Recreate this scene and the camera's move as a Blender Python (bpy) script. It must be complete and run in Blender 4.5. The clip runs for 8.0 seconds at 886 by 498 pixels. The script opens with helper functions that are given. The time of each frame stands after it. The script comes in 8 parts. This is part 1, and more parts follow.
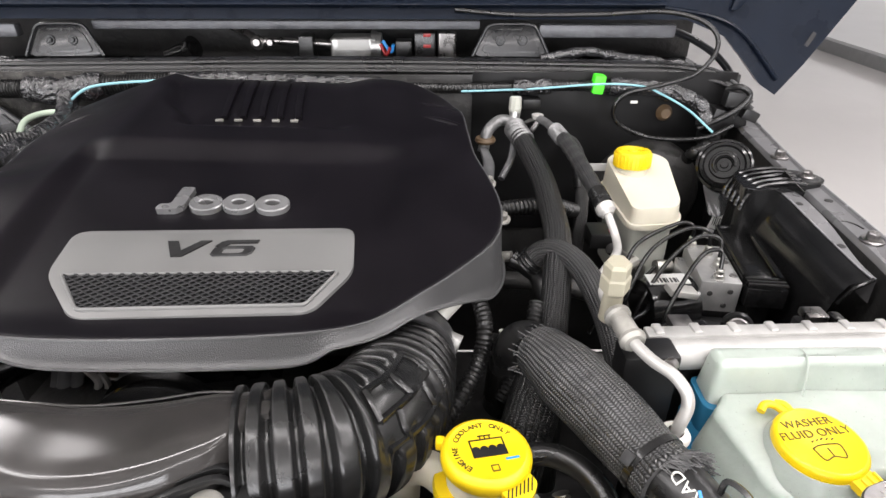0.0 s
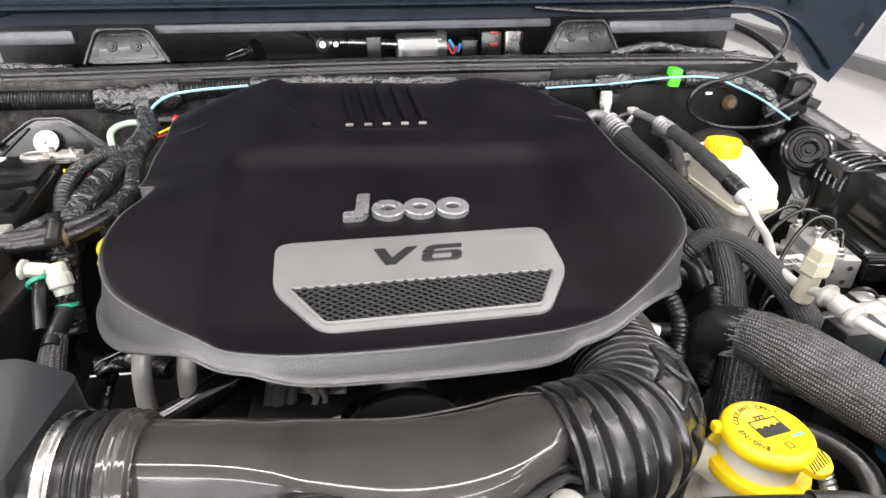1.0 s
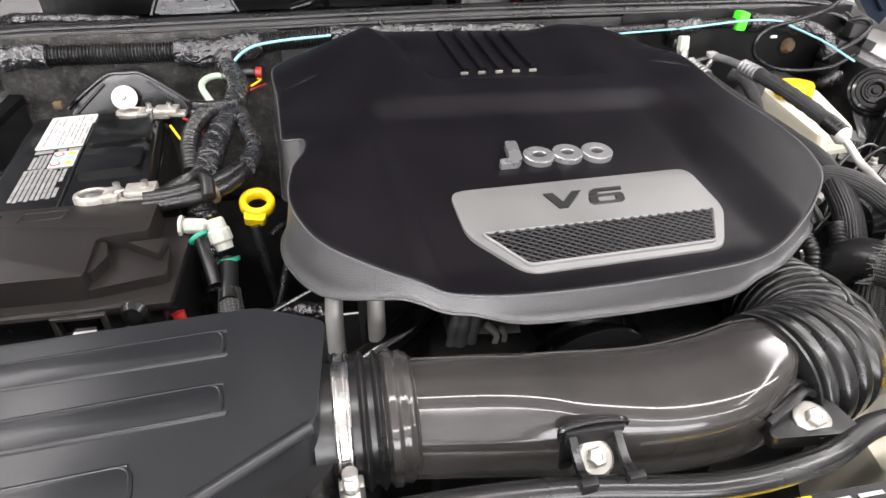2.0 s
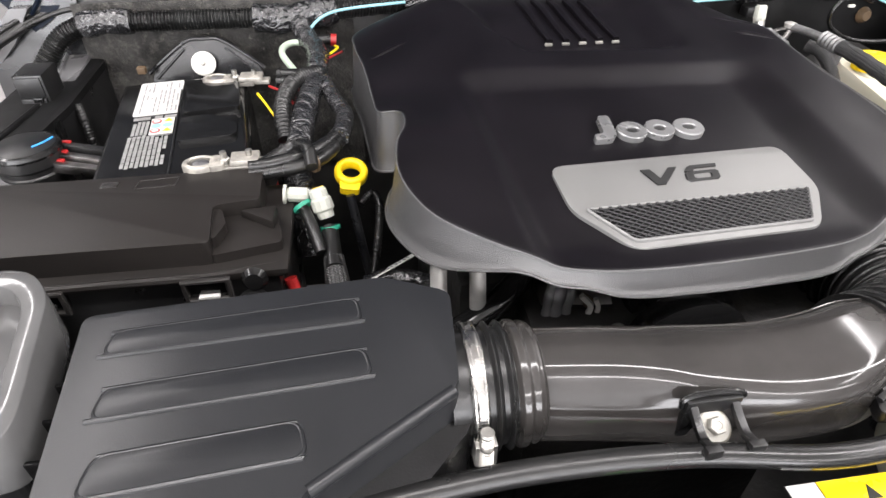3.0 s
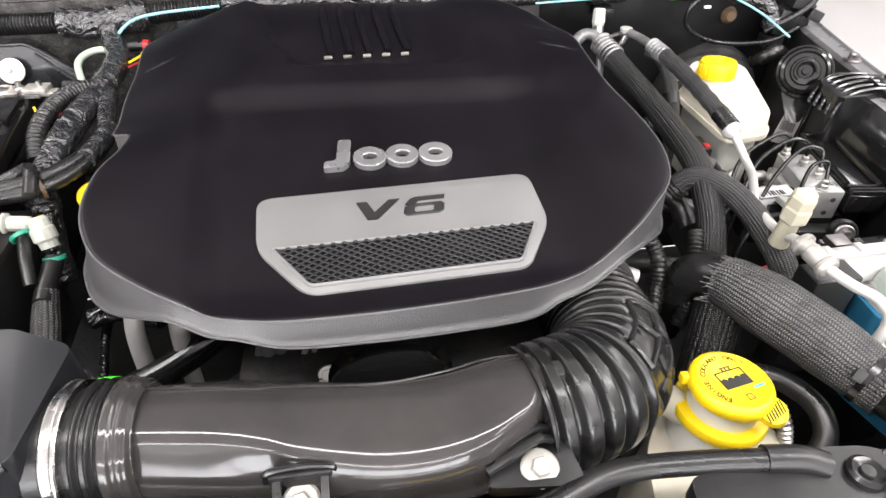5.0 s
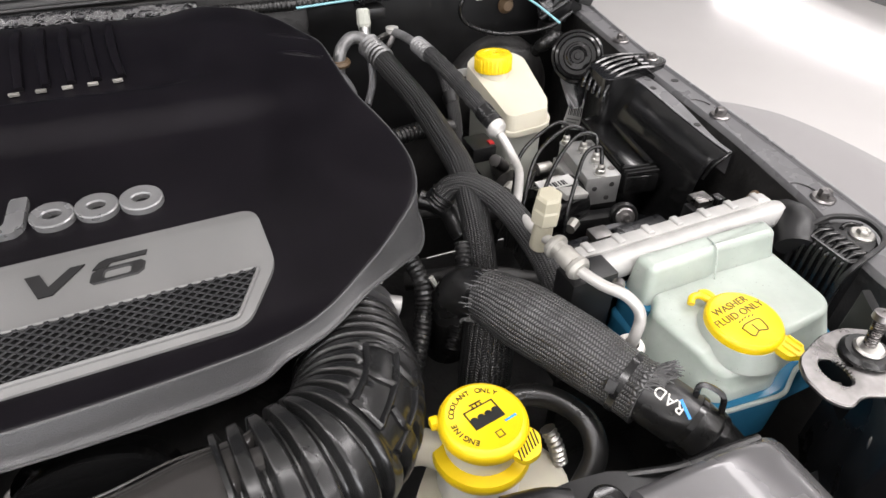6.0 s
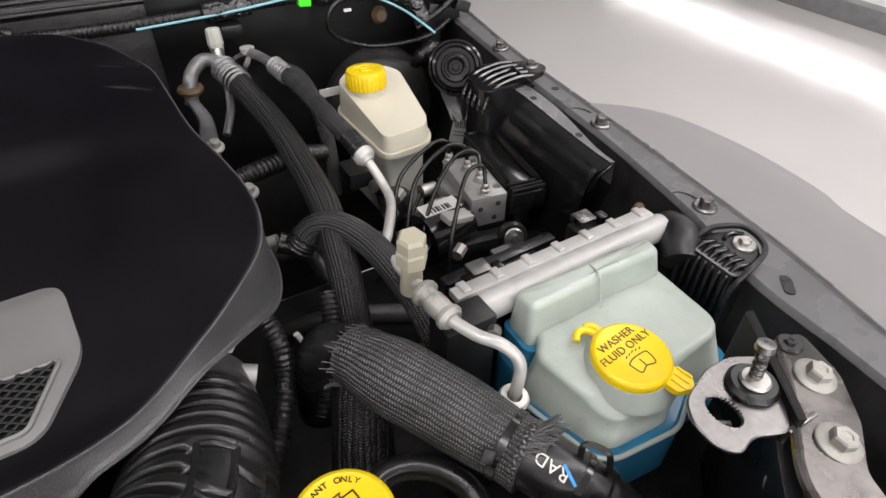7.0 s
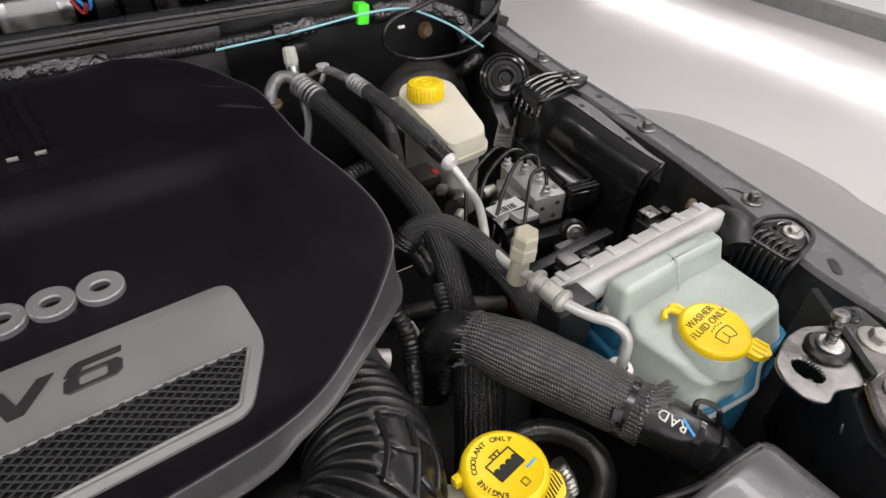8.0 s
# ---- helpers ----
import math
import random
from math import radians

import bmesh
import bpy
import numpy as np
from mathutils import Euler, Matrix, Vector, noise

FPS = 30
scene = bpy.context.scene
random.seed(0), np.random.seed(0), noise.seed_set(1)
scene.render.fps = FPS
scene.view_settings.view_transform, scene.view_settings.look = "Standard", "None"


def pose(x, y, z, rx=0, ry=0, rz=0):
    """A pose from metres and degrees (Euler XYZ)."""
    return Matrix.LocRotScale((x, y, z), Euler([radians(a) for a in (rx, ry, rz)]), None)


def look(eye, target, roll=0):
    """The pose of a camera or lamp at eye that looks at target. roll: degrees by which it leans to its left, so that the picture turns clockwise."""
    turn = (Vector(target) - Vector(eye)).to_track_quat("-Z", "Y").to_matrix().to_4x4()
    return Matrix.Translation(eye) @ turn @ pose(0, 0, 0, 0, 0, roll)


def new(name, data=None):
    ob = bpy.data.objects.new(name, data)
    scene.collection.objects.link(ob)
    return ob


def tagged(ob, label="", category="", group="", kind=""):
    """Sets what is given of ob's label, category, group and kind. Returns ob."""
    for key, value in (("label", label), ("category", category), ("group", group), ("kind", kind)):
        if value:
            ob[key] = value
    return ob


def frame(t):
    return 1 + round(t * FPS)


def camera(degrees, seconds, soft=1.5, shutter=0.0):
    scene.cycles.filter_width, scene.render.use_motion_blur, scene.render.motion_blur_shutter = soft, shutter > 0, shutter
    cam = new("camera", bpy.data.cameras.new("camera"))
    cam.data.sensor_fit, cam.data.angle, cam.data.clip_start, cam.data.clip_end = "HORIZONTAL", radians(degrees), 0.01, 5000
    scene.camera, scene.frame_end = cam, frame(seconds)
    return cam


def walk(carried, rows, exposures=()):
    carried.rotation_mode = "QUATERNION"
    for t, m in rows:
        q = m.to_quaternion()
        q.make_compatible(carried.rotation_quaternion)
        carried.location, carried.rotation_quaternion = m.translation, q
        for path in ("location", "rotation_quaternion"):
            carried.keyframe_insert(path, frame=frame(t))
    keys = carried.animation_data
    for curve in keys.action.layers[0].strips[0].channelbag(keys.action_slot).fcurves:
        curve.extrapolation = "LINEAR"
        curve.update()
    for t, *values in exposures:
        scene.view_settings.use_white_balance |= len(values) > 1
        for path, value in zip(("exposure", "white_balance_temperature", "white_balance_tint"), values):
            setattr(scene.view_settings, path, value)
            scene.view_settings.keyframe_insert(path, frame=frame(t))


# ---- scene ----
cam = camera(74.1, 8.0)
PATH = [
    (0, (-0.009, 0.05, 1.364), (0.01, 1.789, 0.376), 0.2),
    (0.5, (-0.135, 0.077, 1.36), (-0.065, 1.811, 0.365), 0.1),
    (1, (-0.25, 0.06, 1.369), (-0.046, 1.781, 0.37), 0.1),
    (1.5, (-0.365, 0.06, 1.375), (-0.072, 1.754, 0.354), 0.2),
    (2, (-0.44, 0.067, 1.372), (-0.136, 1.687, 0.24), 0.3),
    (3.3, (-0.522, 0.069, 1.398), (-0.326, 1.617, 0.147), 0.2),
    (3.5, (-0.509, 0.069, 1.401), (-0.33, 1.612, 0.14), 0.3),
    (4, (-0.442, 0.07, 1.414), (-0.274, 1.599, 0.135), 0.2),
    (4.2, (-0.414, 0.074, 1.417), (-0.246, 1.594, 0.128), 0.1),
    (5.3, (-0.175, 0.094, 1.413), (0.076, 1.6, 0.121), -0.5),
    (5.5, (-0.145, 0.102, 1.414), (0.203, 1.587, 0.121), -0.2),
    (6, (-0.089, 0.127, 1.394), (0.471, 1.548, 0.103), 0.2),
    (6.5, (-0.026, 0.149, 1.388), (0.653, 1.517, 0.096), 0.4),
    (7, (-0.01, 0.167, 1.386), (0.77, 1.484, 0.099), 1.0),
    (7.5, (-0.056, 0.171, 1.393), (0.779, 1.463, 0.115), 1.4),
    (8, (-0.135, 0.179, 1.423), (0.706, 1.464, 0.141), 1.0),
]
walk(cam, [(t, look(eye, target, roll)) for t, eye, target, roll in PATH],
     exposures=((0.0, -0.2), (0.6, 0.0), (1.0, 0.32), (2.0, 0.23), (4.2, 0.21), (5.3, 0.36), (5.8, -0.08), (6.4, -0.65), (7.0, -0.82), (8.0, -0.9)))

# ---- world, sun and lamps ----
world = bpy.data.worlds.new("hall_air")
scene.world = world
world.use_nodes = True
world.node_tree.nodes["Background"].inputs[0].default_value = (0.9, 0.95, 1.0, 1)
world.node_tree.nodes["Background"].inputs[1].default_value = 0.15
CEILING = 3.6


# x, y, whether it runs along x, length, width, watts
# the last strip is unseen, added to brighten the right of the bay
LAMPS = ((0.9, -0.2, True, 7.0, 0.2, 140), (-0.2, -4.6, True, 11.0, 0.5, 480), (13.0, 7.5, False, 11.0, 0.22, 700), (-2.8, 1.3, False, 4.0, 0.3, 75), (2.4, 0.2, False, 5.0, 0.25, 90))


def strip_lamp(x, y, along_x, length, width, watts):
    data = bpy.data.lights.new("ceiling_strip", "AREA")
    data.shape, data.energy = "RECTANGLE", watts
    data.size, data.size_y = (length, width) if along_x else (width, length)
    data.color = (1.0, 0.955, 0.955)
    ob = new("ceiling_strip", data)
    ob.matrix_world = pose(x, y, CEILING - 0.06)
    return ob


for row in LAMPS:
    strip_lamp(*row)
# unseen window behind the viewer, added as daylight fill for front-facing surfaces
day = bpy.data.lights.new("added_window_fill", "AREA")
day.shape, day.size, day.size_y, day.energy, day.color = "RECTANGLE", 14.0, 2.5, 1200, (0.97, 0.965, 1.0)
new("added_window_fill", day).matrix_world = pose(-3.0, -9.9, 1.6, 90, 0, 0)


# ---- materials ----
def nodes_of(name):
    m = bpy.data.materials.new(name)
    m.use_nodes = True
    return m, m.node_tree, m.node_tree.nodes["Principled BSDF"]


def ramp(tree, src, lo, hi, c0, c1):
    r = tree.nodes.new("ShaderNodeValToRGB")
    r.color_ramp.elements[0].position, r.color_ramp.elements[1].position = lo, hi
    r.color_ramp.elements[0].color, r.color_ramp.elements[1].color = (*c0, 1), (*c1, 1)
    tree.links.new(src, r.inputs[0])
    return r.outputs[0]


def noise_tex(tree, scale, detail=3.0, rough=0.55, coord="Object"):
    c = tree.nodes.new("ShaderNodeTexCoord")
    n = tree.nodes.new("ShaderNodeTexNoise")
    n.inputs["Scale"].default_value, n.inputs["Detail"].default_value, n.inputs["Roughness"].default_value = scale, detail, rough
    tree.links.new(c.outputs[coord], n.inputs["Vector"])
    return n


def mix(tree, a, b, fac):
    m = tree.nodes.new("ShaderNodeMix")
    m.data_type = "RGBA"
    for src, key in ((fac, 0), (a, 6), (b, 7)):
        if isinstance(src, bpy.types.NodeSocket):
            tree.links.new(src, m.inputs[key])
        else:
            m.inputs[key].default_value = src if key == 0 else (*src, 1)
    return m.outputs[2]


def surface(name, color, rough=0.5, metal=0.0, var=0.25, grain=400.0, bump=0.15, blotch=14.0, dust=0.0, rough_var=0.12,
            coat=0.0, depth=0.0006, spec=0.5):
    """A worn solid: broad blotches and fine grain in colour, gloss and relief, and settled dust."""
    m, tree, b = nodes_of(name)
    broad = noise_tex(tree, blotch, 4.0)
    fine = noise_tex(tree, grain, 2.0)
    dark = tuple(max(0.0, c * (1 - var)) for c in color)
    light = tuple(min(1.0, c * (1 + var)) for c in color)
    col = ramp(tree, broad.outputs[0], 0.32, 0.68, dark, light)
    if dust:
        spots = noise_tex(tree, blotch * 3.1, 6.0, 0.7)
        f = ramp(tree, spots.outputs[0], 0.5, 0.78, (0, 0, 0), (dust, dust, dust))
        col = mix(tree, col, (0.30, 0.28, 0.25), f)
    tree.links.new(col, b.inputs["Base Color"])
    r = tree.nodes.new("ShaderNodeMapRange")
    r.inputs[1].default_value, r.inputs[2].default_value = 0.3, 0.7
    r.inputs[3].default_value, r.inputs[4].default_value = max(0.02, rough - rough_var), min(1, rough + rough_var)
    tree.links.new(broad.outputs[0], r.inputs[0])
    tree.links.new(r.outputs[0], b.inputs["Roughness"])
    b.inputs["Metallic"].default_value = metal
    b.inputs["Specular IOR Level"].default_value = spec
    b.inputs["Coat Weight"].default_value = coat
    b.inputs["Coat Roughness"].default_value = 0.05
    if bump:
        bp = tree.nodes.new("ShaderNodeBump")
        bp.inputs["Strength"].default_value, bp.inputs["Distance"].default_value = bump, depth
        tree.links.new(fine.outputs[0], bp.inputs["Height"])
        tree.links.new(bp.outputs[0], b.inputs["Normal"])
    return m


def braided(name, color, rows=28.0, stitch=1500.0, rough=0.45, lean=5.0, gain=3.4):
    """Woven sleeve: rows of slanted stitches, leaning to and fro (u round, v in metres along)."""
    m, tree, b = nodes_of(name)
    uv = tree.nodes.new("ShaderNodeUVMap")
    sep = tree.nodes.new("ShaderNodeSeparateXYZ")
    tree.links.new(uv.outputs[0], sep.inputs[0])

    def calc(op, a, c=None):
        n = tree.nodes.new("ShaderNodeMath")
        n.operation = op
        for k, v in enumerate((a, c)):
            if isinstance(v, bpy.types.NodeSocket):
                tree.links.new(v, n.inputs[k])
            elif v is not None:
                n.inputs[k].default_value = v
        return n.outputs[0]

    wobble = noise_tex(tree, 40.0, 2.0)
    u = calc("ADD", calc("MULTIPLY", sep.outputs[0], rows), calc("MULTIPLY", wobble.outputs[0], 0.7))
    column = calc("FLOOR", u)
    inside = calc("SUBTRACT", calc("FRACT", u), 0.5)
    side = calc("SUBTRACT", calc("MULTIPLY", calc("MODULO", calc("ABSOLUTE", column), 2.0), 2.0), 1.0)
    slant = calc("MULTIPLY", calc("MULTIPLY", inside, side), lean)
    v = calc("ADD", calc("ADD", calc("MULTIPLY", sep.outputs[1], stitch), slant), calc("MULTIPLY", column, 1.7))
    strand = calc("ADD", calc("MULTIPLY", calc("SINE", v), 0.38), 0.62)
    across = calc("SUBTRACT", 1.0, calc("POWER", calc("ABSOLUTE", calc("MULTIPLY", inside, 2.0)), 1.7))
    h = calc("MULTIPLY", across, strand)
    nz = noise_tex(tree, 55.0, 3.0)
    # dark gap shade and bright strand glints are put into this colour
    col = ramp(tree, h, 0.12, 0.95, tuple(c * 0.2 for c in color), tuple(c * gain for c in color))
    col = mix(tree, col, tuple(c * 0.6 for c in color), ramp(tree, nz.outputs[0], 0.42, 0.7, (0, 0, 0), (0.65, 0.65, 0.65)))
    tree.links.new(col, b.inputs["Base Color"])
    b.inputs["Roughness"].default_value = rough
    bp = tree.nodes.new("ShaderNodeBump")
    bp.inputs["Strength"].default_value, bp.inputs["Distance"].default_value = 1.0, 0.0011
    tree.links.new(h, bp.inputs["Height"])
    tree.links.new(bp.outputs[0], b.inputs["Normal"])
    return m


def taped(name):
    """Wound glossy black tape with soft folds and sharp glints."""
    m, tree, b = nodes_of(name)
    n = noise_tex(tree, 48.0, 2.0, 0.45)
    n.inputs["Distortion"].default_value = 1.4
    fine = noise_tex(tree, 150.0, 2.0, 0.5)
    fine.inputs["Distortion"].default_value = 0.8
    tree.links.new(ramp(tree, n.outputs[0], 0.3, 0.7, (0.010, 0.010, 0.011), (0.028, 0.028, 0.030)), b.inputs["Base Color"])
    b.inputs["Roughness"].default_value = 0.20
    b.inputs["Coat Weight"].default_value = 0.8
    b.inputs["Coat Roughness"].default_value = 0.12
    add = tree.nodes.new("ShaderNodeMath")
    add.operation = "MULTIPLY_ADD"
    tree.links.new(fine.outputs[0], add.inputs[0])
    add.inputs[1].default_value = 0.25
    tree.links.new(n.outputs[0], add.inputs[2])
    bp = tree.nodes.new("ShaderNodeBump")
    bp.inputs["Strength"].default_value, bp.inputs["Distance"].default_value = 1.0, 0.0085
    tree.links.new(add.outputs[0], bp.inputs["Height"])
    tree.links.new(bp.outputs[0], b.inputs["Normal"])
    tree.links.new(bp.outputs[0], b.inputs["Coat Normal"])
    return m


def translucent(name, color, rough=0.35, sss=0.6, trans=0.0, var=0.1):
    m, tree, b = nodes_of(name)
    n = noise_tex(tree, 9.0, 4.0)
    tree.links.new(ramp(tree, n.outputs[0], 0.3, 0.7, tuple(c * (1 - var) for c in color), color), b.inputs["Base Color"])
    b.inputs["Roughness"].default_value = rough
    b.inputs["Subsurface Weight"].default_value = sss
    b.inputs["Subsurface Radius"].default_value = (0.02, 0.022, 0.02)
    b.inputs["Subsurface Scale"].default_value = 0.5
    b.inputs["Transmission Weight"].default_value = trans
    b.inputs["IOR"].default_value = 1.3
    g = noise_tex(tree, 240.0, 2.0)
    bp = tree.nodes.new("ShaderNodeBump")
    bp.inputs["Strength"].default_value, bp.inputs["Distance"].default_value = 0.12, 0.0005
    tree.links.new(g.outputs[0], bp.inputs["Height"])
    tree.links.new(bp.outputs[0], b.inputs["Normal"])
    return m


COVER = surface("cover_black_plastic", (0.005, 0.0042, 0.0055), 0.35, var=0.2, grain=900, bump=0.2, depth=0.0004, rough_var=0.05, spec=0.175)
# same black plastic as COVER; base lightened for the light its face catches
SKIRT = surface("lit_grained_plastic", (0.058, 0.058, 0.059), 0.33, var=0.12, grain=1100, bump=0.7, depth=0.0009, rough_var=0.03, spec=1.0)
GLOSS = surface("glossy_black_plastic", (0.008, 0.008, 0.0082), 0.15, var=0.2, grain=120, bump=0.05, rough_var=0.06)
TUBE = surface("polished_intake_plastic", (0.031, 0.029, 0.0275), 0.12, var=0.2, grain=60, bump=0.06, rough_var=0.05)
RUBBER = surface("black_rubber", (0.010, 0.010, 0.010), 0.3, var=0.3, grain=500, bump=0.12, dust=0.015)
BELLOW = surface("shiny_moulded_rubber", (0.012, 0.012, 0.012), 0.24, var=0.2, grain=700, bump=0.03, rough_var=0.05, dust=0.01)
MATTE = surface("matte_black_plastic", (0.011, 0.011, 0.0113), 0.36, var=0.3, grain=500, bump=0.15, dust=0.015)
BOXBLK = surface("airbox_black_plastic", (0.015, 0.0158, 0.0175), 0.29, var=0.08, grain=700, bump=0.14, depth=0.0003, rough_var=0.015, spec=0.40)
GRILLE = surface("satin_black_grille", (0.026, 0.026, 0.027), 0.36, var=0.2, grain=300, bump=0.05, spec=0.35)
FUSE = surface("fusebox_brown_black_plastic", (0.0150, 0.0132, 0.0122), 0.42, var=0.1, grain=500, bump=0.15, rough_var=0.02, spec=0.26)
DEEP = surface("dark_grimy_metal", (0.019, 0.0185, 0.018), 0.5, var=0.5, grain=90, bump=0.5, dust=0.03, depth=0.003)
FRONT = surface("satin_dark_front_panel", (0.05, 0.05, 0.054), 0.24, var=0.1, grain=200, bump=0.04, coat=0.8)
PAINT = surface("dark_navy_paint", (0.006, 0.009, 0.016), 0.32, var=0.15, grain=200, bump=0.03, spec=0.1)
BLACKPAINT = surface("black_painted_steel", (0.010, 0.0105, 0.012), 0.28, var=0.25, grain=160, bump=0.06, dust=0.03, coat=0.2)
# dark gloss paint; the grey is the ceiling's reflection put into the base
FENDER = surface("fender_reflected_grey", (0.26, 0.25, 0.25), 0.42, var=0.02, grain=200, bump=0.02, rough_var=0.02)
BRACEM = surface("dirty_dark_pressed_steel", (0.13, 0.122, 0.118), 0.26, 0.85, var=0.55, grain=120, bump=0.2, blotch=26, dust=0.12)
STEEL = surface("worn_bare_steel", (0.25, 0.24, 0.235), 0.34, 1.0, var=0.4, grain=140, bump=0.25, blotch=40, dust=0.12)
ZINC = surface("zinc_plated_steel", (0.50, 0.49, 0.46), 0.42, 1.0, var=0.2, grain=200, bump=0.15, blotch=60, dust=0.1)
BAND = surface("polished_steel_band", (0.40, 0.39, 0.375), 0.24, 1.0, var=0.15, grain=300, bump=0.05, blotch=60)
ALU = surface("brushed_aluminium", (0.52, 0.52, 0.51), 0.4, 1.0, var=0.15, grain=260, bump=0.25, blotch=50, dust=0.15)
SATIN = surface("satin_silver_emblem", (0.27, 0.27, 0.27), 0.32, 0.6, var=0.04, grain=400, bump=0.04)
PLATE = surface("silver_painted_plate", (0.19, 0.19, 0.186), 0.42, 0.3, var=0.05, grain=900, bump=0.1)
LEAD = surface("tinned_lead_terminal", (0.42, 0.40, 0.36), 0.48, 0.5, var=0.3, grain=160, bump=0.4, blotch=80, dust=0.3)
CAPCREAM = translucent("cream_translucent_plastic", (0.40, 0.375, 0.29), 0.35, 0.3)
OLDWHITE = translucent("dim_white_plastic", (0.46, 0.47, 0.42), 0.35, 0.3)
DULL = surface("dull_grey_metal", (0.16, 0.16, 0.165), 0.45, 0.6, var=0.3, grain=200, bump=0.2, blotch=30, dust=0.1)
LEDGE = surface("satin_grey_black_ledge", (0.135, 0.134, 0.138), 0.30, var=0.08, grain=200, bump=0.05, dust=0.02, coat=0.25)
PIPEM = surface("matt_silver_pipe", (0.44, 0.435, 0.42), 0.5, 0.4, var=0.15, grain=200, bump=0.2, blotch=40, dust=0.1)
FELT = surface("grey_felt_insulation", (0.045, 0.044, 0.042), 0.95, var=0.45, grain=260, bump=1.0, blotch=24, depth=0.003, dust=0.25, spec=0.1)
YELLOW = surface("yellow_plastic", (0.85, 0.60, 0.008), 0.36, var=0.05, grain=400, bump=0.08)
PRINT = surface("black_ink", (0.01, 0.01, 0.01), 0.5, var=0.1, bump=0)
BROWNINK = surface("moulded_dark_lettering", (0.10, 0.07, 0.01), 0.5, var=0.1, bump=0)
WHITEP = surface("white_plastic", (0.72, 0.71, 0.66), 0.4, var=0.08, grain=200, bump=0.08, dust=0.08)
IVORY = translucent("ivory_translucent_plastic", (0.68, 0.645, 0.53), 0.38, 0.4)


def milky_tank(name, color, fluid, level):
    """Milky bottle plastic, tinted from inside by the fluid below its level, with specks of dirt."""
    m, tree, b = nodes_of(name)
    g = tree.nodes.new("ShaderNodeNewGeometry")
    sep = tree.nodes.new("ShaderNodeSeparateXYZ")
    tree.links.new(g.outputs["Position"], sep.inputs[0])
    wob = noise_tex(tree, 24.0, 3.0)
    add = tree.nodes.new("ShaderNodeMath")
    add.operation = "MULTIPLY_ADD"
    tree.links.new(wob.outputs[0], add.inputs[0])
    add.inputs[1].default_value = 0.012
    tree.links.new(sep.outputs[2], add.inputs[2])
    cloud = noise_tex(tree, 16.0, 5.0, 0.6)
    base = ramp(tree, cloud.outputs[0], 0.32, 0.68, tuple(c * 0.78 for c in color), color)
    r = tree.nodes.new("ShaderNodeMapRange")
    r.inputs[1].default_value, r.inputs[2].default_value = level - 0.002, level + 0.016
    r.inputs[3].default_value, r.inputs[4].default_value = 1.0, 0.0
    tree.links.new(add.outputs[0], r.inputs[0])
    col = mix(tree, base, fluid, r.outputs[0])
    speck = noise_tex(tree, 420.0, 2.0, 0.5)
    col = mix(tree, col, (0.16, 0.16, 0.14), ramp(tree, speck.outputs[0], 0.70, 0.76, (0, 0, 0), (0.7, 0.7, 0.7)))
    tree.links.new(col, b.inputs["Base Color"])
    b.inputs["Roughness"].default_value = 0.3
    b.inputs["Subsurface Weight"].default_value = 0.55
    b.inputs["Subsurface Radius"].default_value = (0.02, 0.024, 0.022)
    b.inputs["Subsurface Scale"].default_value = 0.6
    grain = noise_tex(tree, 90.0, 4.0, 0.65)
    bp = tree.nodes.new("ShaderNodeBump")
    bp.inputs["Strength"].default_value, bp.inputs["Distance"].default_value = 0.3, 0.0012
    tree.links.new(grain.outputs[0], bp.inputs["Height"])
    tree.links.new(bp.outputs[0], b.inputs["Normal"])
    return m


MILKY = milky_tank("milky_green_plastic", (0.46, 0.515, 0.465), (0.13, 0.33, 0.45), 0.981)
BLUEFLUID = translucent("blue_fluid_behind_plastic", (0.035, 0.19, 0.33), 0.14, 0.3, var=0.35)
LABEL = surface("white_paper_label", (0.56, 0.56, 0.54), 0.5, var=0.05, bump=0.03)
PALEINK = surface("pale_grey_label_ink", (0.24, 0.24, 0.235), 0.5, var=0.25, blotch=120, bump=0)
GREYINK = surface("grey_label_ink", (0.20, 0.20, 0.20), 0.5, var=0.1, bump=0)
CYAN = surface("cyan_wire_insulation", (0.25, 0.50, 0.56), 0.4, var=0.1, bump=0)
GREEN = surface("bright_green_tape", (0.08, 0.85, 0.03), 0.45, var=0.1, bump=0.1)
RED = surface("red_plastic", (0.38, 0.02, 0.02), 0.4, var=0.1, bump=0)
BLUE = surface("blue_paint_mark", (0.04, 0.30, 0.75), 0.45, var=0.1, bump=0)
PALE = surface("pale_green_hose", (0.46, 0.55, 0.44), 0.4, var=0.1, bump=0)
LIP = surface("pale_grey_edge", (0.28, 0.28, 0.285), 0.3, 0.3, var=0.15, grain=200, bump=0.08, blotch=30)
HOODLIP = surface("dusty_grey_hood_lip", (0.115, 0.118, 0.128), 0.42, 0.2, var=0.4, grain=160, bump=0.15, blotch=22, dust=0.15)
ORANGE = surface("tan_brown_plastic", (0.10, 0.065, 0.035), 0.5, var=0.3, bump=0.1)
TAPE = taped("wrinkled_black_tape")
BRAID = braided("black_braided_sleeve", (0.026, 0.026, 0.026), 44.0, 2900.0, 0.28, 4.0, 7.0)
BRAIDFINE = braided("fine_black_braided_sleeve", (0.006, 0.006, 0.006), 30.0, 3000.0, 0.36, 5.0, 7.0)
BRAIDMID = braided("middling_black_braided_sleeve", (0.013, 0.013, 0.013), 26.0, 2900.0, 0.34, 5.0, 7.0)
OLDALU = surface("weathered_aluminium_fitting", (0.20, 0.20, 0.20), 0.42, 0.5, var=0.35, grain=200, bump=0.2, blotch=50, dust=0.15)
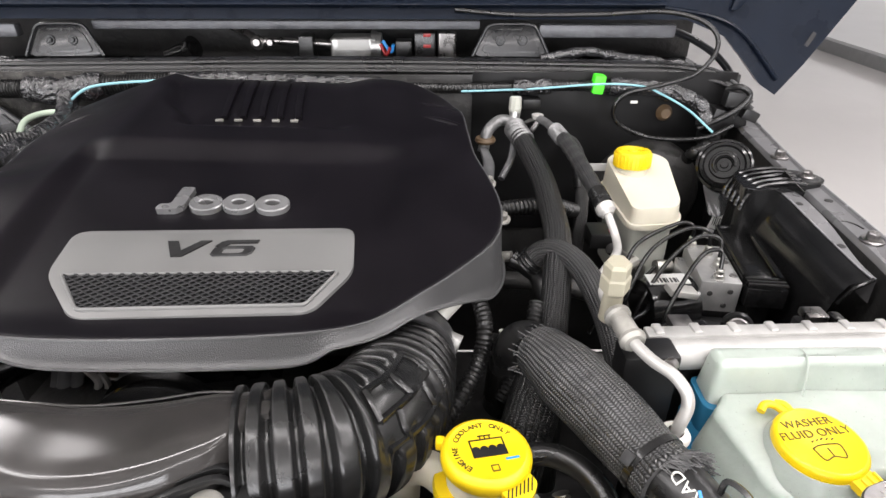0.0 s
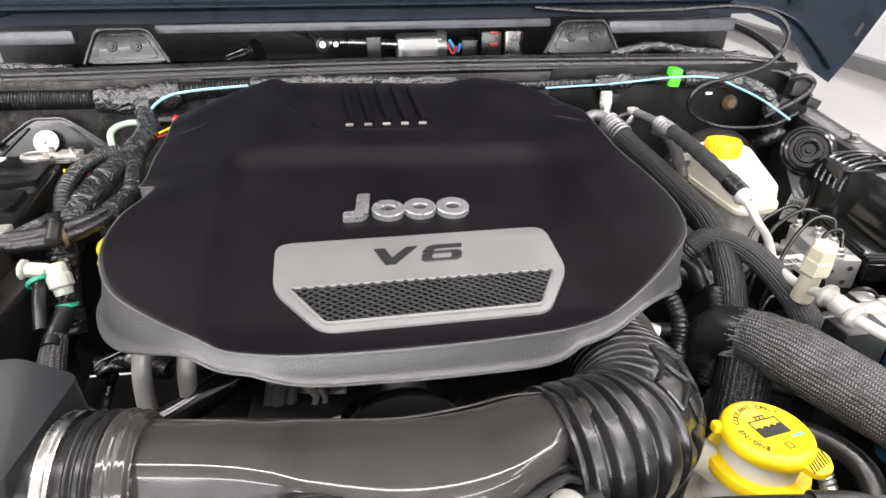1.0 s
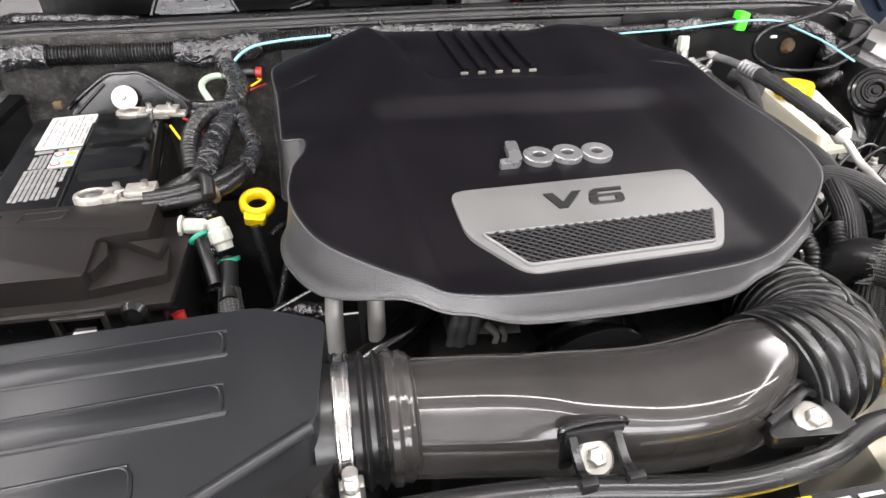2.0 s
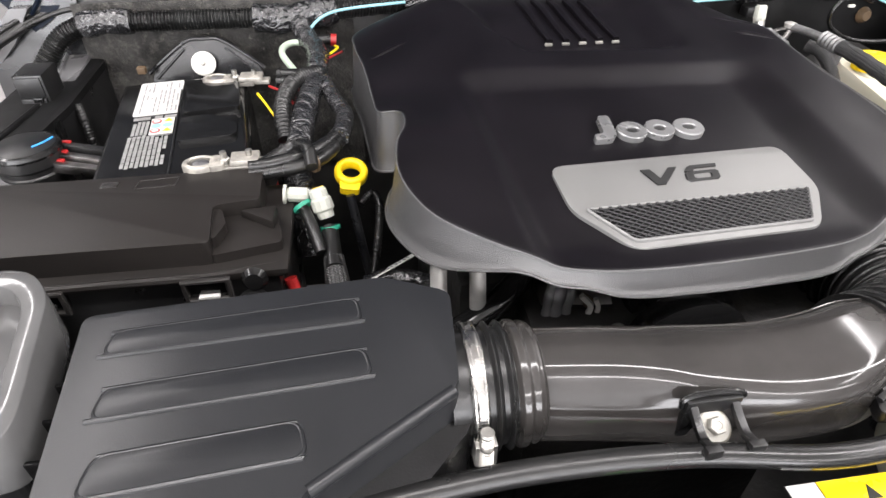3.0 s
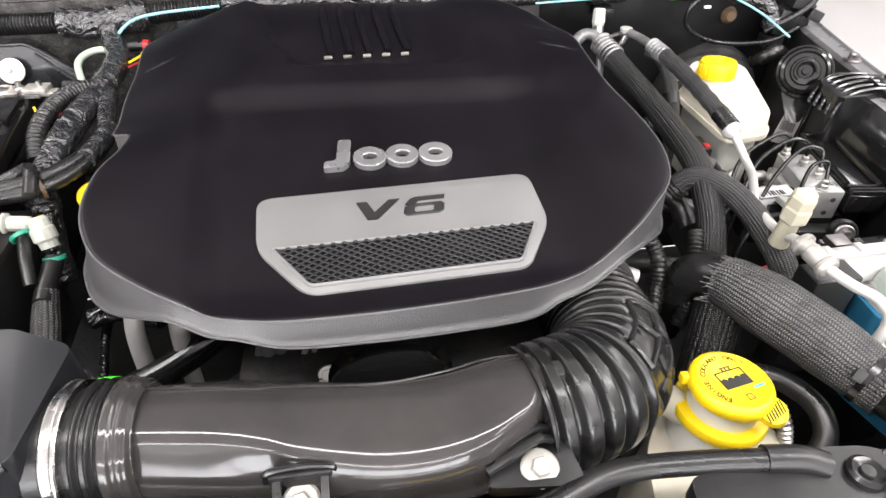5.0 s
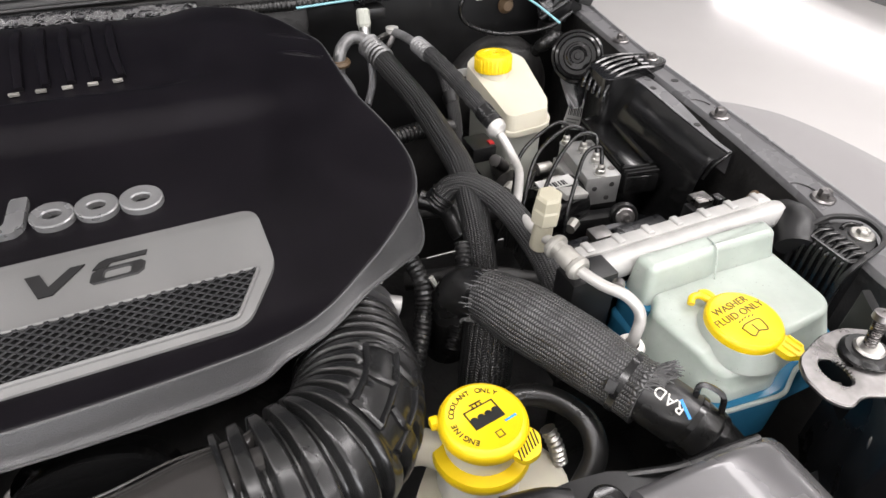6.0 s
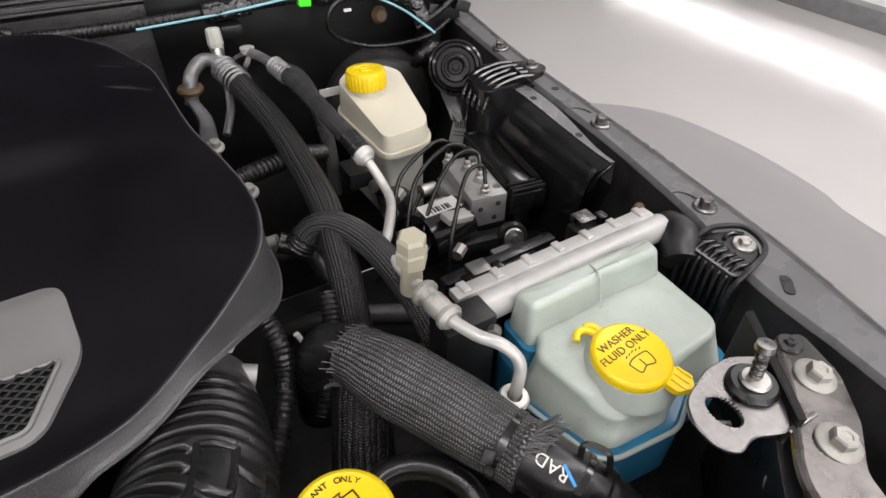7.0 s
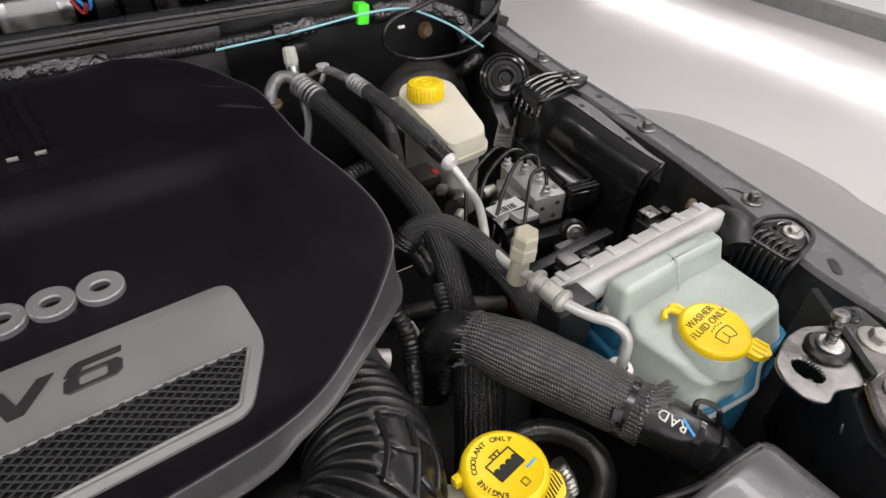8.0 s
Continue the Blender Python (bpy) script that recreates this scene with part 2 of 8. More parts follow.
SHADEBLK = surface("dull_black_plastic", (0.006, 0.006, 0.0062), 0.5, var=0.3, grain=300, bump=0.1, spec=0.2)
DULLZINC = surface("dull_yellowed_zinc", (0.36, 0.35, 0.32), 0.5, 0.6, var=0.2, grain=200, bump=0.15, blotch=60, dust=0.15)
BRAIDCOARSE = braided("coarse_black_braided_sleeve", (0.045, 0.045, 0.045), 16.0, 2300.0)
ALUMATT = surface("matt_pale_aluminium", (0.50, 0.49, 0.465), 0.42, 0.35, var=0.12, grain=200, bump=0.15, blotch=50, dust=0.1)
BLOCKALU = surface("machined_aluminium_block", (0.42, 0.42, 0.41), 0.38, 0.6, var=0.12, grain=300, bump=0.15, blotch=60, dust=0.08)
SILVERGREY = surface("silver_grey_panel_end", (0.16, 0.157, 0.16), 0.32, 0.5, var=0.08, grain=400, bump=0.05, coat=0.4)
FLOORM = surface("polished_grey_floor", (0.62, 0.60, 0.585), 0.11, var=0.03, grain=60, bump=0.04, blotch=0.9, rough_var=0.04)
WALLM = surface("white_wall_paint", (0.80, 0.80, 0.80), 0.6, var=0.03, grain=120, bump=0.1, blotch=1.5)
KERBM = surface("grey_skirting", (0.22, 0.22, 0.22), 0.5, var=0.1, grain=100, bump=0.1)


# ---- builders ----
def finish(bm, angle=38.0):
    bmesh.ops.recalc_face_normals(bm, faces=bm.faces[:])
    lim = radians(angle)
    for f in bm.faces:
        f.smooth = True
    for e in bm.edges:
        if len(e.link_faces) == 2 and e.calc_face_angle(0.0) > lim:
            e.smooth = False


def thing(name, at, label, category, group="", kind=""):
    ob = new(name)
    ob.location = at
    ob.empty_display_size = 0.02
    return tagged(ob, label, category, group, kind)


def part(name, bm, material, parent=None, label="", angle=38.0):
    finish(bm, angle)
    me = bpy.data.meshes.new(name)
    bm.to_mesh(me)
    bm.free()
    me.materials.append(material)
    ob = new(name, me)
    if parent is not None:
        ob.parent = parent
        if parent.type == "EMPTY":
            ob.matrix_parent_inverse = Matrix.Translation(-parent.location)
    if label:
        ob["label"] = label
    return ob


def solo(name, bm, material, label, category, group="", kind="", angle=38.0):
    return tagged(part(name, bm, material, None, "", angle), label, category, group, kind)


def nudge(t, dx, dy, dz=0.0):
    """Moves a finished thing with its parts."""
    t.location = t.location + Vector((dx, dy, dz))
    return t


def bev(bm, edges, width, seg=2):
    if width:
        bmesh.ops.bevel(bm, geom=edges, offset=width, segments=seg, profile=0.6, affect="EDGES", clamp_overlap=True)


def box(x0, x1, y0, y1, z0, z1, r=0.003, seg=2, m=None, bm=None):
    own = bmesh.new()
    v = [own.verts.new((x, y, z)) for x in (x0, x1) for y in (y0, y1) for z in (z0, z1)]
    for a in ((0, 1, 3, 2), (4, 6, 7, 5), (0, 4, 5, 1), (2, 3, 7, 6), (0, 2, 6, 4), (1, 5, 7, 3)):
        own.faces.new([v[i] for i in a])
    bev(own, own.edges[:], r, seg)
    return put(own, bm, m)


def put(own, bm, m=None):
    """Adds a bmesh to another, turned by m."""
    if m is not None:
        own.transform(m)
    if bm is None:
        return own
    me = bpy.data.meshes.new("join")
    own.to_mesh(me)
    own.free()
    bm.from_mesh(me)
    bpy.data.meshes.remove(me)
    return bm


def prism(outline, z0, z1, r=0.003, seg=2, m=None, bm=None, shift=(0, 0), shrink=1.0):
    """An upright prism over an outline in plan; the top may shift and shrink."""
    own = bmesh.new()
    cx, cy = sum(p[0] for p in outline) / len(outline), sum(p[1] for p in outline) / len(outline)
    low = [own.verts.new((x, y, z0)) for x, y in outline]
    top = [own.verts.new((cx + (x - cx) * shrink + shift[0], cy + (y - cy) * shrink + shift[1], z1)) for x, y in outline]
    n = len(outline)
    own.faces.new(low[::-1])
    own.faces.new(top)
    for i in range(n):
        own.faces.new((low[i], low[(i + 1) % n], top[(i + 1) % n], top[i]))
    bev(own, own.edges[:], r, seg)
    return put(own, bm, m)


def rounded(points, r, seg=5):
    """An outline with its corners rounded."""
    out, n = [], len(points)
    for i in range(n):
        p, a, b = Vector(points[i]), Vector(points[i - 1]), Vector(points[(i + 1) % n])
        da, db = min(r, (a - p).length * 0.45), min(r, (b - p).length * 0.45)
        q0, q1 = p + (a - p).normalized() * da, p + (b - p).normalized() * db
        for k in range(seg + 1):
            t = k / seg
            out.append(tuple(q0 * (1 - t) ** 2 + p * 2 * t * (1 - t) + q1 * t * t))
    return out


def spline(points, count, closed=False):
    """Catmull-Rom through points, count samples."""
    p = [Vector(q) for q in points]
    n = len(p)
    segs = n if closed else n - 1

    def at(i):
        return p[i % n] if closed else (p[i] if 0 <= i < n else (p[0] * 2 - p[1] if i < 0 else p[-1] * 2 - p[-2]))

    out = []
    for k in range(count):
        s = k * segs / (count if closed else count - 1)
        i = min(int(s), segs - 1)
        t = s - i
        a, b, c, d = at(i - 1), at(i), at(i + 1), at(i + 2)
        out.append(0.5 * ((2 * b) + (c - a) * t + (2 * a - 5 * b + 4 * c - d) * t * t + (3 * b - a - 3 * c + d) * t ** 3))
    return out


def sweep(points, radius, n=14, count=0, bm=None, square=2.0, flat=1.0, up=(0, 0, 1), caps=True, turn=0.0):
    """A tube along points. radius: a number, a list (one a point) or a function of (share along, metres along).
    square: 2 is round, more is squarer; flat: height against width."""
    bm = bm or bmesh.new()
    pts = spline(points, count or max(8, 8 * (len(points) - 1)))
    m = len(pts)
    run = [0.0]
    for a, b in zip(pts, pts[1:]):
        run.append(run[-1] + (b - a).length)
    uv = bm.loops.layers.uv.verify()
    side = None
    rings = []
    for i, p in enumerate(pts):
        d = (pts[min(i + 1, m - 1)] - pts[max(i - 1, 0)]).normalized()
        if side is None:
            side = d.cross(Vector(up))
            if side.length < 0.05:
                side = d.cross(Vector((1, 0, 0)))
        side = (side - d * side.dot(d)).normalized()
        top = side.cross(d).normalized()
        s = run[i] / run[-1]
        if callable(radius):
            r = radius(s, run[i])
        elif isinstance(radius, (list, tuple)):
            f = i / (m - 1) * (len(radius) - 1)
            k = min(int(f), len(radius) - 2)
            t = f - k
            t = t * t * (3 - 2 * t)
            r = radius[k] * (1 - t) + radius[k + 1] * t
        else:
            r = radius
        ring = []
        for j in range(n):
            a = 2 * math.pi * j / n + turn
            c, q = math.cos(a), math.sin(a)
            e = 2.0 / (square(s) if callable(square) else square)
            c = math.copysign(abs(c) ** e, c)
            q = math.copysign(abs(q) ** e, q)
            ring.append(bm.verts.new(p + side * (r * c) + top * (r * q * flat)))
        rings.append(ring)
    for i in range(m - 1):
        for j in range(n):
            k = (j + 1) % n
            f = bm.faces.new((rings[i][j], rings[i][k], rings[i + 1][k], rings[i + 1][j]))
            for loop, (uu, vv) in zip(f.loops, ((j / n, run[i]), ((j + 1) / n, run[i]), ((j + 1) / n, run[i + 1]), (j / n, run[i + 1]))):
                loop[uv].uv = (uu, vv)
    if caps:
        bm.faces.new(rings[0][::-1])
        bm.faces.new(rings[-1])
    return bm


def lathe(profile, n=28, m=None, bm=None):
    """Revolves (radius, height) pairs about z."""
    own = bmesh.new()
    rings = []
    for r, z in profile:
        if r < 1e-6:
            rings.append([own.verts.new((0, 0, z))])
        else:
            rings.append([own.verts.new((r * math.cos(2 * math.pi * j / n), r * math.sin(2 * math.pi * j / n), z)) for j in range(n)])
    for a, b in zip(rings, rings[1:]):
        for j in range(n):
            k = (j + 1) % n
            if len(a) == 1 and len(b) == 1:
                continue
            if len(a) == 1:
                own.faces.new((a[0], b[j], b[k]))
            elif len(b) == 1:
                own.faces.new((a[j], a[k], b[0]))
            else:
                own.faces.new((a[j], a[k], b[k], b[j]))
    return put(own, bm, m)


def rod(a, b, r, n=12, bm=None, r2=None):
    a, b = Vector(a), Vector(b)
    own = lathe([(0, 0), (r, 0), (r if r2 is None else r2, (b - a).length), (0, (b - a).length)], n)
    m = Matrix.Translation(a) @ (b - a).to_track_quat("Z", "Y").to_matrix().to_4x4()
    return put(own, bm, m)


def corrugated(base, depth, pitch):
    return lambda s, v: base + depth * (0.5 + 0.5 * math.sin(2 * math.pi * v / pitch))


def sstep(x, a, b):
    t = min(1.0, max(0.0, (x - a) / (b - a)))
    return t * t * (3 - 2 * t)


def tilt(at, normal, spin=0.0):
    """A pose whose z follows normal."""
    return Matrix.Translation(at) @ Vector(normal).to_track_quat("Z", "Y").to_matrix().to_4x4() @ pose(0, 0, 0, 0, 0, spin)


def lettering(text, size, depth, m, material, parent, name="lettering", spread=1.0, shear=0.0, label="", bold=0.0):
    cu = bpy.data.curves.new("text", "FONT")
    cu.body, cu.size, cu.extrude, cu.align_x, cu.align_y = text, size, depth, "CENTER", "CENTER"
    cu.shear, cu.space_character, cu.offset = shear, 1.05, bold
    ob = bpy.data.objects.new("text", cu)
    scene.collection.objects.link(ob)
    me = bpy.data.meshes.new_from_object(ob.evaluated_get(bpy.context.evaluated_depsgraph_get()))
    bpy.data.objects.remove(ob)
    me.transform(m @ Matrix.Diagonal((spread, 1, 1, 1)))
    me.name = name
    me.materials.clear()
    me.materials.append(material)
    o = new(name, me)
    o.parent = parent
    if parent.type == "EMPTY":
        o.matrix_parent_inverse = Matrix.Translation(-parent.location)
    if label:
        o["label"] = label
    return o


def bolt(at, normal, r=0.006, flange=0.0105, h=0.006, material=None, group="engine bay bolts", label="zinc-plated hexagon flange bolt screwed into black metal", stud=0.0, spin=10.0):
    t = thing("bolt", at, label, "bolt", group)
    m = tilt(at, normal, spin)
    material = material or ZINC
    part("washer", lathe([(0, -0.001), (flange, -0.001), (flange, 0.0008), (flange * 0.86, 0.0022), (0, 0.0022)], 24, m), material, t)
    head = lathe([(0, 0.002), (r * 0.97, 0.002), (r, 0.0028), (r, h), (r * 0.86, h + 0.0014), (r * 0.5, h + 0.0014), (r * 0.42, h + 0.0006), (0, h + 0.0006)], 6, m)
    part("hex_head", head, material, t, angle=20)
    if stud:
        part("stud", lathe([(0, h), (r * 0.5, h), (r * 0.5, h + stud), (0, h + stud + 0.001)], 12, m), material, t)
    return t


# ---- the hall ----
solo("floor", box(-12, 20, -10, 16, -0.2, 0, 0), FLOORM, "polished pale grey showroom floor with soft reflections", "floor", kind="structure")
solo("ceiling", box(-12, 20, -10, 16, CEILING, CEILING + 0.2, 0), WALLM, "white showroom ceiling", "ceiling", kind="structure")
for wname, wb in (("wall_north", (-12, 20, 16, 16.2)), ("wall_south", (-12, 20, -10.2, -10)), ("wall_west", (-12.2, -12, -10, 16)), ("wall_east", (20, 20.2, -10, 16))):
    solo(wname, box(*wb, 0, CEILING, 0), WALLM, "plain white showroom wall", "wall", kind="structure")
# frame of the added, unseen window
win = thing("added_window_1", (-3, -9.95, 0), "unseen wide window in a dark frame, added behind the viewer", "window", kind="structure")
for wx in (-10.0, -7.2, -4.4, -1.6, 1.2, 4.0):
    part("mullion", box(wx - 0.04, wx + 0.04, -9.98, -9.86, 0.3, 2.9, 0.004), MATTE, win)
for wz in (0.3, 2.9):
    part("rail", box(-10.04, 4.04, -9.98, -9.86, wz - 0.04, wz + 0.04, 0.004), MATTE, win)
solo("skirting_step", box(4.5, 4.62, -8, 15.5, 0, 0.13, 0.004), KERBM, "low grey step edging the white platform", "step", kind="structure")
solo("platform", box(4.62, 19.5, -8, 15.5, 0, 0.126, 0.004), WALLM, "white raised platform beyond the grey step", "platform", kind="structure")
for lx, ly, along_x, length, width, watts in LAMPS:
    hx, hy = (length / 2 + 0.1, width / 2 + 0.05) if along_x else (width / 2 + 0.05, length / 2 + 0.1)
    solo("lamp_housing", box(lx - hx, lx + hx, ly - hy, ly + hy, CEILING - 0.05, CEILING + 0.01, 0.004), WALLM,
         "long white housing of a ceiling strip light", "ceiling light", "strip lights")

# ---- the car's shell ----
# right-hand and left-hand sides mirror about the car's middle
MID = -0.215


def ledge_z(y):
    """Height of the wing ledge, which falls gently to the front."""
    return 1.049 + 0.045 * (y - 0.7)


def flare(side):
    s = 1 if side > 0 else -1
    fx = lambda x: x if s > 0 else 2 * MID - x
    bm = bmesh.new()
    inner = [(0.565, 0.80), (0.555, 0.70), (0.55, 0.60), (0.545, 0.45), (0.535, 0.30), (0.52, 0.10), (0.50, -0.1)]
    outer = [(0.655, 0.825), (0.715, 0.79), (0.757, 0.725), (0.776, 0.60), (0.768, 0.48), (0.745, 0.38), (0.72, -0.1)]
    rows = []
    inn, out = spline([(*p, 0) for p in inner], 24), spline([(*p, 0) for p in outer], 24)
    for a, b in zip(inn, out):
        row = []
        for k in range(11):
            t = k / 10
            p = a.lerp(b, t)
            z = 0.966 - 0.012 * t - 0.012 * max(0, t - 0.75) ** 2 * 16
            row.append(bm.verts.new((fx(p.x), p.y, z)))
        row.append(bm.verts.new((fx(b.x + 0.004), b.y + 0.004, 0.80)))
        rows.append(row)
    for r0, r1 in zip(rows, rows[1:]):
        for k in range(len(r0) - 1):
            bm.faces.new((r0[k], r0[k + 1], r1[k + 1], r1[k]))
    back = [bm.verts.new((v.co.x, v.co.y + 0.006, 0.80)) for v in rows[0][:-1]]
    for k in range(len(back) - 1):
        bm.faces.new((rows[0][k], rows[0][k + 1], back[k + 1], back[k]))
    return bm


body = thing("car_body", (MID, 0.8, 0), "dark car body round the open engine bay, doors hidden", "car")
for s in (1, -1):
    fx = (lambda x: x) if s > 0 else (lambda x: 2 * MID - x)
    part("fender", flare(s), FENDER, body, "fender flare coloured in its grey reflection, with a rounded edge")
    # hood ledge: the painted strip that carries bolts, and the body side below it
    line = [(0.540, 1.095), (0.520, 0.96), (0.505, 0.82), (0.500, 0.70), (0.4965, 0.58), (0.492, 0.50), (0.4885, 0.424), (0.482, 0.35), (0.472, 0.28), (0.462, 0.20), (0.45, -0.05)]
    inner = [(0.502, 1.095), (0.482, 0.86), (0.474, 0.745), (0.4705, 0.68), (0.468, 0.625), (0.464, 0.57), (0.453, 0.482), (0.446, 0.441), (0.432, 0.39), (0.4245, 0.345), (0.424, 0.30), (0.424, 0.25), (0.41, -0.05)]
    inn, out = spline([(*p, 0) for p in inner], 40), spline([(*p, 0) for p in line], 40)
    bm = bmesh.new()
    rows = []
    for a, b in zip(inn, out):
        za, zb = ledge_z(a.y), ledge_z(b.y)
        prof = [(a.x - 0.001, a.y, za - 0.008), (a.x, a.y, za - 0.003), (a.x + 0.002, a.y, za), (b.x - 0.004, b.y, zb), (b.x, b.y, zb + 0.003), (b.x + 0.003, b.y, zb + 0.001),
                (b.x + 0.02, b.y, zb - 0.014), (b.x + 0.05, b.y, 0.99), (b.x + 0.075, b.y, 0.93), (b.x + 0.10, b.y, 0.45)]
        rows.append([bm.verts.new((fx(x), y, z)) for x, y, z in prof])
    for r0, r1 in zip(rows, rows[1:]):
        for k in range(len(r0) - 1):
            bm.faces.new((r0[k], r0[k + 1], r1[k + 1], r1[k]))
    # paler bead paints the light caught along the ledge's outer edge
    part("edge_bead", sweep([(fx(p.x), p.y, ledge_z(p.y) + 0.0025) for p in out[::3]], 0.0016, 8, 60), LIP, body, "outer edge with a painted highlight")
    part("hood_ledge", bm, LEDGE, body, "dark painted steel ledge with bolts and punched slots", angle=25)
    # inner wing wall
    bm = bmesh.new()
    rows = [[bm.verts.new((fx(a.x - 0.004 + dx), a.y, z)) for dx, z in ((0.003, ledge_z(a.y) - 0.007), (0.0, 0.86), (-0.03, 0.72), (-0.10, 0.6))] for a in inn]
    for r0, r1 in zip(rows, rows[1:]):
        for k in range(3):
            bm.faces.new((r0[k], r0[k + 1], r1[k + 1], r1[k]))
    part("inner_wing", bm, DEEP, body, "grimy black inner wing panel")

# wheels under the flares carry the body; plain shell panels close it below
for s_ in (1, -1):
    wx = MID + s_ * 0.86
    wheel = part("wheel", lathe([(0.20, -0.11), (0.36, -0.11), (0.385, -0.09), (0.39, 0.0), (0.385, 0.09), (0.36, 0.11), (0.20, 0.11)], 40, pose(wx, 0.33, 0.39, 0, 90, 0)), RUBBER, body, "black tyre")
    part("rim", lathe([(0.0, -0.05), (0.05, -0.06), (0.18, -0.04), (0.205, -0.10), (0.205, 0.10), (0.18, 0.06), (0.0, 0.05)], 32, pose(wx, 0.33, 0.39, 0, 90, 0)), DULL, wheel, "dull grey rim")
part("axle", rod((MID - 0.86, 0.33, 0.39), (MID + 0.86, 0.33, 0.39), 0.05, 14), DEEP, body)
for s_ in (1, -1):
    part("chassis_rail", box(MID + s_ * 0.42 - 0.05, MID + s_ * 0.42 + 0.05, -0.05, 1.30, 0.38, 0.50, 0.01), DEEP, body)
part("front_shell", box(-0.95, 0.52, -0.09, -0.06, 0.45, 1.0, 0.01), BLACKPAINT, body)

# firewall, cowl and bay floor
solo("firewall", box(-0.93, 0.50, 1.04, 1.07, 0.55, 1.135, 0.004), DEEP, "black painted firewall behind the engine", "firewall", kind="structure")
solo("firewall", box(-0.965, 0.535, 1.071, 1.09, 0.55, 1.048, 0.004), DEEP, "black lower firewall flange", "firewall", kind="structure")
solo("bay_floor", box(-1.05, 0.6, 0.0, 1.06, 0.5, 0.53, 0), DEEP, "dark grimy floor of the engine bay", "bay floor", kind="structure")


def felt_panel(x0, x1, z0, z1, y, bulge):
    bm = bmesh.new()
    nx, nz = 40, 16
    grid = []
    for i in range(nx + 1):
        row = []
        for j in range(nz + 1):
            u, w = i / nx, j / nz
            x, z = x0 + (x1 - x0) * u, z0 + (z1 - z0) * w
            d = bulge * math.sin(math.pi * u) ** 0.5 * math.sin(math.pi * w) ** 0.5 if 0 < u < 1 and 0 < w < 1 else 0
            d += 0.004 * noise.noise(Vector((x * 18, z * 18, 0)))
            row.append(bm.verts.new((x, y - d, z)))
        grid.append(row)
    for i in range(nx):
        for j in range(nz):
            bm.faces.new((grid[i][j], grid[i + 1][j], grid[i + 1][j + 1], grid[i][j + 1]))
    return bm


solo("insulation_mat", felt_panel(-0.93, -0.52, 0.85, 1.14, 1.036, 0.02), FELT, "dusty dark grey felt insulation mat on the firewall", "insulation")
solo("insulation_mat", felt_panel(0.05, 0.49, 0.85, 1.14, 1.036, 0.012), SHADEBLK, "smooth black insulation panel on the firewall", "insulation")

cowl = thing("cowl", (MID, 1.2, 1.1), "black cowl trough with wiper gear below the raised hood", "cowl", kind="structure")
part("trough", box(-0.95, 0.51, 1.062, 1.32, 1.095, 1.11, 0.003), BLACKPAINT, cowl)
part("back_wall", box(-0.95, 0.51, 1.30, 1.33, 1.11, 1.5, 0.003), DEEP, cowl)
path = [(-1.07, 0.93, 1.085), (-1.03, 1.0, 1.11), (-0.97, 1.045, 1.135), (-0.9, 1.052, 1.146), (-0.72, 1.052, 1.148), (-0.2, 1.055, 1.152), (0.30, 1.052, 1.147), (0.42, 1.05, 1.141), (0.475, 1.04, 1.13), (0.51, 1.01, 1.10)]
seal = thing("rubber_seal", (MID, 1.05, 1.14), "ridged black rubber weatherstrip along the cowl edge", "weatherstrip")
part("ridge", sweep(path, 0.0042, 10, 90), RUBBER, seal)
part("base_strip", sweep([(x, y + 0.002, z - 0.009) for x, y, z in path], 0.0115, 10, 90, flat=0.75), MATTE, seal)
part("ridge", sweep([(x, y - 0.0105, z - 0.012) for x, y, z in path], 0.004, 10, 90), RUBBER, seal)
part("lip", sweep([(x, y + 0.012, z + 0.002) for x, y, z in path], 0.008, 8, 90, flat=0.4), BLACKPAINT, seal)


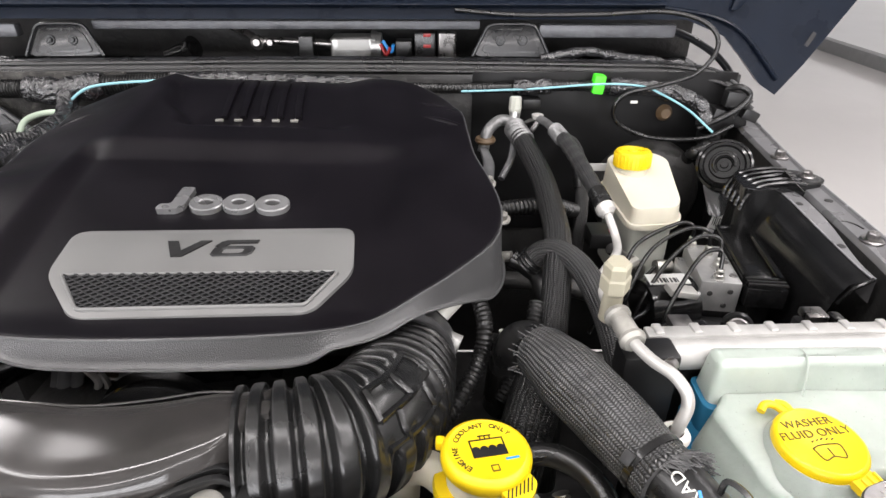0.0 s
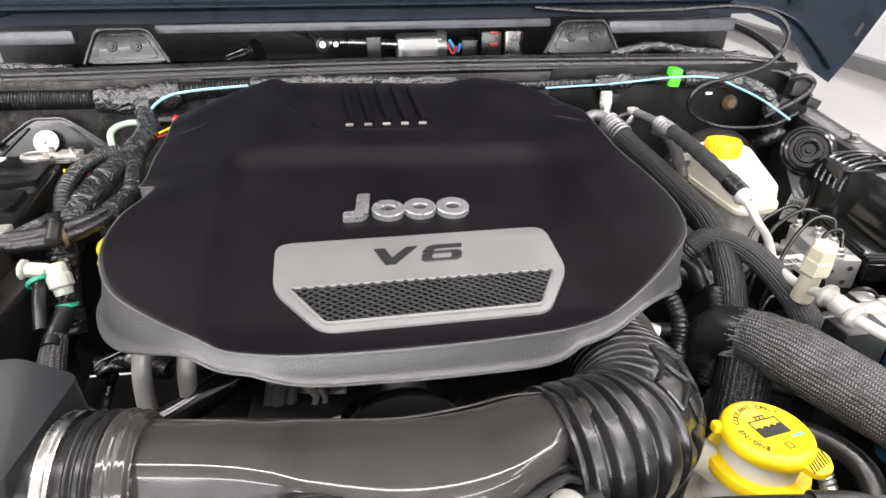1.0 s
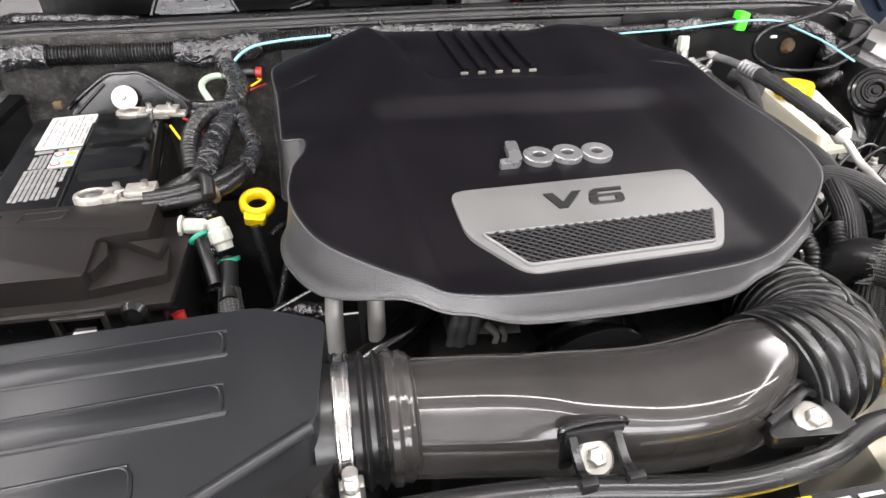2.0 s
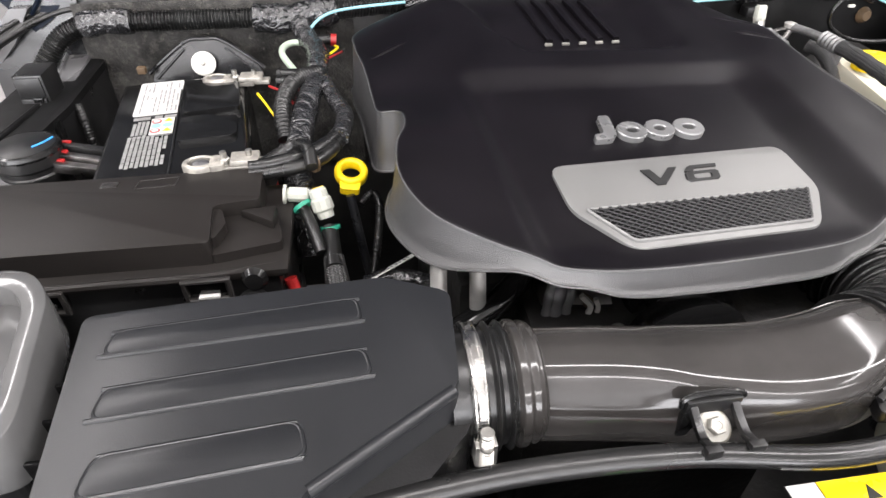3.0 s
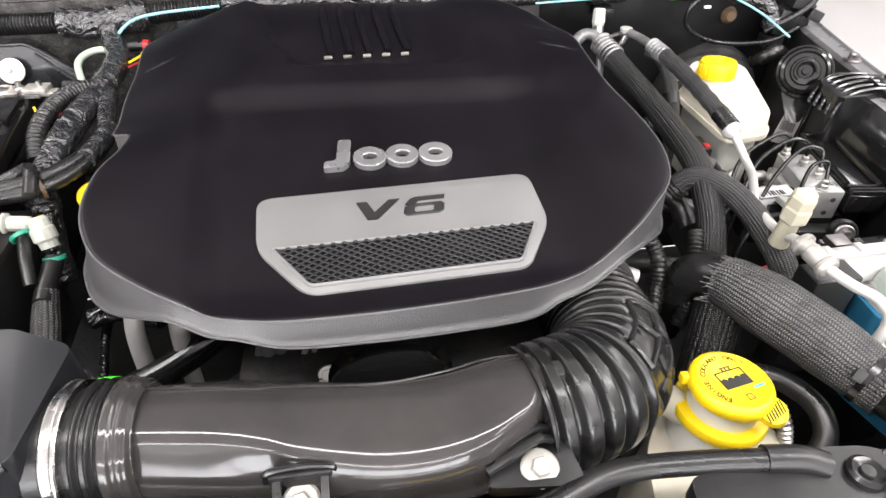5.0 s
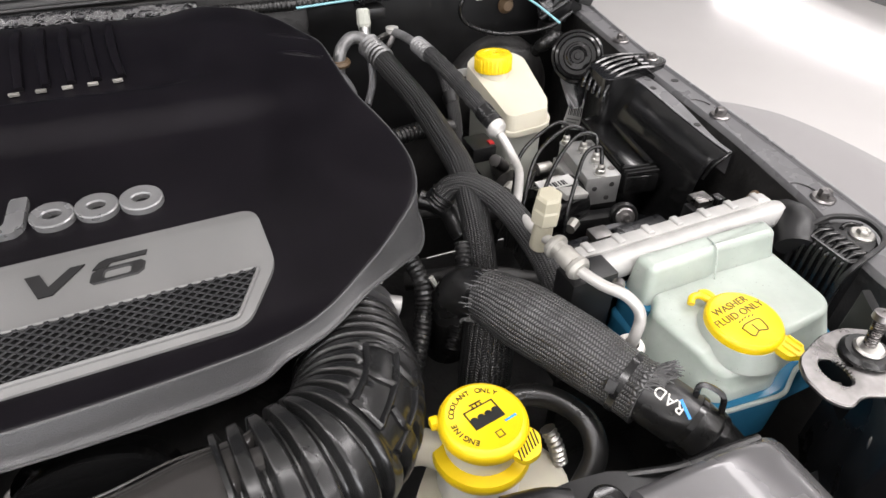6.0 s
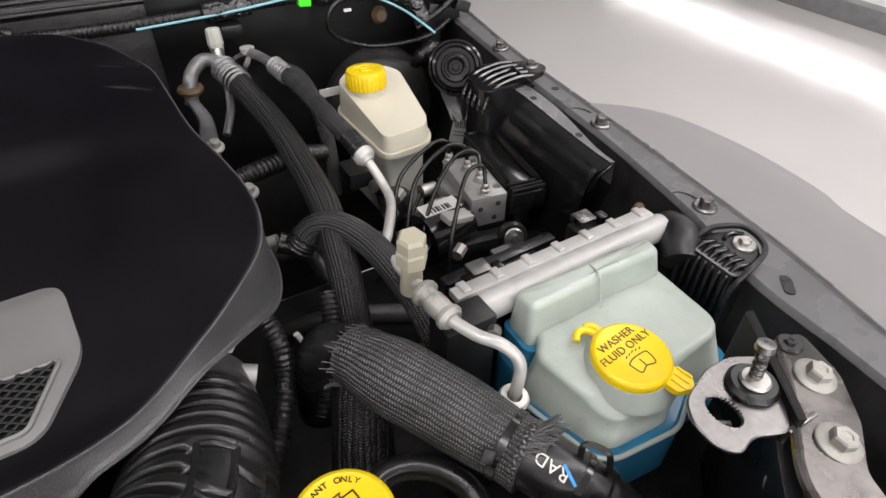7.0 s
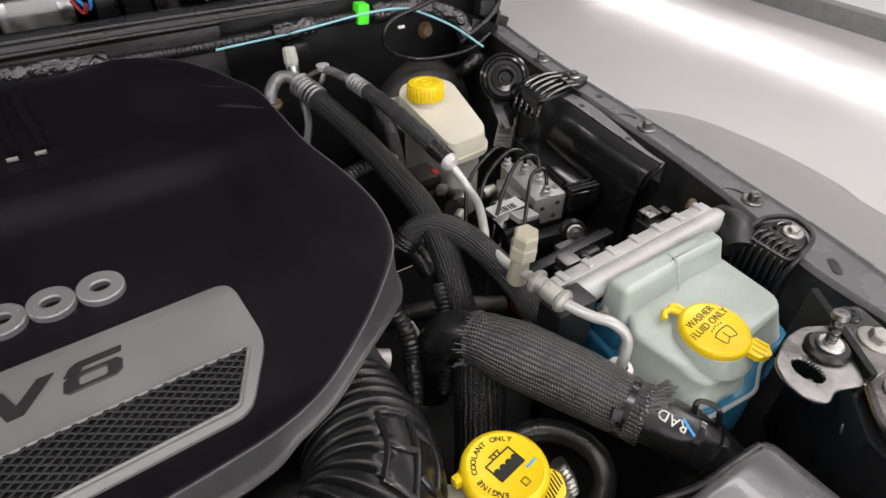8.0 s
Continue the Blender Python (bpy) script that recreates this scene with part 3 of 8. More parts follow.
def hood():
    t = thing("hood", (MID, 1.1, 1.2), "raised dark navy hood seen from below, leaning back", "hood")
    hy = lambda z: 1.045 + (z - 1.15) * 0.34
    half = [(0.40, 1.217), (0.465, 1.192), (0.50, 1.155), (0.53, 1.12), (0.557, 1.104), (0.60, 1.15), (0.69, 1.262), (0.82, 1.45), (0.80, 2.42)]
    outline = half + [(2 * MID - x, z) for x, z in half[::-1]]
    bm = bmesh.new()
    front = [bm.verts.new((x, hy(z), z)) for x, z in outline]
    rear = [bm.verts.new((x, hy(z) + 0.022, z + 0.004)) for x, z in outline]
    bm.faces.new(front)
    bm.faces.new(rear[::-1])
    n = len(outline)
    for i in range(n):
        bm.faces.new((front[i], rear[i], rear[(i + 1) % n], front[(i + 1) % n]))
    part("skin", bm, PAINT, t, angle=20)
    part("inner_rib", sweep([(x, hy(1.24) - 0.003, 1.24) for x in (-0.8, -0.2, 0.36)], 0.012, 10, 12, flat=0.5), PAINT, t)
    for sx in (1, -1):
        hx = (lambda x: x) if sx > 0 else (lambda x: 2 * MID - x)
        part("fold", sweep([(hx(x), hy(z) - 0.002, z) for x, z in ((0.36, 1.235), (0.44, 1.222), (0.49, 1.20), (0.525, 1.165), (0.556, 1.128))], 0.006, 8, 40, flat=0.6), PAINT, t, "rolled edge of the hood's inner panel")
        part("rib", prism([(hx(0.468), 1.232), (hx(0.480), 1.232), (hx(0.508), 1.262), (hx(0.500), 1.290), (hx(0.488), 1.290)][::sx], 0.0, 0.008, 0.002, m=Matrix(((1, 0, 0, 0), (0, 0.34, -1, 1.045 - 1.15 * 0.34), (0, 1, 0, 0), (0, 0, 0, 1)))), PAINT, t, "small stiffening rib")
        part("slot", prism([(hx(0.598), 1.180), (hx(0.604), 1.177), (hx(0.617), 1.197), (hx(0.611), 1.200)][::sx], 0.0, 0.001, 0.0, m=Matrix(((1, 0, 0, 0), (0, 0.34, -1, 1.045 - 1.15 * 0.34), (0, 1, 0, 0), (0, 0, 0, 1)))), DEEP, t, "narrow dark slot")
    # bright trim lip in pieces along the lower edge
    part("edge_lip", box(-0.60, 0.065, 1.118, 1.134, 1.193, 1.207, 0.003), HOODLIP, t, "dull grey metal lip")
    part("edge_lip", box(0.165, 0.40, 1.10, 1.12, 1.182, 1.204, 0.006), HOODLIP, t, "dull grey metal lip")
    part("edge_lip", box(-0.98, -0.72, 1.10, 1.12, 1.182, 1.204, 0.006), HOODLIP, t, "dull grey metal lip")
    return t


hood()


def hinge_plate(x):
    t = thing("hinge_bracket", (x, 1.09, 1.15), "black pressed steel bracket with two bolts on the cowl", "bracket", "cowl brackets")
    o = rounded([(-0.066, 0.0), (0.066, 0.0), (0.04, 0.052), (-0.04, 0.052)], 0.014)
    m = Matrix.Translation((x, 1.098, 1.152)) @ pose(0, 0, 0, 78, 0, 0)
    part("plate", prism(o, -0.003, 0.003, 0.0015, m=m), BLACKPAINT, t)
    o = rounded([(-0.052, 0.006), (0.052, 0.006), (0.033, 0.044), (-0.033, 0.044)], 0.012)
    part("raised_panel", prism(o, 0.003, 0.006, 0.0015, m=m), BLACKPAINT, t)
    part("rim", sweep([m @ Vector((px, py, 0.004)) for px, py in ((-0.066, 0.0), (-0.05, 0.032), (-0.036, 0.05), (0, 0.052), (0.036, 0.05), (0.05, 0.032), (0.066, 0.0))], 0.003, 8, 40), BLACKPAINT, t)
    for dx in (-0.019, 0.019):
        bolt(m @ Vector((dx, 0.026, 0.006)), (0, -1, 0.2), 0.005, 0.0085, 0.004, BLACKPAINT, "cowl bolts", "black hexagon bolt in the cowl bracket")
    return t


hinge_plate(-0.646)
hinge_plate(0.118)

# ---- engine cover ----
OUT = [(-.490, .530), (-.480, .496), (-.461, .467), (-.424, .439), (-.386, .418), (-.352, .407), (-.314, .4025), (-.25, .4045), (-.186, .4105), (-.139, .417),
       (-.10, .425), (-.06, .442), (-.018, .468), (.018, .500), (.043, .530), (.054, .563), (.055, .598), (.047, .643), (.034, .693), (.028, .75), (.02, .82),
       (-.005, .885), (-.06, .92), (-.12, .94), (-.22, .95), (-.33, .94), (-.42, .932), (-.485, .925), (-.520, .90), (-.520, .85), (-.512, .79), (-.505, .70), (-.500, .66),
       (-.479, .645), (-.477, .605), (-.488, .57)]
CEN = Vector((-0.22, 0.66))


def plane_z(x, y):
    return 1.088 + 0.16 * (y - 0.485) - 0.055 * (x + 0.217)


def tray(x, y):
    left = x - (-0.408 + (0.695 - y) * 0.09)
    right = (-0.063 + (0.715 - y) * 0.02) - x
    rear = (0.70 + 0.055 * (x + 0.22)) - y
    front = y - (0.398 + 0.055 * (x + 0.25))
    return sstep(left, -0.012, 0.016) * sstep(right, -0.040, 0.022) * sstep(rear, -0.016, 0.022) * sstep(front, -0.01, 0.05)


def scoop(x, y):
    left = x - (-0.352 - 0.03 * sstep(y, 0.80, 0.92) + 0.03 * sstep(y, 0.81, 0.76))
    right = -0.135 - x
    front = y - (0.752 + 0.05 * (x + 0.24))
    return sstep(left, -0.01, 0.012) * sstep(right, -0.04, 0.02) * sstep(front, -0.008, 0.012)


def cover_z(x, y):
    z = plane_z(x, y) + (0.010 + 0.008 * sstep(x, -0.06, 0.04)) * (1 - tray(x, y)) - 0.010 * scoop(x, y)
    # the rear shoulders fall away to both sides
    d = max(0.0, -0.37 - x)
    z -= 0.42 * d * d / (d + 0.03) * sstep(y, 0.58, 0.70) * (0.72 + 0.28 * sstep(y, 0.72, 0.85))
    d = max(0.0, x + 0.06)
    z -= 0.42 * d * d / (d + 0.03) * sstep(y, 0.78, 0.90)
    back = y - 0.055 * (x + 0.22) - 0.86
    return z - (2.2 * back * back if back > 0 else 0)


def skirt_drop(x, y):
    """Height of the skirt's lower rim, which waves round the pipes."""
    if y > 0.62:
        return 1.038 if x > -0.2 else 1.067 - 0.022 * sstep(y, 0.62, 0.67)
    keys = [(-0.53, 1.067), (-0.495, 1.067), (-0.48, 1.067), (-0.46, 1.067), (-0.44, 1.072), (-0.425, 1.077), (-0.40, 1.084), (-0.373, 1.083), (-0.346, 1.075), (-0.316, 1.066), (-0.25, 1.061),
            (-0.18, 1.056), (-0.118, 1.053), (-0.09, 1.066), (-0.063, 1.077), (-0.04, 1.073), (-0.005, 1.065), (0.024, 1.052), (0.040, 1.042), (0.08, 1.04)]
    for i in range(len(keys) - 1):
        (a, za), (b, zb) = keys[i], keys[i + 1]
        if a <= x <= b:
            t = (x - a) / (b - a)
            (p, zp), (q, zq) = keys[max(i - 1, 0)], keys[min(i + 2, len(keys) - 1)]
            ma, mb = (zb - zp) / (b - p) * (b - a), (zq - za) / (q - a) * (b - a)
            return za + t * (ma + t * (3 * (zb - za) - 2 * ma - mb + t * (2 * (za - zb) + ma + mb)))
    return 1.0


cover = thing("engine_cover", (-0.22, 0.66, 1.0), "large matte black plastic engine cover with a silver badge plate", "engine cover")
edge = [p.to_2d() for p in spline([(*p, 0) for p in OUT], 300, True)]
bm = bmesh.new()
rings = []
shares = [1.0, 0.996, 0.988, 0.977, 0.965] + [0.965 * (1 - (k + 1) / 74) for k in range(73)]
drops = [0.0012, 0.0003, 0.0, 0.0, 0.0]
for i, s in enumerate(shares):
    ring = []
    for p in edge:
        q = CEN + (p - CEN) * s
        ring.append(bm.verts.new((q.x, q.y, cover_z(q.x, q.y) - (drops[i] if i < 5 else 0))))
    rings.append(ring)
for a, b in zip(rings, rings[1:]):
    for j in range(len(edge)):
        k = (j + 1) % len(edge)
        bm.faces.new((a[j], a[k], b[k], b[j]))
bm.faces.new(rings[-1])
part("top", bm, COVER, cover, angle=60)
bm = bmesh.new()
rings = []
for share in (0.0, 0.06, 0.3, 0.5, 0.75, 0.94, 1.0, 1.03, 1.03):
    ring = []
    for j, p in enumerate(edge):
        nrm = edge[(j + 1) % 300] - edge[j - 1]
        nrm = Vector((nrm.y, -nrm.x)).normalized()
        top = cover_z(p.x, p.y) - 0.0012
        low = min(skirt_drop(p.x, p.y), top - 0.012)
        flare_ = 0.006 - 0.003 * sstep(p.x, -0.10, 0.03) * sstep(p.y, 0.70, 0.55)
        flare_ += 0.005 * sstep(p.x, -0.39, -0.46) * sstep(p.y, 0.60, 0.53)
        out = flare_ * share ** 1.3 + (0.0025 if 1.0 <= share else 0)
        if len(rings) == 8:
            out -= 0.006
        q = p + nrm * out
        ring.append(bm.verts.new((q.x, q.y, top + (low - top) * min(share, 1.03))))
    rings.append(ring)
for a, b in zip(rings, rings[1:]):
    for j in range(300):
        k = (j + 1) % 300
        bm.faces.new((a[j], a[k], b[k], b[j]))
rim_line = [v.co.copy() for v in rings[6][::3]]
part("skirt", bm, SKIRT, cover, "grained black plastic skirt with a thin lower lip", angle=50)
part("rim_bead", sweep([(v.x, v.y, v.z) for v in rim_line + rim_line[:1]], 0.0013, 6, 300, caps=False), SKIRT, cover, "thin rolled lower rim")
part("edge_bead", sweep([(p.x, p.y, cover_z(p.x, p.y) - 0.0015) for p in edge[::3]] + [(edge[0].x, edge[0].y, cover_z(edge[0].x, edge[0].y) - 0.0015)], 0.0011, 6, 300, caps=False), SKIRT, cover, "thin worn edge between top and skirt")


def slab(outline, z_of, lift0, lift1, r=0.0012):
    """A plate that follows the cover's slope."""
    own = bmesh.new()
    low = [own.verts.new((x, y, z_of(x, y) + lift0)) for x, y in outline]
    top = [own.verts.new((x, y, z_of(x, y) + lift1)) for x, y in outline]
    n = len(outline)
    own.faces.new(low[::-1])
    own.faces.new(top)
    for i in range(n):
        own.faces.new((low[i], low[(i + 1) % n], top[(i + 1) % n], top[i]))
    bev(own, [e for e in own.edges if all(v in top for v in e.verts)], r)
    return own


def ring_slab(outer, inner, z_of, lift0, lift1):
    own = bmesh.new()
    n = len(outer)
    loops = [[own.verts.new((x, y, z_of(x, y) + h)) for x, y in o] for o, h in ((outer, lift0), (outer, lift1 - 0.001), (inflate(outer, -0.001), lift1), (inflate(inner, 0.001), lift1), (inner, lift1 - 0.001), (inner, lift0))]
    for a, b in zip(loops, loops[1:] + loops[:1]):
        for i in range(n):
            own.faces.new((a[i], a[(i + 1) % n], b[(i + 1) % n], b[i]))
    return own


def inflate(outline, d):
    n = len(outline)
    out = []
    for i in range(n):
        t = Vector(outline[(i + 1) % n]) - Vector(outline[i - 1])
        m = Vector((t.y, -t.x)).normalized()
        out.append((outline[i][0] + m.x * d, outline[i][1] + m.y * d))
    return out


plate_o = rounded([(-.300, .4275), (-.114, .4455), (-.0845, .498), (-.090, .5625), (-.3465, .537), (-.3425, .477)], 0.013)
mesh_o = rounded([(-.298, .4355), (-.119, .452), (-.0965, .4965), (-.330, .4765)], 0.005)
badge = part("badge_plate", slab(plate_o, plane_z, 0.0, 0.0035), PLATE, cover, "satin silver badge plate")
part("mesh_bed", slab(mesh_o, plane_z, 0.0036, 0.0040, 0.0), SHADEBLK, badge)


def lattice():
    """Crossing wires clipped to the plate's opening."""
    bm = bmesh.new()
    poly = [Vector(p) for p in ((-.2965, .437), (-.1205, .4533), (-.0995, .4948), (-.3265, .4752))]

    def clip(p, d):
        lo, hi = -1.0, 1.0
        for a, b in zip(poly, poly[1:] + poly[:1]):
            e = b - a
            nrm = Vector((-e.y, e.x))
            num, den = nrm.dot(a - p), nrm.dot(d)
            if abs(den) < 1e-9:
                continue
            t = num / den
            if den > 0:
                lo = max(lo, t)
            else:
                hi = min(hi, t)
        return lo, hi

    for ang in (38, 152):
        d = Vector((math.cos(radians(ang)), math.sin(radians(ang))))
        nrm = Vector((-d.y, d.x))
        for k in range(-32, 33):
            p = Vector((-0.212, 0.466)) + nrm * (k * 0.0051)
            lo, hi = clip(p, d)
            if hi - lo > 0.003:
                a, b = p + d * lo, p + d * hi
                rod((a.x, a.y, plane_z(a.x, a.y) + 0.0060), (b.x, b.y, plane_z(b.x, b.y) + 0.0060), 0.00075, 6, bm)
    return bm


part("mesh_lip", ring_slab(inflate(mesh_o, 0.0008), inflate(mesh_o, -0.0018), plane_z, 0.003, 0.0066), PLATE, badge)
tagged(part("mesh_insert", lattice(), GRILLE, badge, "black diamond lattice grille"), kind="stuff")
yaw_c = 5.3
tilt_c = Vector((0.055, -0.16, 1)).normalized()


def cover_pose(x, y, lift):
    up = tilt_c
    right = Vector((math.cos(radians(yaw_c)), math.sin(radians(yaw_c)), 0))
    right = (right - up * right.dot(up)).normalized()
    fwd = up.cross(right)
    m = Matrix((right, fwd, up)).transposed().to_4x4()
    m.translation = (x, y, plane_z(x, y) + lift)
    return m


vm = cover_pose(-0.2165, 0.5205, 0.0037)
lean = lambda pts: [(x * 0.94 + 0.30 * y, y * 1.12) for x, y in pts]
part("letter", prism(lean([(-0.0465, 0.010), (-0.0362, 0.010), (-0.0268, -0.0025), (-0.0150, 0.010), (-0.0044, 0.010), (-0.0222, -0.010), (-0.0322, -0.010)]), 0, 0.0012, 0, m=vm), PRINT, badge, "glossy black raised letter")
six = ring_slab(lean([(0.006, -0.010), (0.038, -0.010), (0.042, -0.007), (0.042, 0.000), (0.038, 0.003), (0.006, 0.003), (0.002, 0.000), (0.002, -0.007)]), lean([(0.0145, -0.0064), (0.0295, -0.0064), (0.0315, -0.0056), (0.0315, -0.0014), (0.0295, -0.0006), (0.0145, -0.0006), (0.0125, -0.0014), (0.0125, -0.0056)]), lambda x, y: 0, 0, 0.0012)
six.transform(vm)
part("digit", six, PRINT, badge, "glossy black raised digit")
part("digit", prism(lean([(0.0023, 0.0025), (0.0125, 0.0025), (0.0150, 0.0060), (0.0410, 0.0060), (0.0415, 0.010), (0.0110, 0.010), (0.0060, 0.0080)]), 0, 0.0012, 0, m=vm), PRINT, badge)
# maker's name as plain chrome shapes
nameplate = thing("chrome_emblem", (-0.224, 0.595, 1.10), "row of plain raised chrome emblem shapes on the engine cover", "emblem")
m = cover_pose(-0.272, 0.594, 0.003)
part("emblem_shape", prism(rounded([(-0.017, -0.019), (0.002, -0.019), (0.009, -0.012), (0.014, 0.021), (0.001, 0.021), (-0.004, -0.009), (-0.015, -0.009)], 0.003), -0.003, 0.0035, 0.001, m=m), SATIN, nameplate)
for ex, ey, er in ((-0.2425, 0.5905, 0.0150), (-0.2105, 0.5935, 0.0150), (-0.1770, 0.595, 0.0155)):
    m = cover_pose(ex, ey, 0.003)
    o = [(er * 1.10 * math.cos(2 * math.pi * k / 32), er * math.sin(2 * math.pi * k / 32)) for k in range(32)]
    bm = ring_slab(o, [(x * 0.42, y * 0.30) for x, y in o], lambda x, y: 0, -0.003, 0.0035)
    bm.transform(m)
    part("emblem_shape", bm, SATIN, nameplate)

# five louvre ribs in the scoop
for k in range(5):
    x0 = -0.282 + 0.0228 * k
    y0 = 0.776 + 0.0022 * k
    pts = [(x0 + 0.004, y0 + 0.004), (x0 - 0.002, 0.83), (x0 - 0.006, 0.87), (x0 - 0.008, 0.905)]
    rib = part("louvre_rib", sweep([(x, y, cover_z(x, y) + 0.002) for x, y in pts], [0.0042, 0.005, 0.0055, 0.004], 8, 24, flat=0.8, square=3), COVER, cover)
    m = cover_pose(x0, y0 - 0.004, cover_z(x0, y0) - plane_z(x0, y0) + 0.0005)
    part("tip", box(-0.0048, 0.0048, -0.0015, 0.0022, 0.0005, 0.0036, 0.0006, m=m), DULLZINC, rib, "bright pale rib tip")

# ---- engine below the cover ----
engine = thing("engine_block", (-0.22, 0.7, 0.53), "dark grimy engine block under the cover", "engine")
part("block", box(-0.44, 0.0, 0.50, 0.93, 0.53, 1.0, 0.02), DEEP, engine)
part("front_case", box(-0.38, -0.05, 0.42, 0.51, 0.60, 0.99, 0.02), DEEP, engine)
part("pulley", lathe([(0, 0), (0.012, 0), (0.014, -0.006), (0.05, -0.004), (0.056, 0.0), (0.056, 0.004), (0.050, 0.008), (0.050, 0.016), (0.056, 0.020), (0, 0.022)], 36, tilt((-0.24, 0.40, 0.985), (0, 1, 0))), GLOSS, engine, "glossy black belt pulley")
for x in (-0.462, -0.425):
    solo("silver_pipe", sweep([(x, 0.455, 0.93), (x, 0.47, 1.02), (x + 0.004, 0.50, 1.055)], 0.0080, 14, 14), PIPEM, "dull silver metal pipe under the cover", "pipe", "silver pipes")

# ---- intake: air box, clamp, tube, elbow ----
airbox = thing("air_filter_box", (-0.59, 0.33, 0.95), "black plastic air filter box with three pressed ribs in its lid", "air box")
lid_o = rounded([(-.705, .20), (-.60, .20), (-.568, .246), (-.471, .307), (-.464, .396), (-.514, .4195), (-.730, .406), (-.712, .25)], 0.008)
part("lid", prism(lid_o, 1.050, 1.09, 0.009, 4), BOXBLK, airbox)
part("body", prism(rounded([(-.715, .20), (-.60, .19), (-.50, .26), (-.462, .30), (-.462, .399), (-.514, .423), (-.735, .410)], 0.01), 0.80, 1.056, 0.004), MATTE, airbox)
for o in ([(-.705, .364), (-.532, .373), (-.535, .397), (-.702, .386)], [(-.697, .311), (-.527, .322), (-.531, .346), (-.694, .335)], [(-.690, .259), (-.567, .268), (-.572, .293), (-.686, .285)]):
    part("pressed_rib", prism(rounded(o, 0.009), 1.086, 1.0915, 0.0022, 3), BOXBLK, airbox)
    part("rib_bead", sweep([(*p, 1.0898) for p in rounded(o, 0.009) + rounded(o, 0.009)[:1]], 0.0020, 8, 140, caps=False), BOXBLK, airbox)
part("front_bead", sweep([(-.566, .2485, 1.0865), (-.520, .2775, 1.0865), (-.475, .3055, 1.0865)], 0.0046, 10, 16), BOXBLK, airbox)
clip_y = (0.385, 0.36, 0.33, 0.30, 0.27)
for y in clip_y:
    part("side_fin", box(-0.742, -0.708, y, y + 0.003, 0.99, 1.07, 0.001), GLOSS, airbox)
part("outlet", sweep([(-0.475, 0.341, 1.043), (-0.415, 0.341, 1.043)], 0.043, 32, 6), RUBBER, airbox)

intake = thing("intake_tube", (-0.25, 0.34, 1.0), "glossy black plastic intake tube with a ribbed rubber elbow", "intake tube")
# stations along the duct: x, rear side, rear crease, front crease, front side, slant of the section
DUCT = [(-0.425, 0.384, 0.361, 0.327, 0.303, 0.0), (-0.36, 0.383, 0.354, 0.318, 0.293, 0.0), (-0.325, 0.378, 0.349, 0.309, 0.287, 0.0), (-0.30, 0.372, 0.349, 0.299, 0.281, 0.0),
        (-0.25, 0.365, 0.342, 0.287, 0.276, 0.05), (-0.205, 0.364, 0.343, 0.285, 0.276, 0.15), (-0.168, 0.372, 0.350, 0.292, 0.280, 0.28), (-0.139, 0.377, 0.352, 0.306, 0.288, 0.4)]


def duct_shell():
    stations = spline([Vector(r[:3]) for r in DUCT], 60)
    rest = spline([Vector(r[3:]) for r in DUCT], 60)
    bm = bmesh.new()
    rings = []
    for i, (a, b) in enumerate(list(zip(stations, rest)) + [(stations[-1], rest[-1])] * 3):
        x, back, crease_b = a
        crease_f, front, slant = b
        end = max(0, i - 59)
        top = 1.079 + 0.004 * sstep(x, -0.26, -0.17)
        sec = [(crease_b, top), (back, top - 0.028), (back, 1.02), ((back + front) / 2, 0.998), (front, 1.018), (front, top - 0.034), (crease_f - 0.011, top - 0.014), (crease_f, top)]
        sec = rounded(sec, 0.013, 5)
        mid = (back + front) / 2
        k = (1.0, 0.97, 0.89, 0.74)[end]
        push = (0, 0.008, 0.014, 0.017)[end]
        rings.append([bm.verts.new((x + push + ((mid + (y - mid) * k) - mid) * slant, mid + (y - mid) * k + push * 0.7, 1.04 + (z - 1.04) * k)) for y, z in sec])
    n = len(rings[0])
    for p, q in zip(rings, rings[1:]):
        for j in range(n):
            bm.faces.new((p[j], p[(j + 1) % n], q[(j + 1) % n], q[j]))
    bm.faces.new(rings[0])
    bm.faces.new(rings[-1])
    return bm


part("duct", duct_shell(), TUBE, intake, "polished black plastic duct with a flat top and rounded end", angle=80)
part("mould_line", sweep([(-0.41, 0.362, 1.0752), (-0.36, 0.355, 1.0760), (-0.335, 0.350, 1.0762), (-0.318, 0.350, 1.0762), (-0.25, 0.343, 1.0770), (-0.205, 0.345, 1.0795), (-0.17, 0.352, 1.080), (-0.145, 0.353, 1.0795)], 0.0009, 6, 60), TUBE, intake)
part("end_lug", box(-0.133, -0.118, 0.328, 0.342, 1.064, 1.084, 0.003), TUBE, intake)
EL = [(-0.143, 0.332, 1.036), (-0.113, 0.338, 1.036), (-0.085, 0.349, 1.033), (-0.063, 0.370, 1.027), (-0.050, 0.402, 1.017), (-0.044, 0.44, 1.004), (-0.041, 0.49, 0.99)]
PATCHN = Vector((0.38, -0.50, 0.78)).normalized()
axis_line = spline(EL, 230)


def axis_frame(i):
    d = (axis_line[min(i + 1, 229)] - axis_line[max(i - 1, 0)]).normalized()
    up = (PATCHN - d * PATCHN.dot(d)).normalized()
    return axis_line[i], up, d.cross(up)


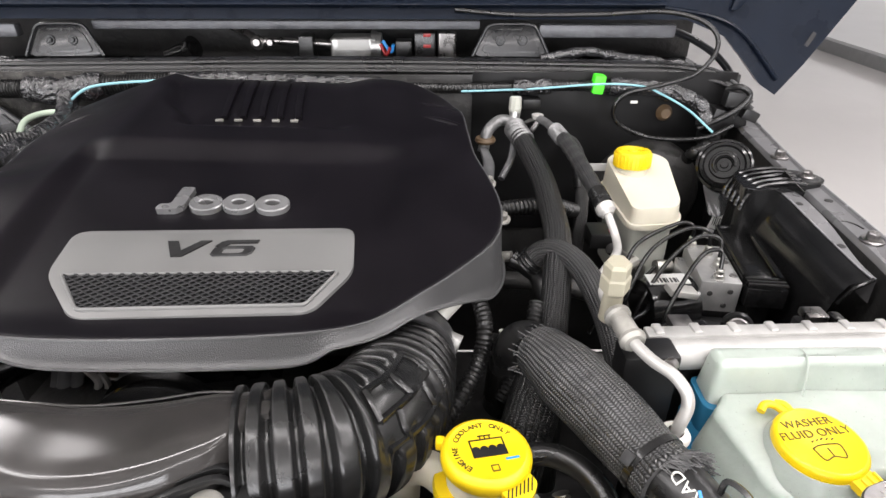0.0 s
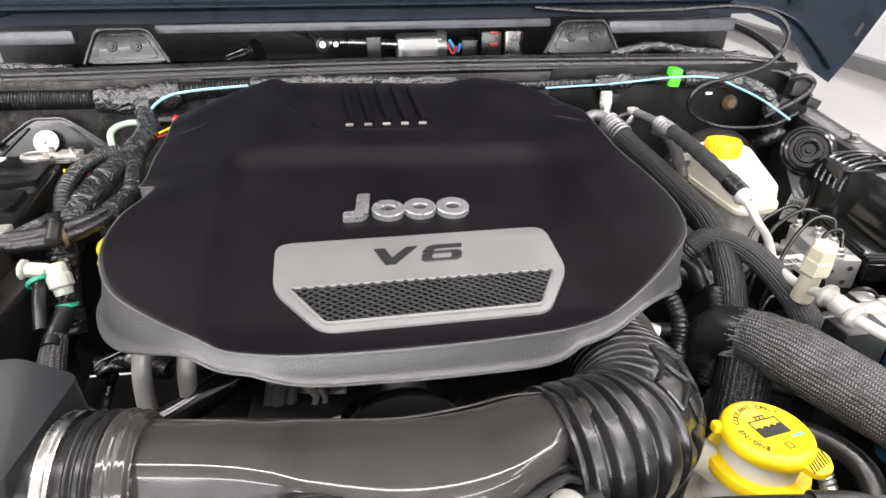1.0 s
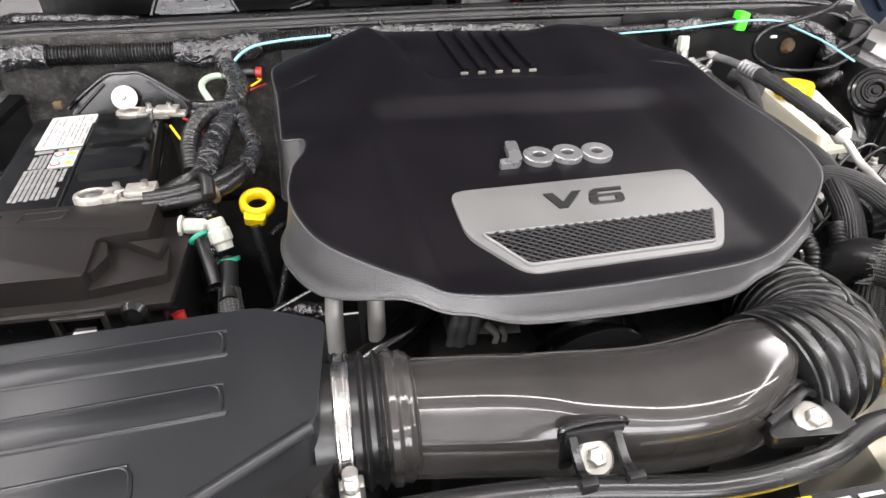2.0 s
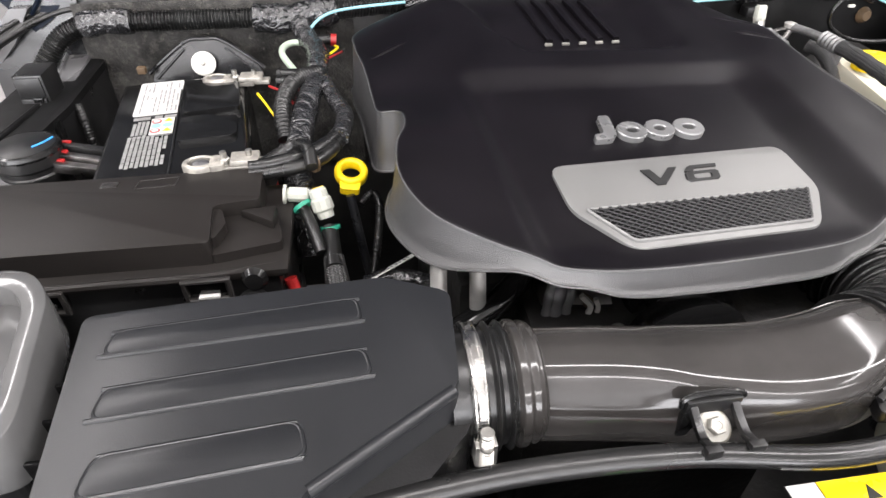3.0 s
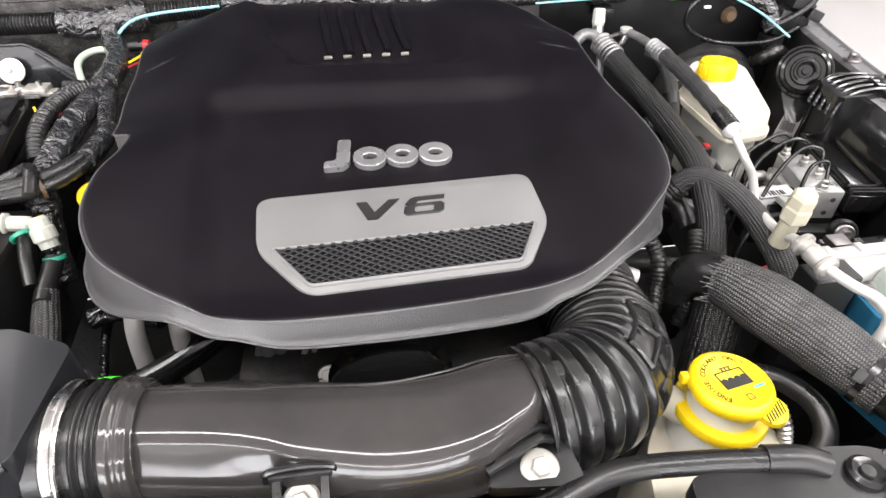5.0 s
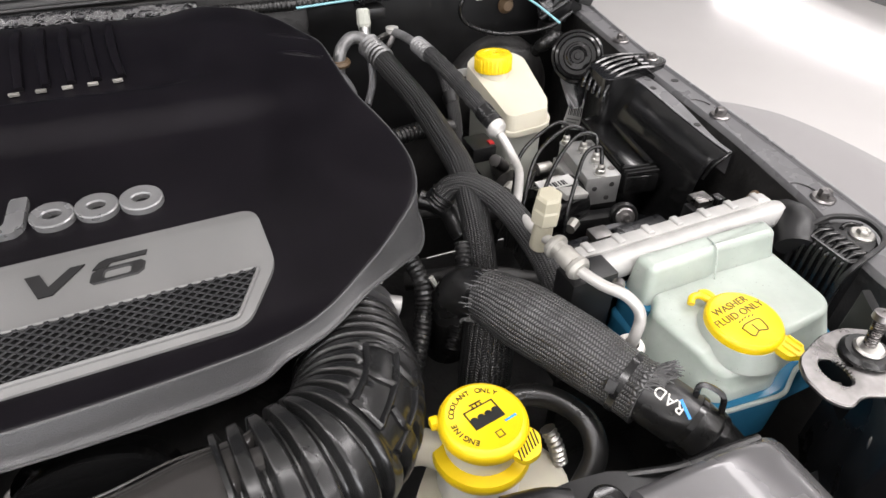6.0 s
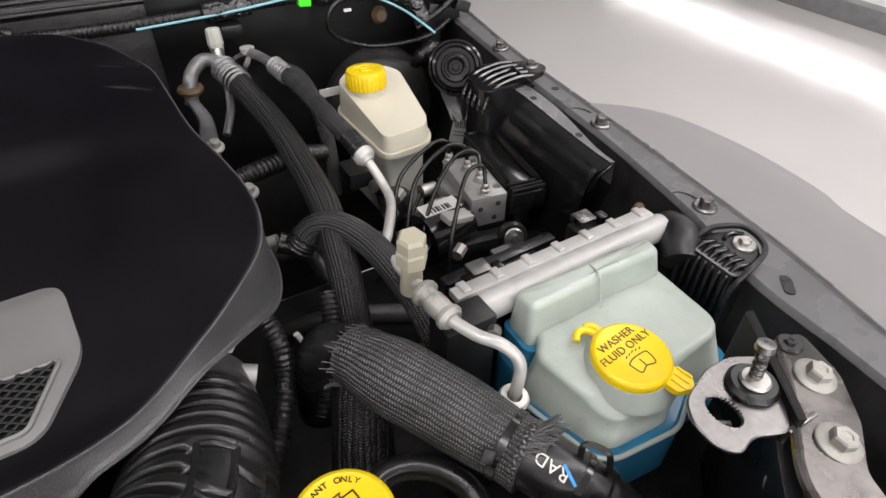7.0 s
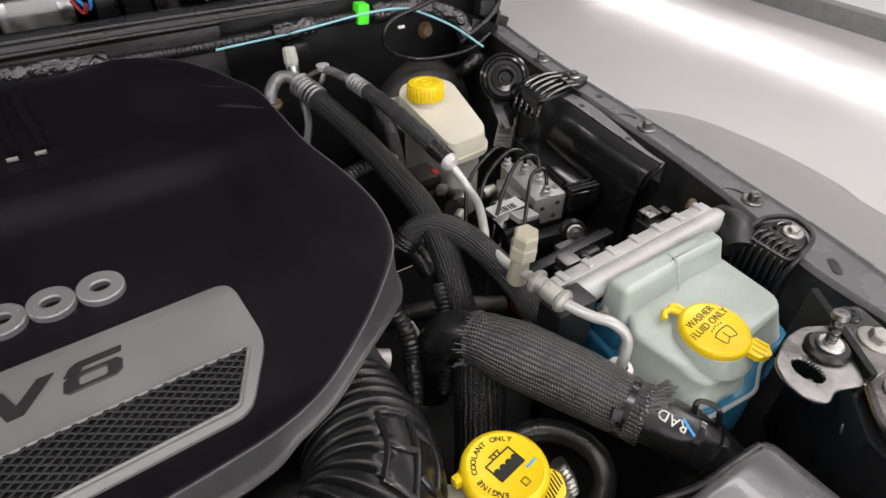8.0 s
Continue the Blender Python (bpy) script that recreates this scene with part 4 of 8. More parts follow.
bm = sweep(EL, lambda s, v: 0.0432 + 0.0080 * sstep(abs(math.cos(math.pi * v / 0.0142)), 0.18, 0.80), 44, 230)
bm.verts.ensure_lookup_table()
for k, v in enumerate(bm.verts):
    i = k // 44
    c, up, side = axis_frame(i)
    r = v.co - c
    a = math.degrees(math.atan2(r.dot(side), r.dot(up)))
    w = sstep(i, 86, 93) * sstep(i, 155, 148) * sstep(abs(a), 34, 28)
    v.co = c + r * (1 - w) + r.normalized() * (0.0472 * w)
part("bellows", bm, BELLOW, intake, "ribbed black rubber elbow", angle=70)


def elbow_bar(points):
    pts = []
    for i, a in points:
        c, up, side = axis_frame(int(i))
        pts.append(c + (up * math.cos(radians(a)) + side * math.sin(radians(a))) * 0.0478)
    return sweep(pts, 0.0026, 8, 24, square=3)


for pts in ([(95, -27), (122, -27), (150, -27)], [(94, 2), (122, 0), (151, 2)], [(95, 27), (122, 27), (150, 27)], [(95, -27), (94, -16), (94, 2)], [(122, -27), (120, -16), (122, 0)],
            [(138, 0), (136, 16), (138, 27)], [(108, 2), (107, 16), (109, 27)], [(150, -27), (151, -16), (151, 2)]):
    part("raised_bar", elbow_bar(pts), BELLOW, intake)
for k, x in enumerate((-0.443, -0.4335)):
    part("collar_ring", sweep([(x - 0.003, 0.341, 1.043), (x, 0.341, 1.043), (x + 0.003, 0.341, 1.043)], [0.044, 0.0475, 0.044], 36, 9), RUBBER, intake)
part("collar", sweep([(-0.430 + 0.0036 * k, 0.341, 1.043) for k in range(7)], [0.0430, 0.0468, 0.0470, 0.0448, 0.0455, 0.0440, 0.0405], 40, 36), TUBE, intake, "smooth flared collar")
clampt = thing("hose_clamp", (-0.455, 0.343, 1.05), "shiny steel worm-drive clamp round the air box outlet", "hose clamp")
part("band", sweep([(-0.462 + 0.0011 * k, 0.341, 1.043) for k in range(11)], [0.0474, 0.0484, 0.0486, 0.0479, 0.0477, 0.0477, 0.0477, 0.0479, 0.0486, 0.0484, 0.0474], 48, 30), BAND, clampt)
part("screw_housing", box(-0.463, -0.447, 0.287, 0.297, 1.024, 1.046, 0.002), ZINC, clampt)
part("screw", sweep([(-0.455, 0.2895, 1.060), (-0.455, 0.287, 1.035), (-0.455, 0.287, 1.012)], lambda s, v: 0.0046 + 0.0007 * math.sin(v * 2600), 12, 60), ZINC, clampt)
part("screw_head", lathe([(0, 0.0), (0.0062, 0.0), (0.0066, 0.002), (0.0066, 0.006), (0.005, 0.008), (0, 0.008)], 6, tilt((-0.455, 0.287, 1.012), (0, 0, -1))), DULLZINC, clampt, angle=20)
for k in range(7):
    a = radians(158 + 4.5 * k)
    part("slot", box(-0.4595, -0.4535, -0.0004, 0.0004, -0.0004, 0.0004, 0, m=pose(0, 0.341 + 0.0481 * math.cos(a), 1.043 + 0.0481 * math.sin(a), math.degrees(a) - 90, 0, 0)), DEEP, clampt)

# ---- battery ----
bat = thing("battery", (-0.74, 0.76, 0.88), "black car battery with white labels and bare terminals", "battery")
bmx = pose(-0.735, 0.755, 0, 0, 0, 7.4)
part("case", box(-0.083, 0.078, -0.141, 0.141, 0.88, 1.05, 0.006, m=bmx), GLOSS, bat)
part("lid", box(-0.081, 0.076, -0.139, 0.139, 1.05, 1.074, 0.006, 3, m=bmx), GLOSS, bat)
part("lid_step", prism(rounded([(0.001, -0.060), (0.062, -0.060), (0.066, -0.050), (0.066, -0.006), (0.044, -0.006), (0.036, 0.002), (0.001, 0.002)], 0.005), 1.071, 1.080, 0.003, 2, m=bmx), GLOSS, bat)
part("lid_step", prism(rounded([(0.004, 0.012), (0.070, 0.012), (0.070, 0.090), (0.062, 0.098), (0.004, 0.098)], 0.006), 1.071, 1.082, 0.004, 2, m=bmx), GLOSS, bat)
part("lid_channel", box(-0.0055, -0.0035, -0.125, 0.10, 1.0735, 1.0762, 0.0008, m=bmx), MATTE, bat)
lab = part("label", prism(rounded([(-0.0575, 0.030), (-0.0035, 0.030), (-0.0035, 0.134), (-0.0575, 0.134)], 0.004), 1.0742, 1.0750, 0.0, m=bmx), LABEL, bat, "white printed label")
prn = random.Random(5)
for k in range(9):
    # printed lines run along the battery, in broken runs
    x, y = -0.051 + 0.0052 * k, 0.036
    while y < 0.126:
        run = prn.uniform(0.006, 0.022)
        if prn.random() > 0.3:
            part("print_line", box(x, x + 0.0018, y, min(y + run, 0.129), 1.0751, 1.0754, 0, m=bmx), PALEINK, lab)
        y += run + 0.003
for x0, x1 in ((-0.055, -0.036), (-0.031, -0.022), (-0.020, -0.005)):
    part("print_line", box(x0, x1, 0.018, 0.0255, 1.0741, 1.0745, 0, m=bmx), PALEINK, bat)
for k in range(4):
    part("print_line", box(-0.0535 + 0.0047 * k, -0.0500 + 0.0047 * k, -0.023, 0.013 - 0.004 * (k == 0), 1.0741, 1.0745, 0, m=bmx), PALEINK, bat)
for k in range(9):
    x, y = -0.0555 + 0.0050 * k, -0.099 - 0.002 * (k % 2)
    while y < -0.032 - 0.006 * (k in (7, 8)):
        run = prn.uniform(0.007, 0.016)
        if prn.random() > 0.12:
            part("print_line", box(x, x + 0.0036, y, y + run, 1.0741, 1.0745, 0, m=bmx), PALEINK, bat)
        y += run + 0.0012
for b4 in ((-0.056, -0.010, -0.0285, -0.0275), (-0.0335, -0.0325, -0.10, -0.0285), (-0.0185, -0.0177, -0.10, -0.0285), (-0.056, -0.034, -0.064, -0.0632)):
    part("rule_line", box(*b4, 1.0741, 1.0746, 0, m=bmx), PALEINK, bat)
sticker = part("warning_sticker", box(-0.0335, -0.0075, -0.0255, 0.0165, 1.0742, 1.0750, 0, m=bmx), LABEL, bat, "white sticker with blue, red and yellow warning signs")
for cx, cy, mat_, seg in ((-0.027, 0.008, RED, 18), (-0.027, -0.004, CYAN, 18), (-0.027, -0.017, RED, 18), (-0.014, 0.009, YELLOW, 3), (-0.014, -0.004, CYAN, 18), (-0.014, -0.017, YELLOW, 3)):
    part("sign", lathe([(0, 0), (0.0056, 0), (0.0056, 0.0005), (0, 0.0005)], seg, bmx @ pose(cx, cy, 1.0751, 0, 0, 90)), mat_, sticker)
    if mat_ is RED:
        part("sign_centre", lathe([(0, 0), (0.0038, 0), (0.0038, 0.0003), (0, 0.0003)], 18, bmx @ pose(cx, cy, 1.0757)), LABEL, sticker)


def terminal(x, y, swing):
    t = thing("battery_terminal", (x, y, 1.07), "tinned battery clamp with nuts and a cable lug", "battery terminal", "battery terminals")
    m = pose(x, y, 1.074, 0, 0, swing) @ Matrix.Scale(0.82, 4)
    oval = m @ Matrix.Diagonal((1.22, 0.92, 1, 1))
    part("clamp", lathe([(0.0125, 0.0125), (0.0140, 0.0140), (0.0172, 0.0130), (0.0186, 0.0100), (0.0186, 0.0), (0.0125, 0.0), (0.0125, 0.0125)], 28, oval), LEAD, t)
    part("arm", box(0.010, 0.060, -0.011, 0.011, 0.0, 0.007, 0.002, m=m), LEAD, t)
    part("lug", box(0.045, 0.085, -0.009, 0.009, 0.002, 0.009, 0.002, m=m), LEAD, t)
    part("ear", prism(rounded([(0.012, -0.016), (0.030, -0.014), (0.032, 0.013), (0.012, 0.015)], 0.005), 0.003, 0.0125, 0.002, m=m), LEAD, t)
    part("fuse_block", box(0.038, 0.074, -0.014, 0.013, 0.0085, 0.0165, 0.0025, m=m), LEAD, t)
    part("post", lathe([(0, 0.0140), (0.005, 0.0136), (0.0088, 0.0112), (0.0104, 0.006), (0.0104, 0.0), (0, 0.0)], 22, oval), DULL, t, "dull grey lead post")
    for dx in (0.030, 0.062):
        part("nut", lathe([(0, 0.006), (0.0075, 0.006), (0.0075, 0.014), (0.006, 0.0155), (0, 0.0155)], 6, m @ Matrix.Translation((dx, 0, 0))), ZINC, t, angle=20)
        part("stud", lathe([(0, 0.014), (0.0042, 0.014), (0.0042, 0.024), (0, 0.025)], 12, m @ Matrix.Translation((dx, 0, 0))), ZINC, t)
    return t


terminal(-0.690, 0.636, 2)
terminal(-0.708, 0.866, -4)

# ---- fuse box ----
fuse = thing("fuse_box", (-0.74, 0.54, 0.95), "brown-black plastic fuse box with a stepped clip-on lid", "fuse box")
part("lid", prism(rounded([(-.90, .49), (-.657, .487), (-.663, .546), (-.620, .552), (-.622, .612), (-.90, .612)], 0.006), 1.052, 1.078, 0.005, 3), FUSE, fuse)
part("lid_step", prism(rounded([(-.66, .487), (-.597, .500), (-.605, .552), (-.66, .548)], 0.006), 1.045, 1.063, 0.005, 3), FUSE, fuse)
part("base", box(-0.90, -0.60, 0.475, 0.615, 0.90, 1.048, 0.006), MATTE, fuse)
part("rim", box(-0.905, -0.592, 0.472, 0.618, 1.044, 1.053, 0.003), FUSE, fuse)
for x in (-0.80, -0.665):
    part("latch", box(x - 0.018, x + 0.018, 0.466, 0.478, 1.030, 1.052, 0.003), GLOSS, fuse)

# ---- front end ----
FH = [(-0.62, 0.243, 1.045), (-0.55, 0.254, 1.048), (-0.44, 0.263, 1.051), (-0.33, 0.260, 1.051), (-0.235, 0.246, 1.051), (-0.16, 0.251, 1.051), (-0.10, 0.271, 1.048), (-0.04, 0.271, 1.048), (0.03, 0.263, 1.050)]
fh = thing("front_hose", (-0.3, 0.26, 1.04), "long shiny black rubber hose along the front panel", "hose")
part("tube", sweep(FH, 0.0082, 16, 90), RUBBER, fh)
part("end_sleeve", sweep([(-0.645, 0.236, 1.042), (-0.62, 0.243, 1.045), (-0.595, 0.248, 1.0465)], 0.0098, 16, 12), MATTE, fh)
part("end_sleeve", sweep([(0.005, 0.267, 1.0495), (0.03, 0.263, 1.050), (0.045, 0.258, 1.047)], 0.0096, 16, 12), MATTE, fh)
panel = thing("front_panel", (-0.2, 0.15, 0.95), "glossy black upper radiator panel with a rounded rear edge", "front panel", kind="structure")
bm = bmesh.new()
rows = []
for i in range(41):
    x = -0.86 + (0.080 + 0.86) * i / 40
    back = 0.252 - (0.03 if x < -0.3 else 0.03 * sstep(x, 0.0, -0.3))
    top = 1.051 - (0.030 * sstep(x, 0.10, -0.10))
    prof = [(back, top - 0.12)] + [(back - 0.03 + 0.03 * math.cos(a), top - 0.03 + 0.03 * math.sin(a)) for a in [k * math.pi / 16 for k in range(9)]] + [(0.12, top + 0.004), (0.0, top - 0.01), (-0.06, top - 0.05), (-0.07, top - 0.3)]
    rows.append([bm.verts.new((x, y, z)) for y, z in prof])
for r0, r1 in zip(rows, rows[1:]):
    for k in range(len(r0) - 1):
        bm.faces.new((r0[k], r0[k + 1], r1[k + 1], r1[k]))
bm.faces.new(rows[-1])
part("skin", bm, FRONT, panel, angle=50)
bm = bmesh.new()
rows = []
for i in range(15):
    u = i / 14
    x = 0.082 + 0.124 * math.sin(u * math.pi / 2)
    drop = 0.040 * (1 - math.cos(u * math.pi / 2)) ** 2
    back = 0.249 + 0.005 * u - 0.030 * sstep(u, 0.75, 1.0)
    top = 1.063 - drop
    prof = [(back, top - 0.10)] + [(back - 0.011 + 0.011 * math.cos(a), top - 0.011 + 0.011 * math.sin(a)) for a in [k * math.pi / 16 for k in range(9)]] + [(0.16, top + 0.002), (0.10, top - 0.002), (0.0, top - 0.03), (-0.05, top - 0.2)]
    rows.append([bm.verts.new((x, y, z)) for y, z in prof])
for r0, r1 in zip(rows, rows[1:]):
    for k in range(len(r0) - 1):
        bm.faces.new((r0[k], r0[k + 1], r1[k + 1], r1[k]))
bm.faces.new(rows[-1])
bm.faces.new(rows[0][::-1])
part("end_hump", bm, SILVERGREY, panel, "silver-grey rounded end of the panel", angle=50)
part("rear_plate", prism(rounded([(-0.055, 0.215), (0.12, 0.225), (0.118, 0.250), (0.08, 0.268), (0.05, 0.271), (-0.05, 0.262)], 0.008), 1.03, 1.048, 0.003), MATTE, panel, "matte black plastic trim plate")
pin = thing("push_pin", (0.066, 0.248, 1.052), "large round black push pin in the front trim", "fastener")
part("head", lathe([(0, 0.004), (0.006, 0.0045), (0.010, 0.006), (0.0125, 0.004), (0.013, 0.0), (0, 0)], 28, pose(0.066, 0.248, 1.048)), GLOSS, pin)
part("core", lathe([(0, 0.0065), (0.0045, 0.006), (0.005, 0.0035), (0, 0.0035)], 20, pose(0.066, 0.248, 1.048)), MATTE, pin)
solo("edge_seal", sweep([(0.09, 0.262, 1.046), (0.12, 0.252, 1.053), (0.15, 0.2505, 1.055), (0.180, 0.249, 1.055)], 0.0028, 8, 30), RUBBER, "thin black edge seal on the front panel", "seal")
solo("radiator", box(-0.55, 0.15, 0.20, 0.235, 0.55, 1.0, 0.005), DEEP, "dark radiator core behind the front panel", "radiator")
# warning label on the panel
warn = thing("warning_label", (-0.2, 0.215, 1.03), "black and yellow warning label with white print", "label")
wz = 1.0265
part("sheet", box(-0.262, -0.085, 0.165, 0.243, wz - 0.002, wz, 0.0), PRINT, warn)
part("yellow_band", box(-0.24, -0.165, 0.219, 0.242, wz + 0.0006, wz + 0.0012, 0), YELLOW, warn, "yellow warning band")
part("white_patch", box(-0.262, -0.241, 0.219, 0.242, wz + 0.0006, wz + 0.0012, 0), LABEL, warn, "white patch")
part("warning_sign", prism([(-0.213, 0.226), (-0.203, 0.226), (-0.208, 0.236)], wz + 0.0013, wz + 0.0018, 0), PRINT, warn)
for k in range(5):
    for c in range(3):
        part("print_line", box(-0.158 + c * 0.024, -0.140 + c * 0.024 - 0.004 * (k % 2), 0.235 - k * 0.009, 0.2375 - k * 0.009, wz + 0.0006, wz + 0.001, 0), LABEL, warn)
for pts, m_ in (([(-0.37, 0.23, 1.02), (-0.345, 0.235, 1.032), (-0.315, 0.225, 1.02)], RED), ([(-0.375, 0.235, 1.02), (-0.355, 0.238, 1.03), (-0.335, 0.225, 1.02)], GREEN)):
    solo("wire", sweep(pts, 0.003, 8, 14), m_, "short coloured wire below the front hose", "wire", "coloured wires")

# clips and bolts that hold the intake tube
clip = thing("intake_bracket", (-0.315, 0.275, 1.05), "black plastic two-pronged bracket on the intake tube", "bracket")
part("backplate", box(-0.321, -0.281, 0.284, 0.290, 1.034, 1.071, 0.002), MATTE, clip)
part("top_rim", sweep([(-0.323, 0.287, 1.064), (-0.321, 0.288, 1.072), (-0.301, 0.289, 1.074), (-0.281, 0.288, 1.072), (-0.279, 0.287, 1.064)], 0.0022, 8, 30), GLOSS, clip)
for x in (-0.316, -0.286):
    part("prong", sweep([(x, 0.287, 1.066), (x, 0.276, 1.060), (x, 0.266, 1.057), (x, 0.257, 1.060)], 0.0030, 8, 20, square=4), MATTE, clip)
    part("foot", box(x - 0.0055, x + 0.0055, 0.252, 0.258, 1.054, 1.064, 0.0015), MATTE, clip)
bolt((-0.302, 0.277, 1.053), (0, -0.5, 0.85), 0.0064, 0.0122, 0.006, DULLZINC, "intake bolts", "dull zinc-plated flange bolt in the intake bracket")
clip = thing("intake_bracket", (-0.135, 0.28, 1.05), "black plastic corner bracket of the intake tube", "bracket")
part("plate", prism(rounded([(-0.185, 0.268), (-0.12, 0.262), (-0.125, 0.300), (-0.168, 0.303)], 0.006), 1.045, 1.056, 0.003), MATTE, clip)
for dy in (0.0, 0.008):
    part("arm", sweep([(-0.183, 0.276 + dy, 1.061), (-0.165, 0.283 + dy, 1.066), (-0.146, 0.292 + dy, 1.066), (-0.135, 0.294 + dy, 1.060)], 0.0024, 8, 18, square=4), MATTE, clip)
part("web", prism(rounded([(-0.180, 0.277), (-0.148, 0.290), (-0.140, 0.300), (-0.176, 0.284)], 0.002), 1.048, 1.064, 0.001), MATTE, clip)
bolt((-0.148, 0.277, 1.056), (0, -0.3, 0.95), 0.0068, 0.013, 0.006, DULLZINC, "intake bolts", "dull zinc-plated flange bolt in the intake bracket")

# ---- coolant bottle and cap ----
CAP = Vector((0.025, 0.338, 1.0262))
cm = pose(*CAP, -3, 2, 0)
bottle = thing("coolant_bottle", (0.018, 0.33, 0.86), "white translucent coolant bottle with a yellow cap", "bottle")
part("tank", prism(rounded([(-0.058, 0.262), (0.082, 0.262), (0.102, 0.32), (0.067, 0.38), (-0.003, 0.38), (-0.043, 0.33)], 0.02), 0.86, 0.966, 0.022, 5, shrink=0.86), IVORY, bottle)
part("neck", lathe([(0.034, -0.075), (0.030, -0.04), (0.0275, -0.03), (0.0275, 0.0), (0, 0.0)], 32, cm), WHITEP, bottle)
part("neck_ring", lathe([(0.027, -0.029), (0.0360, -0.028), (0.0372, -0.026), (0.0372, -0.021), (0.0360, -0.0185), (0.027, -0.0175)], 44, cm), YELLOW, bottle, "yellow collar ring")
part("spout", sweep([(0.003, 0.345, 0.990), (-0.013, 0.353, 1.0), (-0.027, 0.358, 0.998), (-0.035, 0.366, 0.98), (-0.037, 0.372, 0.95)], 0.0135, 14, 20), IVORY, bottle, "ivory hose spout")
cap = part("cap", lathe([(0.0275, 0.0005), (0.0318, 0.0008), (0.0325, 0.002), (0.0325, 0.008), (0.0315, 0.0105), (0.029, 0.0125), (0.0275, 0.0130), (0.0265, 0.0124), (0, 0.0124)], 52, cm), YELLOW, bottle, "bright yellow cap with black printing")
o = rounded([(0.006, -0.0285), (0.013, -0.040), (0.027, -0.037), (0.034, -0.022), (0.0265, -0.012)], 0.005)
part("grip_tab", prism(o, 0.001, 0.006, 0.0015, m=cm), YELLOW, cap)
for k in range(7):
    a = Vector((0.0115 + k * 0.0028, -0.0375 + k * 0.0013, 0.0062))
    part("stripe", rod(cm @ a, cm @ (a + Vector((0.0018, 0.0115, 0))), 0.00055, 5), PRINT, cap)
part("cap_lug", box(-0.036, -0.029, 0.008, 0.016, 0.001, 0.009, 0.002, m=cm), YELLOW, cap)


def arc_text(text, radius, start, step, size, base, material, parent):
    """Letters set one by one round an arc, feet towards its middle."""
    for k, ch in enumerate(text):
        if ch == " ":
            continue
        a = radians(start + k * step)
        m = base @ pose(radius * math.cos(a), radius * math.sin(a), 0, 0, 0, math.degrees(a) - 90)
        lettering(ch, size, 0.0002, m, material, parent, "letter", 1.0, 0.0, "", 0.00003)


arc_text("ENGINE COOLANT ONLY", 0.0225, 236, -10.6, 0.0058, cm @ pose(0, 0, 0.0127), PRINT, cap)
cmi = cm @ pose(0.001, 0.001, 0.0126, 0, 0, 12)
for b4 in ((-0.0125, 0.0125, 0.0075, 0.0085), (-0.0125, -0.0115, -0.007, 0.0085), (0.0115, 0.0125, -0.007, 0.0085), (-0.0125, 0.0125, -0.008, -0.001), (-0.005, 0.005, 0.011, 0.012), (-0.0005, 0.0005, 0.0085, 0.0115), (-0.004, -0.003, 0.0085, 0.0105), (0.003, 0.004, 0.0085, 0.0105)):
    part("pictogram", box(*b4, 0, 0.0004, 0, m=cmi), PRINT, cap)
for k in range(4):
    part("pictogram", lathe([(0, 0.0003), (0.003, 0.0003), (0.003, 0.0), (0, 0)], 10, cmi @ Matrix.Translation((-0.009 + k * 0.006, -0.001, 0))), PRINT, cap)
part("pictogram", ring_slab([(0.004 * math.cos(q * math.pi / 2 + 0.785), -0.0185 + 0.004 * math.sin(q * math.pi / 2 + 0.785)) for q in range(4)], [(0.003 * math.cos(q * math.pi / 2 + 0.785), -0.0185 + 0.003 * math.sin(q * math.pi / 2 + 0.785)) for q in range(4)], lambda x, y: 0, 0, 0.0003), BROWNINK, cap).matrix_parent_inverse = cmi
part("paint_mark", box(0.010, 0.020, -0.0125, -0.0108, 0.0125, 0.0129, 0, m=cm @ pose(0, 0, 0, 0, 0, 14)), BLUE, cap, "blue paint mark")
loop = thing("overflow_hose", (0.1, 0.34, 0.95), "black rubber overflow hose looping from the coolant bottle", "hose")
part("tube", sweep([(0.04, 0.362, 0.985), (0.07, 0.372, 0.995), (0.098, 0.36, 0.995), (0.115, 0.335, 0.99), (0.112, 0.312, 0.98), (0.095, 0.30, 0.96), (0.08, 0.298, 0.93)], 0.0095, 16, 50), RUBBER, loop)
part("clamp_coil", sweep([(0.088, 0.322, 0.965), (0.086, 0.329, 0.980), (0.082, 0.338, 0.992)], lambda s, v: 0.0058 + 0.001 * math.sin(v * 1400), 14, 40), ZINC, loop, "small ribbed metal fitting")

# ---- washer bottle ----
wash = thing("washer_bottle", (0.27, 0.37, 0.72), "milky plastic washer bottle holding blue fluid", "bottle")
TANK_TOP = rounded([(.224, .432), (.222, .402), (.205, .386), (.2205, .328), (.232, .315), (.274, .3125), (.286, .3215), (.303, .329), (.352, .333), (.366, .346), (.369, .432)], 0.010, 6)
TANK_MID = rounded([(.216, .434), (.213, .400), (.193, .383), (.2125, .318), (.224, .308), (.277, .3055), (.291, .314), (.309, .320), (.362, .323), (.374, .337), (.377, .434)], 0.010, 6)
TANK_LOW = rounded([(.204, .437), (.203, .402), (.189, .384), (.2085, .310), (.222, .301), (.284, .2965), (.300, .306), (.316, .315), (.369, .318), (.380, .335), (.381, .437)], 0.010, 6)


